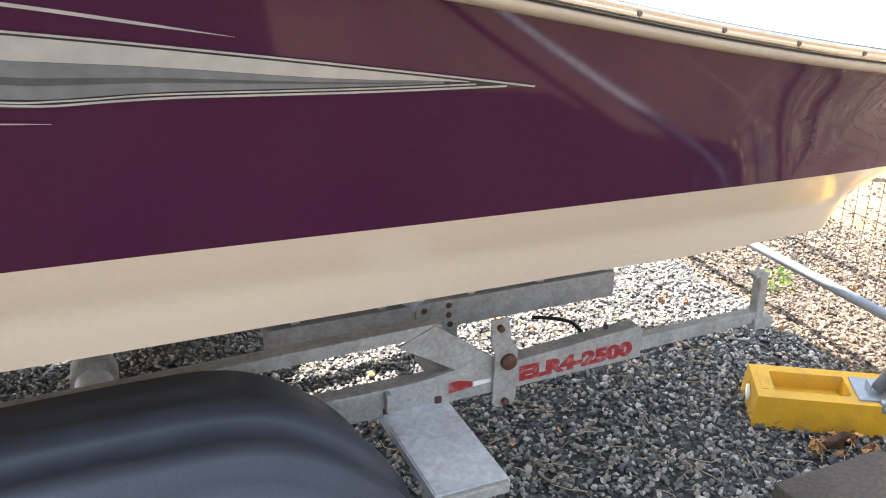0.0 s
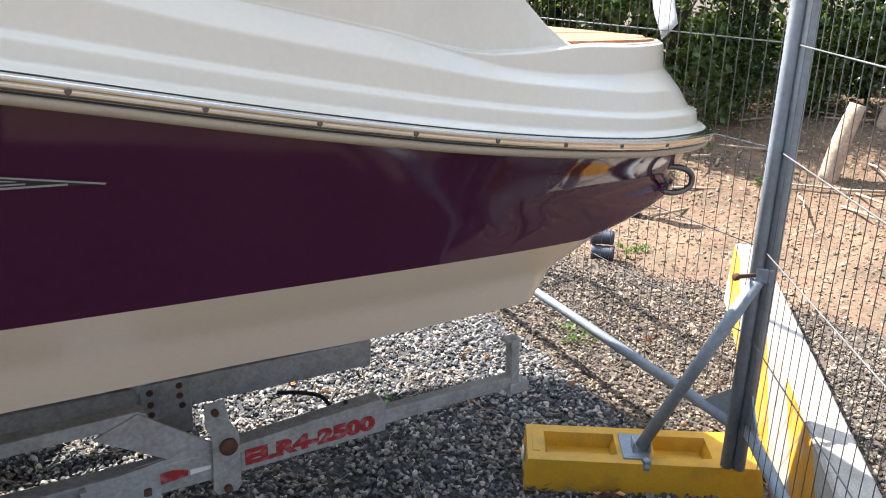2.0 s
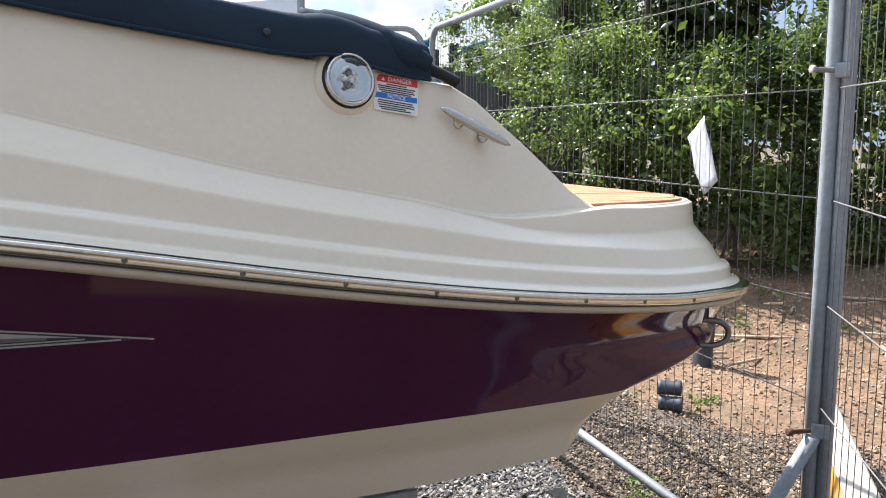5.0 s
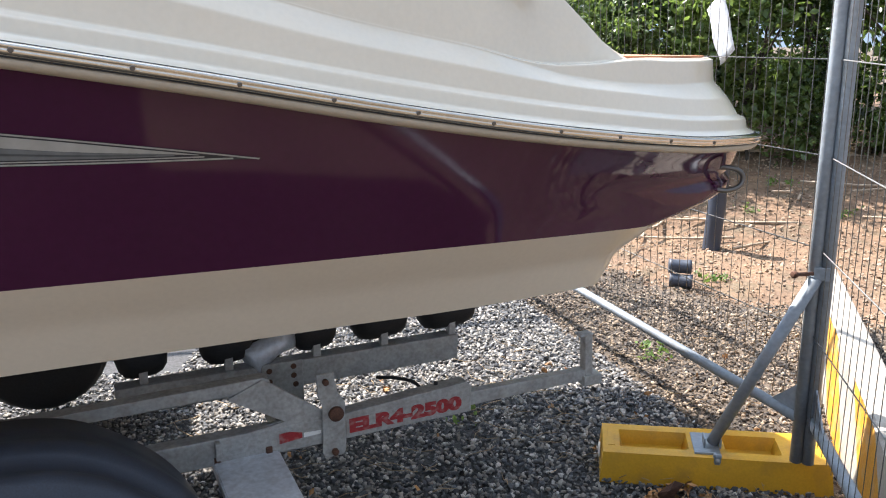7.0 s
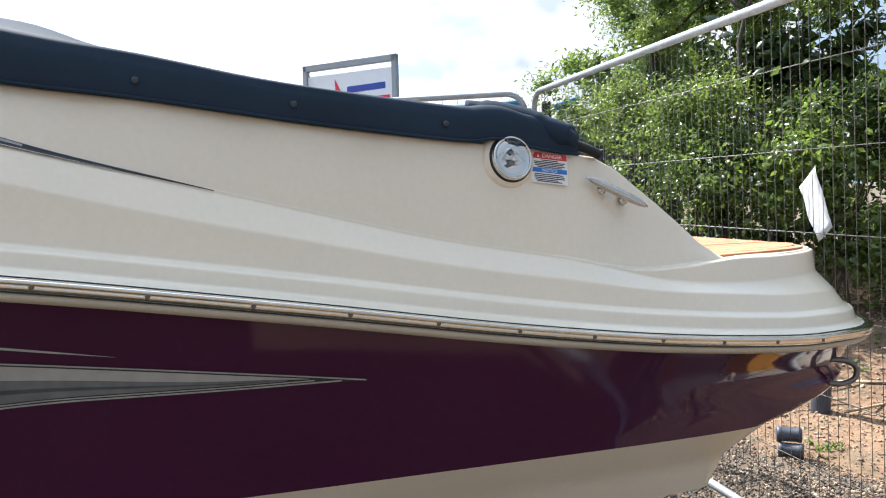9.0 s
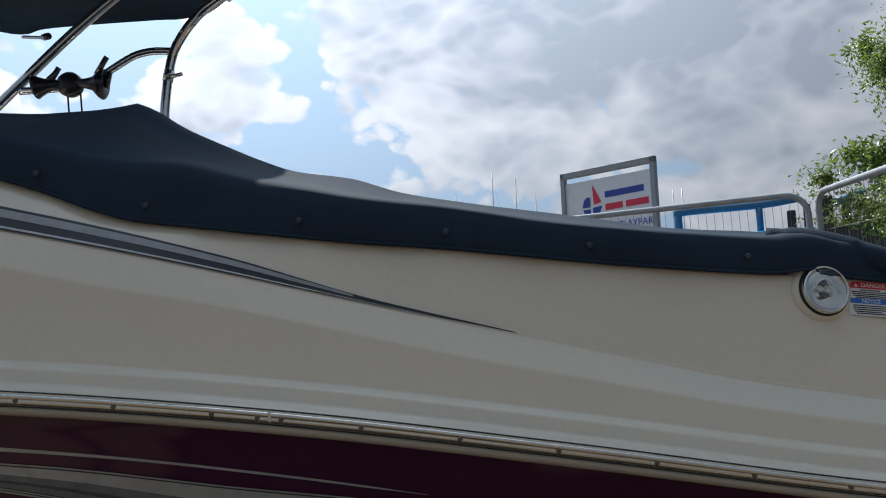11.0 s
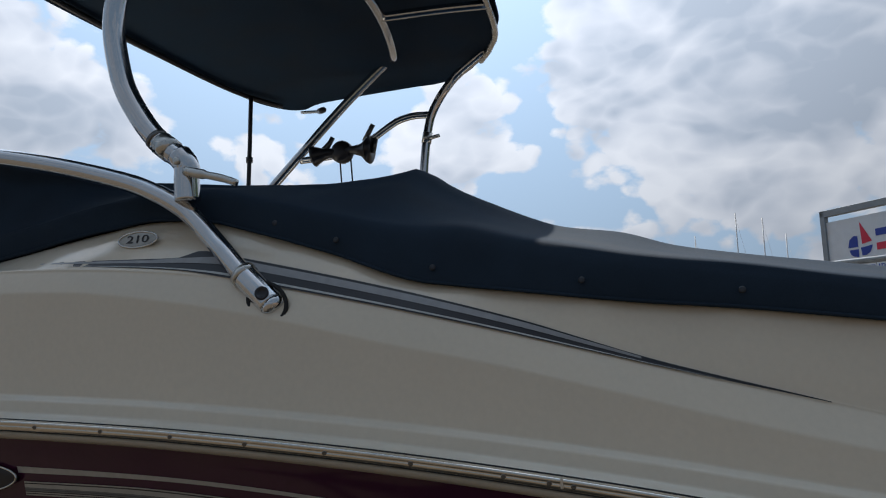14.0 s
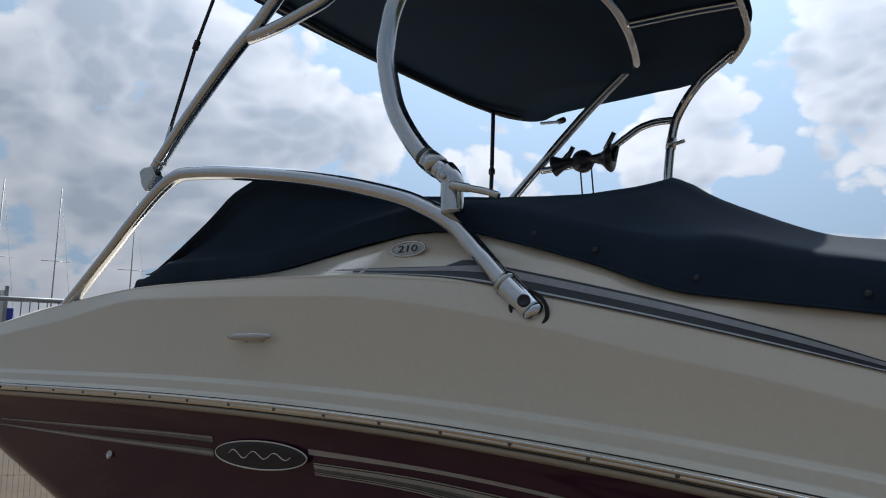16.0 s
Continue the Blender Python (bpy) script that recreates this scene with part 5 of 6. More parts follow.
across = [(0.585, -0.02), (0.575, 0.0), (0.50, 0.004), (0.436, 0.005), (0.428, 0.022), (0.418, 0.030), (0.395, 0.033), (0.372, 0.029), (0.362, 0.020), (0.352, 0.004), (0.292, 0.0), (0.284, 0.018), (0.274, 0.026), (0.252, 0.028), (0.236, 0.020), (0.228, 0.0), (0.20, -0.014), (0.17, -0.05), (0.165, -0.09)]
c = Vector((1.72, 0, 0.30))
rows = []
for y, h in across:
    rows.append([Vector((p.x, y, p.z)) + (Vector((p.x, 0, p.z)) - c).normalized() * h for p in mid])
v, f = loft(rows, mirror=False)
mg = mesh_ob("mudguard", v, f, MUD_PLASTIC, trailer, "black moulded plastic mudguard")
mg.modifiers.new("thick", "SOLIDIFY").thickness = 0.006
for side, wy in ((1, 0.38), (-1, 2.22)):
    for ws in (1.38, 2.06):
        wheel = turned("wheel", [(0.05, -0.08), (0.16, -0.085), (0.24, -0.08), (0.265, -0.05), (0.268, 0.0), (0.265, 0.05), (0.24, 0.08), (0.16, 0.085), (0.05, 0.08)], BLACK_RUBBER, trailer, Matrix.Translation((ws, wy, 0.27)) @ pose(0, 0, 0, 90 * side, 0, 0), "black trailer tyre", 32)
        if side == 1:
            turned("rim", [(0.03, -0.086), (0.12, -0.088), (0.155, -0.080), (0.155, 0.0)], GALV, wheel, Matrix.Translation((ws, wy, 0.27)) @ pose(0, 0, 0, 90 * side, 0, 0), "", 24)
# far guard with an added lower skirt that keeps sun off the gravel
far_rows = [[Vector((p.x, 2.60 - p.y, p.z)) for p in r] for r in rows] + [[Vector((p.x, 2.60 - p.y, max(0.2, p.z - 0.17))) for p in rows[-1]]]
fv, ff = loft(far_rows, mirror=False)
far_mg = mesh_ob("mudguard", fv, [q[::-1] for q in ff], MUD_PLASTIC, trailer, "black moulded plastic mudguard")
far_mg.modifiers.new("thick", "SOLIDIFY").thickness = -0.006
part("far_chassis_beam", box((0.6, 1.85, 0.425), (2.9, 1.90, 0.503), 0.004), GALV_DIRTY, trailer)
for s in (1.0, 1.9, 2.8):
    part("keel_support", box((s - 0.03, 0.66, 0.44), (s + 0.03, 1.86, 0.49), 0.004), GALV_DIRTY, trailer)
    part("keel_block", box((s - 0.05, 1.10, 0.485), (s + 0.05, 1.20, 0.64), 0.004), BLACK_RUBBER, trailer)

# ---- fence ----
UP = Vector((-0.0339, -0.018, 1.0)).normalized()


def basis(p, d):
    d = Vector((d[0], d[1], 0.0))
    d = (d - UP * d.dot(UP)).normalized()
    m = Matrix((d, UP.cross(d), UP)).transposed().to_4x4()
    m.translation = Vector((p[0], p[1], 0.0339 * (p[0] - 0.4) + 0.018 * (p[1] - 2.4)))
    return m


PANEL_W, PANEL_H, PANEL_LOW = 3.26, 2.30, 0.285


def fence_panel():
    """A temporary fence panel: tube frame with rounded top corners and a welded wire mesh."""
    p = new("mesh_fence")
    p.empty_display_size = 0.2
    r, rr = 0.0195, 0.13
    top = [(0, 0, 0.125), (0, 0, 1.2), (0, 0, PANEL_H - rr)]
    for k in range(1, 7):
        a = math.pi / 2 * k / 6
        top.append((rr - rr * math.cos(a), 0, PANEL_H - rr + rr * math.sin(a)))
    mir = [(PANEL_W - x, y, z) for x, y, z in top[::-1]]
    tube("frame_tube", top + mir, r, FENCE_GALV, p, "galvanised frame tube with rounded corners", smooth_line=False, sides=14)
    tube("bottom_rail", [(0, 0, PANEL_LOW), (PANEL_W, 0, PANEL_LOW)], 0.0195, FENCE_GALV, p, "galvanised bottom rail", sides=14)
    for x0, x1 in ((0.018, 0.13), (PANEL_W - 0.018, PANEL_W - 0.13)):
        part("corner_gusset", prism([(x0, PANEL_LOW + 0.018), (x1, PANEL_LOW + 0.018), (x0, PANEL_LOW + 0.12)], -0.003, 0.003, 0.0), FENCE_GALV, p)
    # each wire ends bent over the top tube
    bend = [(0, 0.0207 * (1 - math.cos(a)), PANEL_H + 0.0207 * math.sin(a)) for a in (0.0, 0.35, 0.7, 1.05, 1.4)]
    wv, wf = tube_data([Vector(q) for q in [(0, 0, PANEL_LOW - 0.02)] + bend], 0.00125, 5)
    wm = None
    n = 64
    for k in range(1, n):
        if wm is None:
            o = mesh_ob("upright_wire", wv, wf, WIRE, p)
            wm = o.data
        else:
            o = new("upright_wire", wm)
            o.parent = p
        o.location = (PANEL_W * k / n, -0.0207, 0)
    for z in (0.585, 0.87, 1.165, 1.455, 1.755, 2.06):
        tube("cross_wire", [(0.0, -0.0237, z), (PANEL_W, -0.0237, z)], 0.0021, WIRE, p, sides=6)
    return p


panel = fence_panel()
tagged(panel, "galvanised temporary mesh fence panel with rounded corners", "fence panel", "fence panels")
D1 = (-1.09, 3.06)
panel.matrix_world = basis((1.716, 2.252), D1)
D2 = (-0.19, -0.98)
copy_thing(panel, basis((1.750, 2.236), D2))
D3 = (-0.985, -0.17)
P3 = (0.56, 5.27)
copy_thing(panel, basis(P3, D3))
dn = Vector((*D3, 0)).normalized()
copy_thing(panel, basis((P3[0] + dn.x * 3.32, P3[1] + dn.y * 3.32), D3))
copy_thing(panel, basis((-6.55, 0.75), (-0.62, -0.78)))



def post_point(h, dx=0.0, dy=0.0):
    return Vector((1.716, 2.252, 0.0339 * 1.316 - 0.018 * 0.15)) + UP * h + Vector((dx, dy, 0))


clampm = side_matrix(post_point(0.80, 0.02, -0.01), (-0.5, -0.86, 0), (0.86, -0.5, 0))
fence_clip = new("fence_clamp")
tagged(fence_clip, "galvanised fence clamp with a rusty bolt on the posts", "clamp", "fence clamps")
part("clamp_plate", box((-0.024, -0.022, 0.016), (0.026, 0.022, 0.023), 0.004, clampm), FENCE_GALV, fence_clip)
turned("clamp_bolt", [(0.007, 0.0), (0.007, 0.058), (0.012, 0.059), (0.012, 0.071), (0.007, 0.072)], RUST, fence_clip, side_matrix(post_point(0.80, -0.015, -0.02), (-1, -0.2, 0.0), (0, 1, 0)), "rusty bolt", 8)
clip2 = new("fence_clamp")
tagged(clip2, "small grey fence clamp holding the two posts", "clamp", "fence clamps")
cm2 = side_matrix(post_point(1.80, 0.02, -0.01), (-0.5, -0.86, 0), (0.86, -0.5, 0))
part("clamp_plate", box((-0.018, -0.02, 0.017), (0.020, 0.02, 0.024), 0.004, cm2), FENCE_GALV, clip2)
turned("clamp_bolt", [(0.007, 0.0), (0.007, 0.055), (0.011, 0.056), (0.011, 0.066), (0.007, 0.067)], GALV_DIRTY, clip2, side_matrix(post_point(1.80, -0.01, -0.02), (-1, -0.2, 0.0), (0, 1, 0)), "grey bolt", 8)

# brace from the block to the post
brace = new("fence_brace")
tagged(brace, "grey steel fence stay bolted to the yellow block", "fence stay")
tube("brace_tube", [basis((1.085, 2.365), (0.69, -0.122)) @ Vector((0.38, 0.075, 0.137)), post_point(0.785, -0.01, -0.03)], 0.0205, FENCE_GALV, brace, "grey brace tube", sides=16)
cm = basis((1.085, 2.365), (0.69, -0.122)) @ Matrix.Translation((0.355, 0.0, 0.115))
saddle = part("saddle", box((-0.040, 0.030, 0.002), (0.048, 0.165, 0.008), 0.002, cm), FENCE_GALV, brace, "galvanised saddle bracket")
part("saddle_lip", box((-0.040, 0.022, -0.016), (0.048, 0.030, 0.008), 0.002, cm), FENCE_GALV, saddle)
part("saddle_cheek", box((-0.006, 0.050, 0.008), (0.000, 0.10, 0.045), 0.002, cm), FENCE_GALV, saddle)
part("saddle_cheek", box((0.048, 0.050, 0.008), (0.054, 0.10, 0.045), 0.002, cm), FENCE_GALV, saddle)
part("lug", box((0.020, -0.004, -0.030), (0.048, 0.022, 0.016), 0.008, cm), FENCE_GALV, saddle, "drop-forged lug")
turned("lug_bolt", [(0.008, 0), (0.008, 0.006), (0.003, 0.008)], GALV_DIRTY, saddle, cm @ Matrix.Translation((0.034, -0.004, -0.006)) @ pose(0, 0, 0, 90, 0, 0), "", 10)

# yellow ballast block with two recesses


def ballast_block():
    """A long block with a sunk tray at each side of a bridge, its edges rounded."""
    xs = [0, 0.060, 0.072, 0.288, 0.300, 0.425, 0.437, 0.600, 0.612, BLOCK_L]
    ys = [0, 0.045, 0.056, 0.158, 0.169, 0.21]
    H, deep = 0.115, 0.05

    def hz(i, j):
        return H - deep if j in (2, 3) and i in (2, 3, 6, 7) else H
    bm = bmesh.new()
    vs = {}
    for i, x in enumerate(xs):
        for j, y in enumerate(ys):
            vs[i, j] = bm.verts.new((x, y, hz(i, j)))
    for i in range(len(xs) - 1):
        for j in range(len(ys) - 1):
            bm.faces.new((vs[i, j], vs[i + 1, j], vs[i + 1, j + 1], vs[i, j + 1]))
    rim = [(i, 0) for i in range(len(xs))] + [(len(xs) - 1, j) for j in range(1, len(ys))] + [(i, len(ys) - 1) for i in range(len(xs) - 2, -1, -1)] + [(0, j) for j in range(len(ys) - 2, 0, -1)]
    low = []
    for k in rim:
        v = vs[k].co
        low.append(bm.verts.new((v.x + (0.012 if v.x > 0.3 else -0.012), v.y + (0.014 if v.y > 0.1 else -0.014), 0.0)))
    for k in range(len(rim)):
        k2 = (k + 1) % len(rim)
        bm.faces.new((vs[rim[k]], low[k], low[k2], vs[rim[k2]]))
    bm.faces.new(low[::-1])
    outer = set()
    for e in bm.edges:
        v1, v2 = e.verts
        if all(abs(v.co.x) < 0.02 or v.co.x > BLOCK_L - 0.02 or v.co.y < 0.02 or v.co.y > 0.19 for v in (v1, v2)) and len(e.link_faces) == 2 and e.calc_face_angle(0) > 0.6:
            outer.add(e)
    inner = [e for e in bm.edges if e not in outer and len(e.link_faces) == 2 and e.calc_face_angle(0) > 0.5]
    bmesh.ops.bevel(bm, geom=list(outer), offset=0.016, segments=4, affect="EDGES", profile=0.5, clamp_overlap=True)
    inner = [e for e in inner if e.is_valid]
    bmesh.ops.bevel(bm, geom=inner, offset=0.004, segments=2, affect="EDGES", profile=0.5, clamp_overlap=True)
    return bm


BLOCK_L = 0.76
block = new("ballast_block")
tagged(block, "yellow plastic fence ballast block with two recesses", "fence block")
block.matrix_world = basis((1.085, 2.365), (0.69, -0.122))
part("block_body", ballast_block(), YELLOW, block, smooth=True)
part("moulded_mark", box((0.018, 0.05, 0.1145), (0.042, 0.16, 0.1172), 0.001), YELLOW, block)
turned("end_plug", [(0.028, 0.0), (0.028, 0.006), (0.02, 0.008)], STICKER, block, side_matrix(Vector((-0.008, 0.11, 0.06)), (-1, 0, 0), (0, 1, 0)), "pale end plug", 18)

# striped barrier on the far side of the fence
bar_a, bar_b = Vector((2.47, 3.82)), Vector((1.66, 1.53))
bd = (bar_b - bar_a).normalized()
bl = (bar_b - bar_a).length
bmx = Matrix(((bd.x, -bd.y, 0), (bd.y, bd.x, 0), (0, 0, 1))).to_4x4()
bmx.translation = Vector((bar_a.x, bar_a.y, 0.0))
barrier = new("concrete_barrier")
barrier.matrix_world = bmx
tagged(barrier, "concrete barrier painted in worn yellow and white stripes", "barrier")
BASE_Y = -0.016
sec = [(BASE_Y, -0.1), (BASE_Y, 0.10), (-0.006, 0.400), (0.004, 0.41), (0.108, 0.41), (0.118, 0.40), (0.14, 0.10), (0.14, -0.1)]
verts, faces = [], []
for x in (0.0, bl):
    verts += [Vector((x, y, z)) for y, z in sec]
n = len(sec)
for i in range(n):
    faces.append((i, (i + 1) % n, n + (i + 1) % n, n + i))
faces += [tuple(range(n))[::-1], tuple(n + i for i in range(n))]
core = mesh_ob("barrier_core", verts, faces, CONCRETE, barrier, smooth=False)


def face_point(u, t):
    z = 0.02 + 0.38 * t
    y = BASE_Y if z < 0.10 else BASE_Y + (-0.006 - BASE_Y) * (z - 0.10) / 0.30
    return Vector((u, y - 0.002, z))


k = 0
u = -0.55
while u < bl + 0.3:
    m_ = PAINT_W if k % 2 == 0 else PAINT_Y
    w, slant = 0.42, 0.55
    rows = []
    for j in range(9):
        t = j / 8
        a, b = u - slant * t + 0.5, u + w - slant * t + 0.5
        a, b = max(0.004, min(bl - 0.004, a)), max(0.004, min(bl - 0.004, b))
        rows.append([face_point(a + (b - a) * i / 4, t) for i in range(5)])
    if max(p.x for r in rows for p in r) - min(p.x for r in rows for p in r) > 0.05:
        v, f = loft(rows, mirror=False)
        mesh_ob("painted_stripe", v, [q[::-1] for q in f], m_, core)
    u += w
    k += 1

# ---- sign board beyond the fence ----
sl, sr = Vector((-3.80, 14.85, 0)), Vector((-1.80, 13.95, 0))
sd = (sr - sl).normalized()
sw = (sr - sl).length
smx = Matrix(((sd.x, -sd.y, 0), (sd.y, sd.x, 0), (0, 0, 1))).to_4x4()
smx.translation = sl
sign = new("sign_board")
sign.matrix_world = smx
tagged(sign, "white marina sign board in a grey frame", "sign")
TOPZ, LOWZ = 4.28, 1.6
part("panel_board", box((0.05, -0.02, LOWZ), (sw - 0.05, 0.02, TOPZ - 0.22), 0.004), SIGN_WHITE, sign)
for x0, x1, z0, z1 in ((0, 0.10, -0.4, TOPZ), (sw - 0.10, sw, -0.4, TOPZ), (0, sw, TOPZ - 0.12, TOPZ)):
    part("sign_frame", box((x0, -0.06, z0), (x1, 0.04, z1), 0.008), SIGN_GREY, sign)


def sign_plate(name, pts, mat):
    bm = bmesh.new()
    vs_ = [bm.verts.new((x, -0.026, z + 0.17)) for x, z in pts]
    bm.faces.new(vs_)
    return part(name, bm, mat, sign)


sign_plate("sail_shape", [(0.78, 3.40), (0.97, 3.43), (0.76, 3.80)], SIGN_RED)
sign_plate("hull_shape", [(0.50, 3.36), (0.70, 3.36), (0.70, 3.55), (0.62, 3.56), (0.54, 3.50)], SIGN_BLUE)
sign_plate("hull_shape", [(0.75, 3.34), (0.98, 3.36), (0.93, 3.25), (0.85, 3.20), (0.76, 3.20)], SIGN_BLUE)
sign_plate("hull_shape", [(0.52, 3.32), (0.70, 3.32), (0.70, 3.18), (0.60, 3.2), (0.54, 3.25)], SIGN_BLUE)
sign_plate("name_bar", [(1.05, 3.50), (1.93, 3.515), (1.93, 3.635), (1.05, 3.62)], SIGN_BLUE)
sign_plate("name_bar", [(1.05, 3.26), (1.45, 3.265), (1.45, 3.385), (1.05, 3.38)], SIGN_RED)
sign_plate("name_bar", [(1.52, 3.267), (2.02, 3.275), (2.02, 3.395), (1.52, 3.387)], SIGN_RED)
for word, at in (("ADVENTURE", 1.22 - 0.461), ("PLAYPARK", 1.22 + 0.555)):
    text_ob("sign_word", word, 0.185, SIGN_BLUE, sign, Matrix.Translation((at, -0.028, 3.12)) @ pose(0, 0, 0, 90, 0, 0))

# distant masts
for yaw, slope, dist in ((20.79, 0.170, 70), (19.07, 0.161, 72), (17.65, 0.139, 78), (23.58, 0.145, 80), (7.8, 0.132, 74), (7.18, 0.133, 70), (85.78, 0.206, 75), (81.02, 0.199, 72), (89.21, 0.209, 70), (12.5, 0.11, 95), (25.6, 0.12, 90)):
    x, y = 0.35 - math.sin(radians(yaw)) * dist, -0.2 + math.cos(radians(yaw)) * dist
    h = 1.77 + slope * dist
    mast = new("yacht_mast")
    mast.location = (x, y, 0)
    tagged(mast, "distant bare alloy yacht mast with stays", "mast", "distant masts")
    tube("mast_pole", [(0, 0, -1.5), (0, 0, h)], [0.085, 0.05], MAST, mast, sides=8)
    tube("spreader", [(-1.1 * math.cos(radians(yaw)), -1.1 * math.sin(radians(yaw)), h * 0.62), (1.1 * math.cos(radians(yaw)), 1.1 * math.sin(radians(yaw)), h * 0.62)], 0.028, MAST, mast, sides=6)
    tube("stay", [(0, 0, h * 0.98), (2.6 * math.cos(radians(yaw)), 2.6 * math.sin(radians(yaw)), -1.0)], 0.011, MAST, mast, sides=5)

# blue container and pipework beyond the fence
plant = new("blue_container")
plant.location = (0.62, 9.6, 0.24)
tagged(plant, "blue steel container with pipes on its roof", "container")
part("container_body", box((-2.3, 0.0, -0.3), (0.62, 1.6, 2.22), 0.02), BLUE_PAINT, plant)
for k in range(9):
    part("corrugation", box((-2.2 + 0.31 * k, -0.03, 0.1), (-2.08 + 0.31 * k, 0.01, 2.1), 0.01), BLUE_PAINT, plant)
tube("roof_pipe", [(-1.55, 0.3, 2.2), (-1.55, 0.3, 2.50), (-1.50, 0.3, 2.55), (-0.6, 0.3, 2.56), (-0.15, 0.3, 2.60)], 0.05, NAVY_PAINT, plant, "navy roof pipe", sides=10)
tube("roof_pipe", [(-0.6, 0.3, 2.2), (-0.6, 0.3, 2.58)], 0.04, NAVY_PAINT, plant, sides=10)
tube("roof_pipe", [(0.1, 0.3, 2.48), (0.55, 0.3, 2.60)], 0.05, NAVY_PAINT, plant, sides=10)
for x, w, h in ((-0.3, 0.10, 0.16), (-0.12, 0.08, 0.22), (0.08, 0.12, 0.30), (0.28, 0.10, 0.18)):
    part("valve", box((x, 0.25, 2.2), (x + w, 0.4, 2.3 + h), 0.02), DARK_VINYL, plant)

# dark boarded fence
boards = new("boarded_fence")
boards.matrix_world = basis((0.70, 7.75), (0.96, 0.28))
tagged(boards, "dark weathered close-boarded timber fence", "board fence")
for k in range(13):
    part("board", box((0.115 * k, 0, 0.0), (0.115 * k + 0.108, 0.02, 2.24 - 0.05 * k + 0.01 * (k % 3)), 0.003), BOARD, boards)

# ---- ground ----


def noise2(x, y, k=1.0):
    return noise.noise(Vector((x * k, y * k, 0.37)))


xs = sorted(set([-400, -150, -60, -30, -16, -9] + [round(-6 + 0.5 * i, 3) for i in range(8)] + [round(-2 + 0.07 * i, 3) for i in range(115)] + [round(6.1 + 0.4 * i, 3) for i in range(12)] + [12, 16, 25, 60, 150, 400]))
ys = sorted(set([-400, -150, -60, -30, -12, -6, -3, -1.5, 0, 0.6] + [round(1.0 + 0.07 * i, 3) for i in range(110)] + [round(8.8 + 0.4 * i, 3) for i in range(12)] + [15, 20, 30, 60, 150, 400]))


def bank(x, y):
    return y + 0.9 * x - 6.2 + 0.45 * noise2(x, y, 1.3) + 0.2 * noise2(x, y, 4.0)


def beyond_fence(x, y):
    """On the far side of the panel that runs from the post along the bow."""
    return 3.06 * (x - 1.716) + 1.09 * (y - 2.252) > 0


verts, faces, fm = [], [], []
for y in ys:
    for x in xs:
        near = -2 < x < 6 and 1 < y < 9
        soil = bank(x, y) > 0 and x > 0.8
        z = ground_z(x, y) + ((0.05 * noise2(x, y, 1.7) + 0.03 * noise2(x, y, 5.0)) if near and soil else 0.006 * noise2(x, y, 3.0) if near else 0)
        verts.append((x, y, z))
nx = len(xs)
for j in range(len(ys) - 1):
    for i in range(nx - 1):
        faces.append((j * nx + i, j * nx + i + 1, (j + 1) * nx + i + 1, (j + 1) * nx + i))
        cx, cy = (xs[i] + xs[i + 1]) / 2, (ys[j] + ys[j + 1]) / 2
        stony = -2.0 < cx < 3.0 and 1.3 < cy < 6.0
        fm.append(1 if bank(cx, cy) > 0 and cx > 0.8 and cy < 14 else (3 if beyond_fence(cx, cy) else 0) if stony else 2)
ground = mesh_ob("ground", verts, faces, [GROUND, SOIL, YARD, DIRT], fmat=fm)
tagged(ground, "grey gravel yard rising to a bare soil bank", "ground", kind="structure")


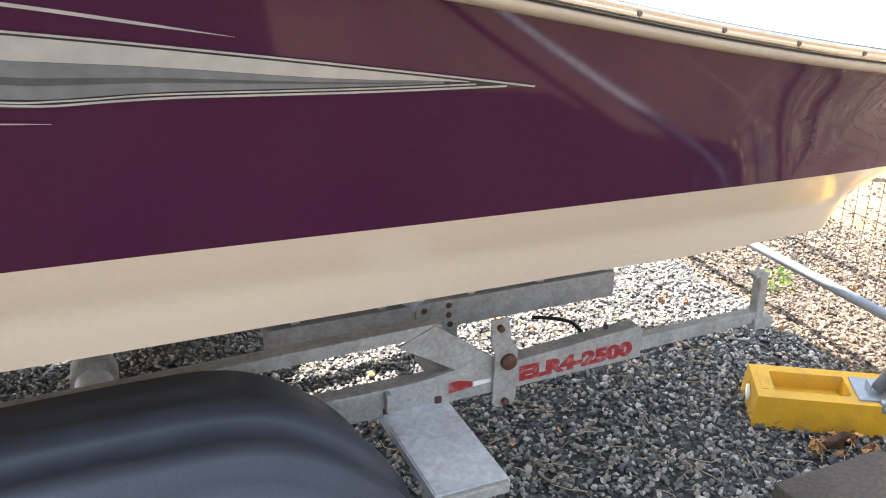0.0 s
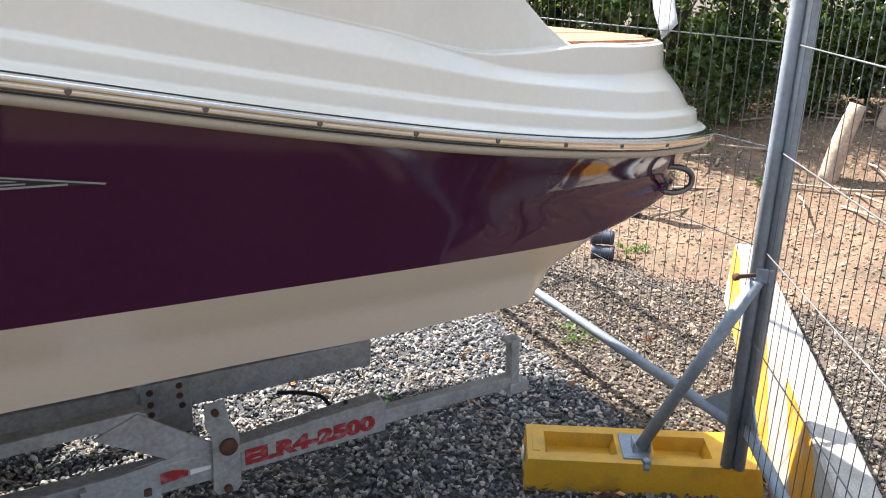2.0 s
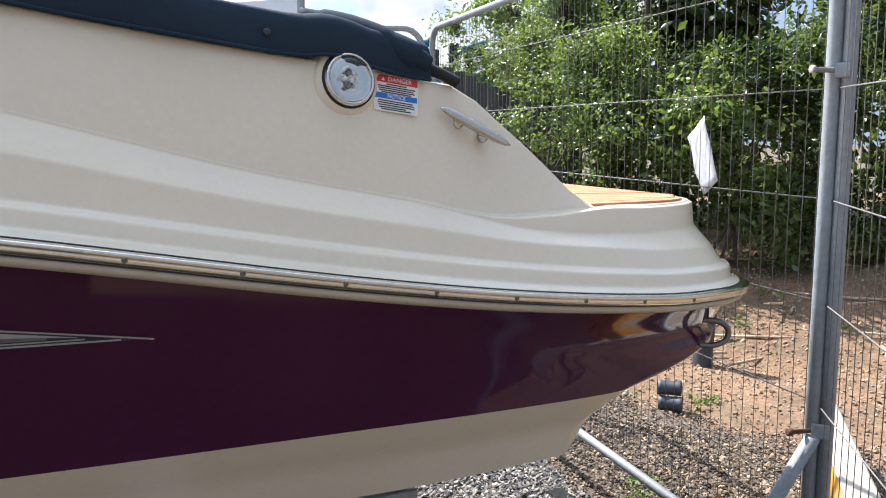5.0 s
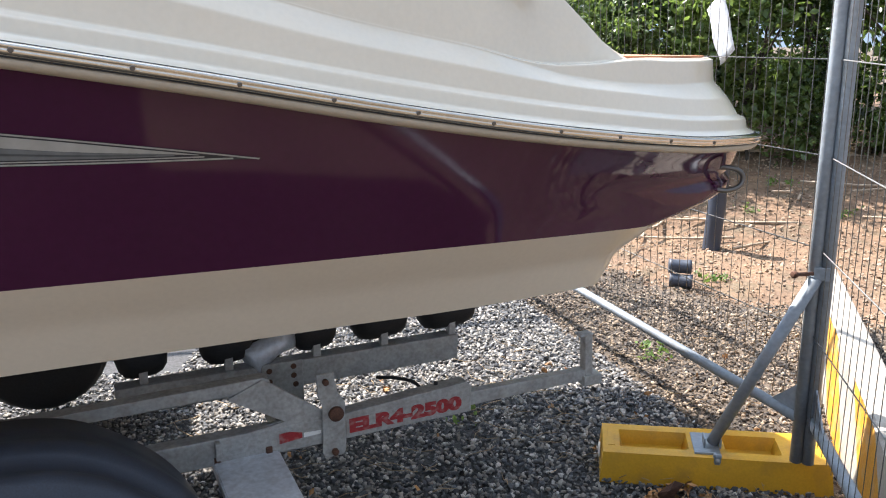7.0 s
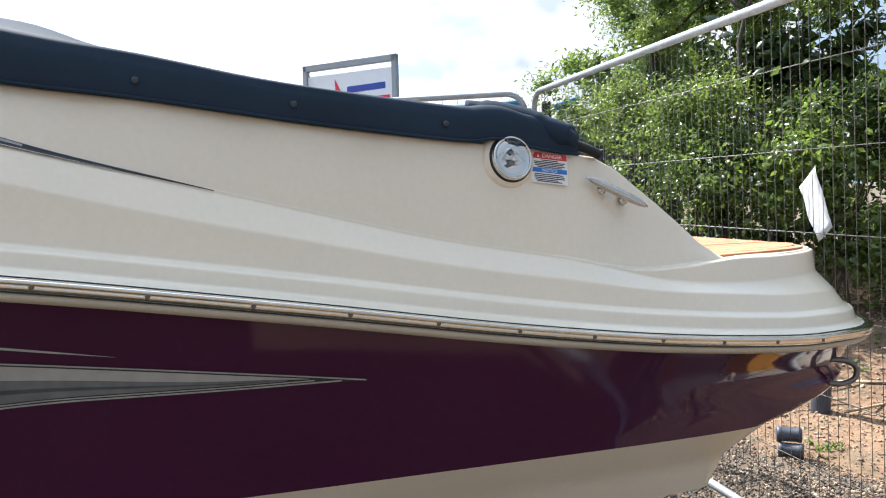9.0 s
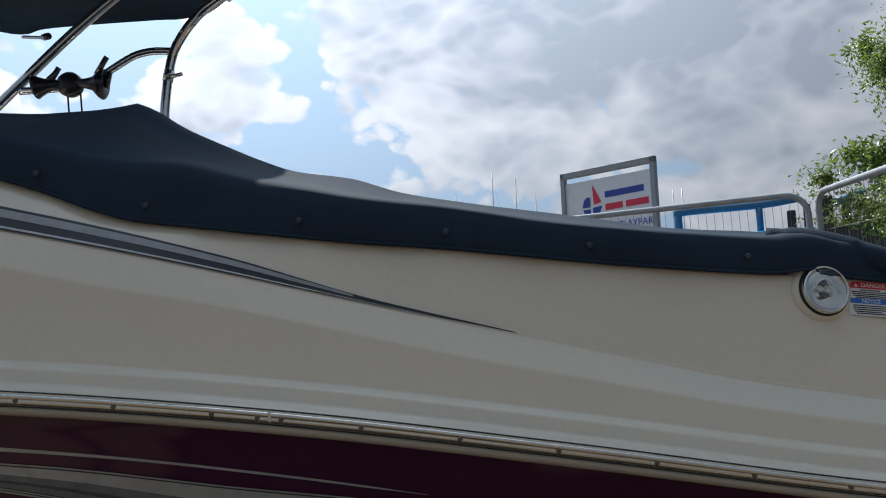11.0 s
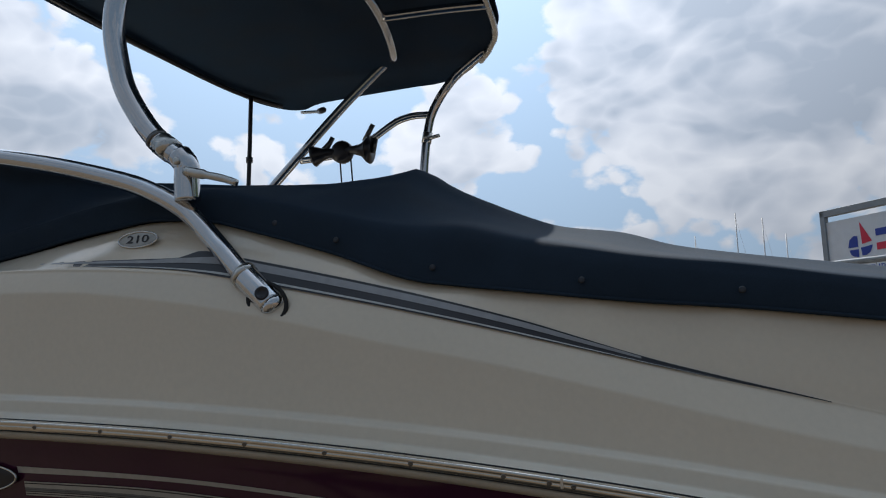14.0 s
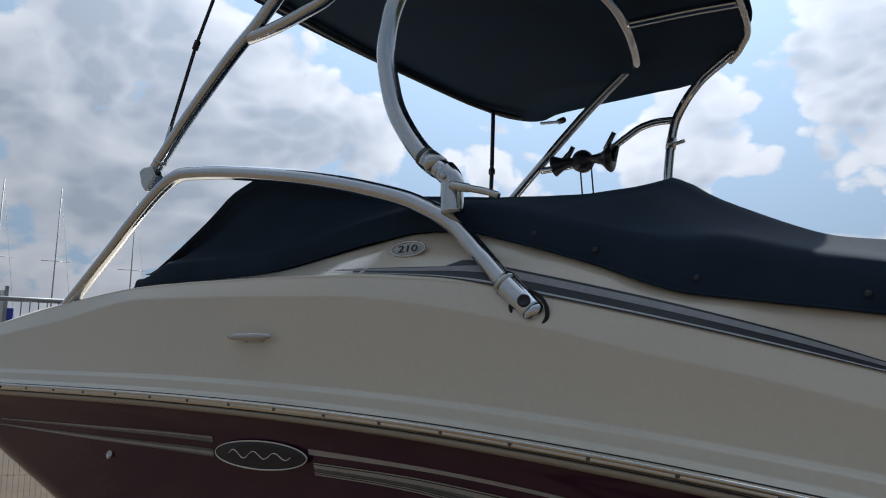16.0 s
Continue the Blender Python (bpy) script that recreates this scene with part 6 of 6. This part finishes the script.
def scatter_stones(name, spots, sizes, mat, seed, label):
    """Many small rounded stones in one mesh."""
    rng = np.random.default_rng(seed)
    t = (1 + 5 ** 0.5) / 2
    ico = np.array([(-1, t, 0), (1, t, 0), (-1, -t, 0), (1, -t, 0), (0, -1, t), (0, 1, t), (0, -1, -t), (0, 1, -t), (t, 0, -1), (t, 0, 1), (-t, 0, -1), (-t, 0, 1)], float)
    ico /= np.linalg.norm(ico[0])
    tri_ = np.array([(0, 11, 5), (0, 5, 1), (0, 1, 7), (0, 7, 10), (0, 10, 11), (1, 5, 9), (5, 11, 4), (11, 10, 2), (10, 7, 6), (7, 1, 8), (3, 9, 4), (3, 4, 2), (3, 2, 6), (3, 6, 8), (3, 8, 9), (4, 9, 5), (2, 4, 11), (6, 2, 10), (8, 6, 7), (9, 8, 1)])
    n_ = len(spots)
    ang = rng.uniform(0, 2 * np.pi, n_)
    tilt = rng.normal(0, 0.35, (n_, 2))
    sc = np.stack([sizes * rng.uniform(0.8, 1.35, n_), sizes * rng.uniform(0.7, 1.1, n_), sizes * rng.uniform(0.5, 0.85, n_)], 1)
    v_ = ico[None] * sc[:, None, :] * rng.uniform(0.74, 1.2, (n_, 12, 1))
    ca, sa = np.cos(ang)[:, None], np.sin(ang)[:, None]
    x_, y_ = v_[..., 0] * ca - v_[..., 1] * sa, v_[..., 0] * sa + v_[..., 1] * ca
    z_ = v_[..., 2] + tilt[:, :1] * x_ + tilt[:, 1:] * y_
    pts = np.stack([x_ + spots[:, :1], y_ + spots[:, 1:2], z_ + spots[:, 2:3]], -1).reshape(-1, 3)
    tris = (tri_[None] + 12 * np.arange(n_)[:, None, None]).reshape(-1, 3)
    me = bpy.data.meshes.new(name)
    me.vertices.add(len(pts))
    me.vertices.foreach_set("co", pts.ravel())
    me.loops.add(len(tris) * 3)
    me.loops.foreach_set("vertex_index", tris.ravel().astype(np.int32))
    me.polygons.add(len(tris))
    me.polygons.foreach_set("loop_start", np.arange(0, len(tris) * 3, 3, dtype=np.int32))
    me.materials.append(mat)
    me.polygons.foreach_set("use_smooth", np.zeros(len(tris), dtype=bool))
    me.update(calc_edges=True)
    me.validate()
    ob = new(name, me)
    return tagged(ob, label, "gravel", kind="stuff")


rng = np.random.default_rng(11)
spots, sizes, spots2, sizes2 = [], [], [], []
for x, y, r in zip(rng.uniform(-2.0, 3.0, 120000), rng.uniform(1.3, 6.2, 120000), rng.uniform(0, 1, 120000)):
    b = bank(x, y) if x > 0.8 else -1
    if b > 0.1 and r > 0.05 or b > -0.3 and r > 0.6:
        continue
    if x < -0.8 and y > 3.4 or y > 4.4 and r > 0.6:
        continue
    s_ = 0.0060 + 0.0070 * ((r * 7.31) % 1) ** 1.6
    far_side = beyond_fence(x, y)
    (spots2 if far_side else spots).append((x, y, ground_z(x, y) + 0.002 + 0.010 * ((r * 13.7) % 1)))
    (sizes2 if far_side else sizes).append(s_ * (0.85 if far_side else 1.0))
scatter_stones("gravel", np.array(spots), np.array(sizes), PALLET_STONE, 3, "loose grey and buff gravel stones on the yard")
scatter_stones("brown_gravel", np.array(spots2), np.array(sizes2), BROWN_STONE, 4, "brown earthy gravel beyond the mesh fence")
spots, sizes = [], []
for x, y, r in zip(rng.uniform(0.8, 6.0, 18000), rng.uniform(2.6, 8.0, 18000), rng.uniform(0, 1, 18000)):
    if bank(x, y) < 0.0:
        continue
    spots.append((x, y, ground_z(x, y) + 0.004 + 0.03 * noise2(x, y, 5.0) + 0.05 * noise2(x, y, 1.7)))
    sizes.append(0.005 + 0.013 * r ** 4)
scatter_stones("soil_stones", np.array(spots), np.array(sizes), SOIL_STONE, 5, "scattered stones and clods on the soil bank")


def scatter_twigs(name, n_, area, mat, length, thick, seed, label):
    rng = random.Random(seed)
    verts, faces = [], []
    for _ in range(n_):
        x, y = rng.uniform(area[0], area[1]), rng.uniform(area[2], area[3])
        a, l = rng.uniform(0, 6.28), rng.uniform(*length)
        z = ground_z(x, y) + 0.022
        pts = [Vector((x + math.cos(a) * l * t + 0.15 * l * math.sin(3 * t + a) * math.sin(a), y + math.sin(a) * l * t, z + 0.01 * math.sin(4 * t + a) + 0.02 * t * rng.random())) for t in (0, 0.33, 0.66, 1)]
        v, f = tube_data(pts, [thick, thick, thick * 0.8, thick * 0.5], 5)
        o = len(verts)
        verts += v
        faces += [tuple(o + i for i in q) for q in f]
    ob = mesh_ob(name, verts, faces, mat)
    return tagged(ob, label, "twigs", kind="stuff")


scatter_twigs("dry_straws", 240, (-0.6, 2.0, 2.0, 3.6), DRY, (0.05, 0.16), 0.0016, 8, "dry straws and pine needles on the gravel")
scatter_twigs("fallen_branches", 40, (1.8, 5.5, 5.2, 7.6), PALE_WOOD, (0.3, 0.9), 0.011, 9, "fallen dead branches on the soil bank")


def leaf_cloud(name, centres, count, size, mat, seed, parent=None, label="", flat=1.0, wide=0.30):
    """Many small folded leaves about the given clump centres (x, y, z, radius)."""
    rng = np.random.default_rng(seed)
    c_ = np.array(centres, float)
    w_ = c_[:, 3] ** 2
    pick = rng.choice(len(c_), count, p=w_ / w_.sum())
    d = rng.normal(size=(count, 3))
    d /= np.linalg.norm(d, axis=1)[:, None]
    rad = c_[pick, 3] * np.minimum(np.abs(rng.normal(0.0, 0.68, count)) + 0.12, 1.5)
    pos = c_[pick, :3] + d * rad[:, None] * np.array([1, 1, flat])
    nrm = d * 0.5 + rng.normal(size=(count, 3)) * 0.7 + np.array([0, 0, 0.5])
    nrm /= np.linalg.norm(nrm, axis=1)[:, None]
    ax = np.cross(nrm, rng.normal(size=(count, 3)))
    ax /= np.linalg.norm(ax, axis=1)[:, None]
    bx = np.cross(nrm, ax)
    s_ = (size * rng.uniform(0.6, 1.3, count))[:, None]
    p = np.stack([pos - ax * s_ * 0.5, pos + bx * s_ * wide - nrm * s_ * 0.08, pos + ax * s_ * 0.55 - nrm * s_ * 0.1, pos - bx * s_ * wide - nrm * s_ * 0.08, pos + nrm * s_ * 0.06], 1).reshape(-1, 3)
    base = 5 * np.arange(count)[:, None, None]
    tris = (np.array([(0, 1, 4), (1, 2, 4), (2, 3, 4), (3, 0, 4)])[None] + base).reshape(-1, 3)
    me = bpy.data.meshes.new(name)
    me.vertices.add(len(p))
    me.vertices.foreach_set("co", p.ravel())
    me.loops.add(len(tris) * 3)
    me.loops.foreach_set("vertex_index", tris.ravel().astype(np.int32))
    me.polygons.add(len(tris))
    me.polygons.foreach_set("loop_start", np.arange(0, len(tris) * 3, 3, dtype=np.int32))
    me.materials.append(mat)
    me.update(calc_edges=True)
    me.validate()
    ob = new(name, me)
    if parent is not None:
        ob.parent = parent
    if label:
        tagged(ob, label)
    return ob


def tree(x, y, height, spread, leaves, seed, label, mat=LEAF, low=0.25, size=0.085):
    rng = random.Random(seed)
    e = new("tree")
    e.location = (x, y, ground_z(x, y) - 0.05)
    tagged(e, label, "tree", "trees on the bank")
    trunk = [(0, 0, 0), (0.15 * rng.uniform(-1, 1), 0.05, height * 0.25), (0.4 * rng.uniform(-1, 1), 0.1 * rng.uniform(-1, 1), height * 0.5), (0.5 * rng.uniform(-1, 1), 0.1, height * 0.85)]
    line = spline(trunk, 5)
    r0 = 0.026 + 0.005 * height
    v, f = tube_data(line, [r0 * (1 - 0.8 * i / (len(line) - 1)) for i in range(len(line))], 9)
    tk = mesh_ob("trunk", v, f, BARK, e, "brown tapered trunk")
    clumps = []
    for k in range(13):
        t = rng.uniform(low, 0.95)
        p0 = line[int(t * (len(line) - 1))]
        a = k * 2.4 + rng.uniform(-0.5, 0.5)
        l = spread * (1.1 - 0.55 * abs(t - 0.45)) * rng.uniform(0.6, 1.05)
        p2 = p0 + Vector((math.cos(a) * l, math.sin(a) * l, rng.uniform(0.1, 0.75)))
        p1 = p0.lerp(p2, 0.5) + Vector((0, 0, 0.12))
        lv, lf = tube_data(spline([p0, p1, p2], 4), [0.028 - 0.0028 * i for i in range(9)], 6)
        mesh_ob("limb", lv, lf, BARK, tk)
        for q in (0.55, 0.8, 1.0):
            c0 = p0.lerp(p2, q)
            clumps.append((c0.x + rng.uniform(-0.2, 0.2), c0.y + rng.uniform(-0.2, 0.2), c0.z + rng.uniform(-0.1, 0.35), rng.uniform(0.16, 0.40)))
    leaf_cloud("crown", clumps, leaves, size * 1.25, mat, seed, e, "ragged crown of small green leaves", 0.8, 0.2)
    return e


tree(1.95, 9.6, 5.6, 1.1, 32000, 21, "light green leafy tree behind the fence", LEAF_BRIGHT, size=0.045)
tree(3.0, 8.4, 5.2, 1.5, 46000, 22, "leafy green tree on the soil bank", size=0.046)
tree(4.5, 7.9, 6.2, 1.7, 38000, 23, "tall dark green tree on the soil bank", LEAF_DARK, size=0.058)
tree(6.2, 7.6, 6.0, 1.8, 18000, 24, "leafy green tree on the soil bank")
tree(3.9, 10.8, 6.5, 1.9, 14000, 25, "tall dark green tree on the soil bank", LEAF_DARK)
tree(7.8, 7.2, 5.5, 1.7, 7000, 26, "dark green tree on the soil bank", LEAF_DARK)
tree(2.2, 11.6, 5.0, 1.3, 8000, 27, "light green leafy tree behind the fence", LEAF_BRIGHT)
rngb = random.Random(31)
for k in range(9):
    x = 1.6 + 0.75 * k
    y = 7.25 - 0.10 * k + rngb.uniform(-0.2, 0.2)
    sh = new("shrub")
    sh.location = (x, y, ground_z(x, y))
    tagged(sh, "dense dark ivy-green undergrowth", "shrub", "undergrowth on the bank")
    cl = [(rngb.uniform(-0.5, 0.5), rngb.uniform(-0.3, 0.3), rngb.uniform(0.1, 1.7), rngb.uniform(0.16, 0.34)) for _ in range(18)]
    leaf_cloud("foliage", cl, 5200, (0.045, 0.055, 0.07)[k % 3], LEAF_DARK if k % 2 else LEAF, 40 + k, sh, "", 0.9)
    for j in range(4):
        tube("stem", [(rngb.uniform(-0.2, 0.2), 0, -0.05), (rngb.uniform(-0.3, 0.3), 0.05, 0.6), (rngb.uniform(-0.5, 0.5), 0, 1.3)], [0.014] * 9 + [0.01] * 8, BARK, sh, per=8, sides=6)
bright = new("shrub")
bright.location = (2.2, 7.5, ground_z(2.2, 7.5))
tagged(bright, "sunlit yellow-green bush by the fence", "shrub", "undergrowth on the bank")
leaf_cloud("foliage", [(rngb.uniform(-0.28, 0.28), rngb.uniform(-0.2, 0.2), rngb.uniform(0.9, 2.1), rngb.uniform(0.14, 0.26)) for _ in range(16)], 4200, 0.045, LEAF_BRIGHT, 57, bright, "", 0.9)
for j in range(4):
    tube("stem", [(rngb.uniform(-0.1, 0.1), 0, -0.05), (rngb.uniform(-0.2, 0.2), 0.0, 0.8), (rngb.uniform(-0.3, 0.3), 0, 1.8)], [0.014] * 9 + [0.009] * 8, BARK, bright, per=8, sides=6)
# the wood's shaded depth behind, put into the dark colour of added clumps
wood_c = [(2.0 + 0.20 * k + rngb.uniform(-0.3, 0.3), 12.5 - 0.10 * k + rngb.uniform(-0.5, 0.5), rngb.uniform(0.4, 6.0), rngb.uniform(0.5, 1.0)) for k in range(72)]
tagged(leaf_cloud("far_wood", wood_c, 26000, 0.24, LEAF_DARK, 77), "dark woodland backing behind the trees", "woods", kind="stuff")
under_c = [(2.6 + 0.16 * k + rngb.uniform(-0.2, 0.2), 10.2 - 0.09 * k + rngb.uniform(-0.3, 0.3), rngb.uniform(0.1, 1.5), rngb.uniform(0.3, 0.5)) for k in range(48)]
tagged(leaf_cloud("understory", under_c, 15000, 0.13, LEAF_DARK, 79), "dark tangled undergrowth backing below the trees", "undergrowth", kind="stuff")
far_tree_c = [(-25.5 + rngb.uniform(-2, 2), 64 + rngb.uniform(-1, 1), 5.0 + rngb.uniform(-3, 3.2), 1.1) for _ in range(16)]
ft = leaf_cloud("distant_tree", far_tree_c, 2500, 0.5, LEAF, 78)
tagged(ft, "distant green tree top beyond the yard", "tree", kind="stuff")

# weeds
for k, (x, y, n_) in enumerate(((2.2, 4.55, 90), (1.55, 3.45, 70), (0.62, 2.85, 30), (2.9, 5.9, 70), (3.3, 6.3, 60), (3.6, 5.7, 60), (0.5, 4.3, 30))):
    w = new("weed")
    w.location = (x, y, ground_z(x, y))
    tagged(w, "small green weed in the gravel", "weed", "weeds")
    leaf_cloud("weed_leaves", [(rngb.uniform(-0.1, 0.1), rngb.uniform(-0.1, 0.1), 0.03, 0.045) for _ in range(6)], n_, 0.03, WEED, 60 + k, w)
dl = [(rngb.uniform(-0.3, 2.0), rngb.uniform(2.1, 3.4), 0.0, 0.01) for _ in range(60)]
dl = [(x, y, ground_z(x, y) + 0.028, 0.012) for x, y, _, _ in dl] + [(1.30 + rngb.uniform(-0.12, 0.12), 2.22 + rngb.uniform(-0.06, 0.06), 0.06, 0.02) for _ in range(12)]
tagged(leaf_cloud("fallen_leaves", dl, 130, 0.032, DEAD_LEAF, 91), "fallen brown leaves on the gravel", "leaves", kind="stuff")

# timber offcut and clod near the block
timber = part("timber_sleeper", box((-0.2, -0.12, 0.0), (0.22, 0.1, 0.10), 0.008), WOOD, None)
timber.matrix_world = Matrix.Translation((1.20, 1.935, 0.018)) @ pose(0, 0, 0, 0, 0, 24)
tagged(timber, "weathered grey timber sleeper end on the gravel", "timber")
clod = scatter_stones("earth_clod", np.array([(1.285, 2.235, 0.055)]), np.array([0.045]), RUST, 6, "brown lump of earth beside the block")
clod["kind"] = ""
tagged(clod, category="clod")

# pipe, drums and stump beyond the fence
pipe = new("black_pipe")
pipe.location = (2.46, 5.33, ground_z(2.46, 5.33))
tagged(pipe, "upright black plastic pipe in the gravel", "pipe")
tube("pipe_body", [(0, 0, -0.05), (0.015, 0.0, 0.35), (0.02, 0, 0.62)], 0.062, MUD_PLASTIC, pipe, sides=20)
for k, (x, y, z, rz) in enumerate(((1.985, 4.47, 0.044, 20), (1.985, 4.51, 0.126, 12))):
    dr = new("black_drum")
    dr.matrix_world = Matrix.Translation((x, y, ground_z(x, y) + z)) @ pose(0, 0, 0, 0, 90, 0) @ pose(0, 0, 0, rz, 0, 0)
    tagged(dr, "short black plastic pipe section lying on the gravel", "pipe section", "pipe sections")
    vv, ff = lathe([(0.038, -0.068), (0.044, -0.068), (0.045, -0.05), (0.042, -0.04), (0.042, 0.04), (0.045, 0.05), (0.044, 0.068), (0.035, 0.068), (0.033, 0.05)], 22)
    mesh_ob("drum_body", vv, ff, MUD_PLASTIC, dr)
    vv, ff = lathe([(0.031, 0.052), (0.016, 0.054), (0.003, 0.054)], 18)
    mesh_ob("drum_end", vv, ff, GALV_DIRTY, dr)
for k, (x, y, h, r) in enumerate(((4.1, 5.65, 0.62, 0.075), (5.0, 6.4, 0.5, 0.06))):
    st = new("timber_post")
    st.location = (x, y, ground_z(x, y) - 0.05)
    tagged(st, "pale leaning split timber post in the soil", "post", "timber posts")
    v, f = tube_data(spline([(0, 0, 0), (0.05, 0, h * 0.5), (0.13, 0.0, h)], 4), [r, r, r * 0.98, r * 0.96, r * 0.95, r * 0.93, r * 0.9, r * 0.86, r * 0.8], 9)
    mesh_ob("post_wood", v, f, PALE_WOOD, st)

# torn sheet caught on the mesh
sheet_m = basis((1.716, 2.252), D1)
rows = []
for j in range(9):
    t = j / 8
    row = []
    for i in range(5):
        q = i / 4 - 0.5
        x = 0.60 - 0.085 * t + q * (0.085 - 0.012 * t) + 0.003 * math.sin(7 * t + i)
        z = 1.655 - 0.205 * t + q * (-0.075 + 0.02 * t) + 0.003 * math.sin(5 * i + 7 * t)
        row.append(sheet_m @ Vector((x, -0.03 + 0.002 * math.sin(11 * t + 2 * i), z)))
    rows.append(row)
v, f = loft(rows, mirror=False)
sheet = mesh_ob("torn_sheet", v, f, PAPER)
sheet.modifiers.new("thick", "SOLIDIFY").thickness = 0.001
tagged(sheet, "torn white plastic sheet caught on the fence mesh", "sheet")

# white cabinet and rail of a raised walkway across the yard
walk_dir = Vector((-math.sin(radians(85.6)), math.cos(radians(85.6)), 0))
side_dir = Vector((walk_dir.y, -walk_dir.x, 0))
wm_ = Matrix((side_dir, walk_dir, Vector((0, 0, 1)))).transposed().to_4x4()
wm_.translation = Vector((0.35, -0.3, 0)) + walk_dir * 14.0
jetty = new("raised_walkway")
jetty.matrix_world = wm_
tagged(jetty, "raised walkway with white posts and a grey handrail", "walkway")
part("walkway_deck", box((-1.6, -0.4, 1.78), (0.45, 0.8, 1.88), 0.01), MAST, jetty)
for x in (-1.5, -0.9, 0.35):
    part("support_leg", box((x - 0.05, -0.3, -0.3), (x + 0.05, -0.2, 1.79), 0.01), MAST, jetty)
for x in (-1.5, -1.2, -0.9, -0.4, -0.28, -0.16, -0.04, 0.12, 0.4):
    part("rail_post", box((x - 0.008, -0.34, 1.88), (x + 0.008, -0.32, 2.72), 0.003), SIGN_GREY, jetty)
tube("handrail", [(-1.6, -0.33, 2.76), (0.45, -0.33, 2.76)], 0.04, SIGN_GREY, jetty, sides=8)
cab = new("service_cabinet")
cab.matrix_world = wm_
tagged(cab, "white framed cabinet with a small blue box on the walkway", "cabinet")
part("cabinet_body", box((-0.84, 0.02, 1.88), (-0.64, 0.38, 2.90), 0.02), SIGN_WHITE, cab)
for x in (-0.86, -0.63):
    part("cabinet_post", box((x - 0.03, -0.02, 1.88), (x + 0.03, 0.04, 2.99), 0.008), SIGN_GREY, cab)
part("cabinet_top", box((-0.86, -0.01, 2.84), (-0.63, 0.03, 2.92), 0.008), SIGN_WHITE, cab)
part("blue_box", box((-0.600, -0.02, 2.44), (-0.51, 0.08, 2.64), 0.015), SIGN_BLUE, cab, "small blue box")
part("box_bracket", box((-0.601, 0.02, 1.88), (-0.52, 0.06, 2.445), 0.006), SIGN_GREY, cab)
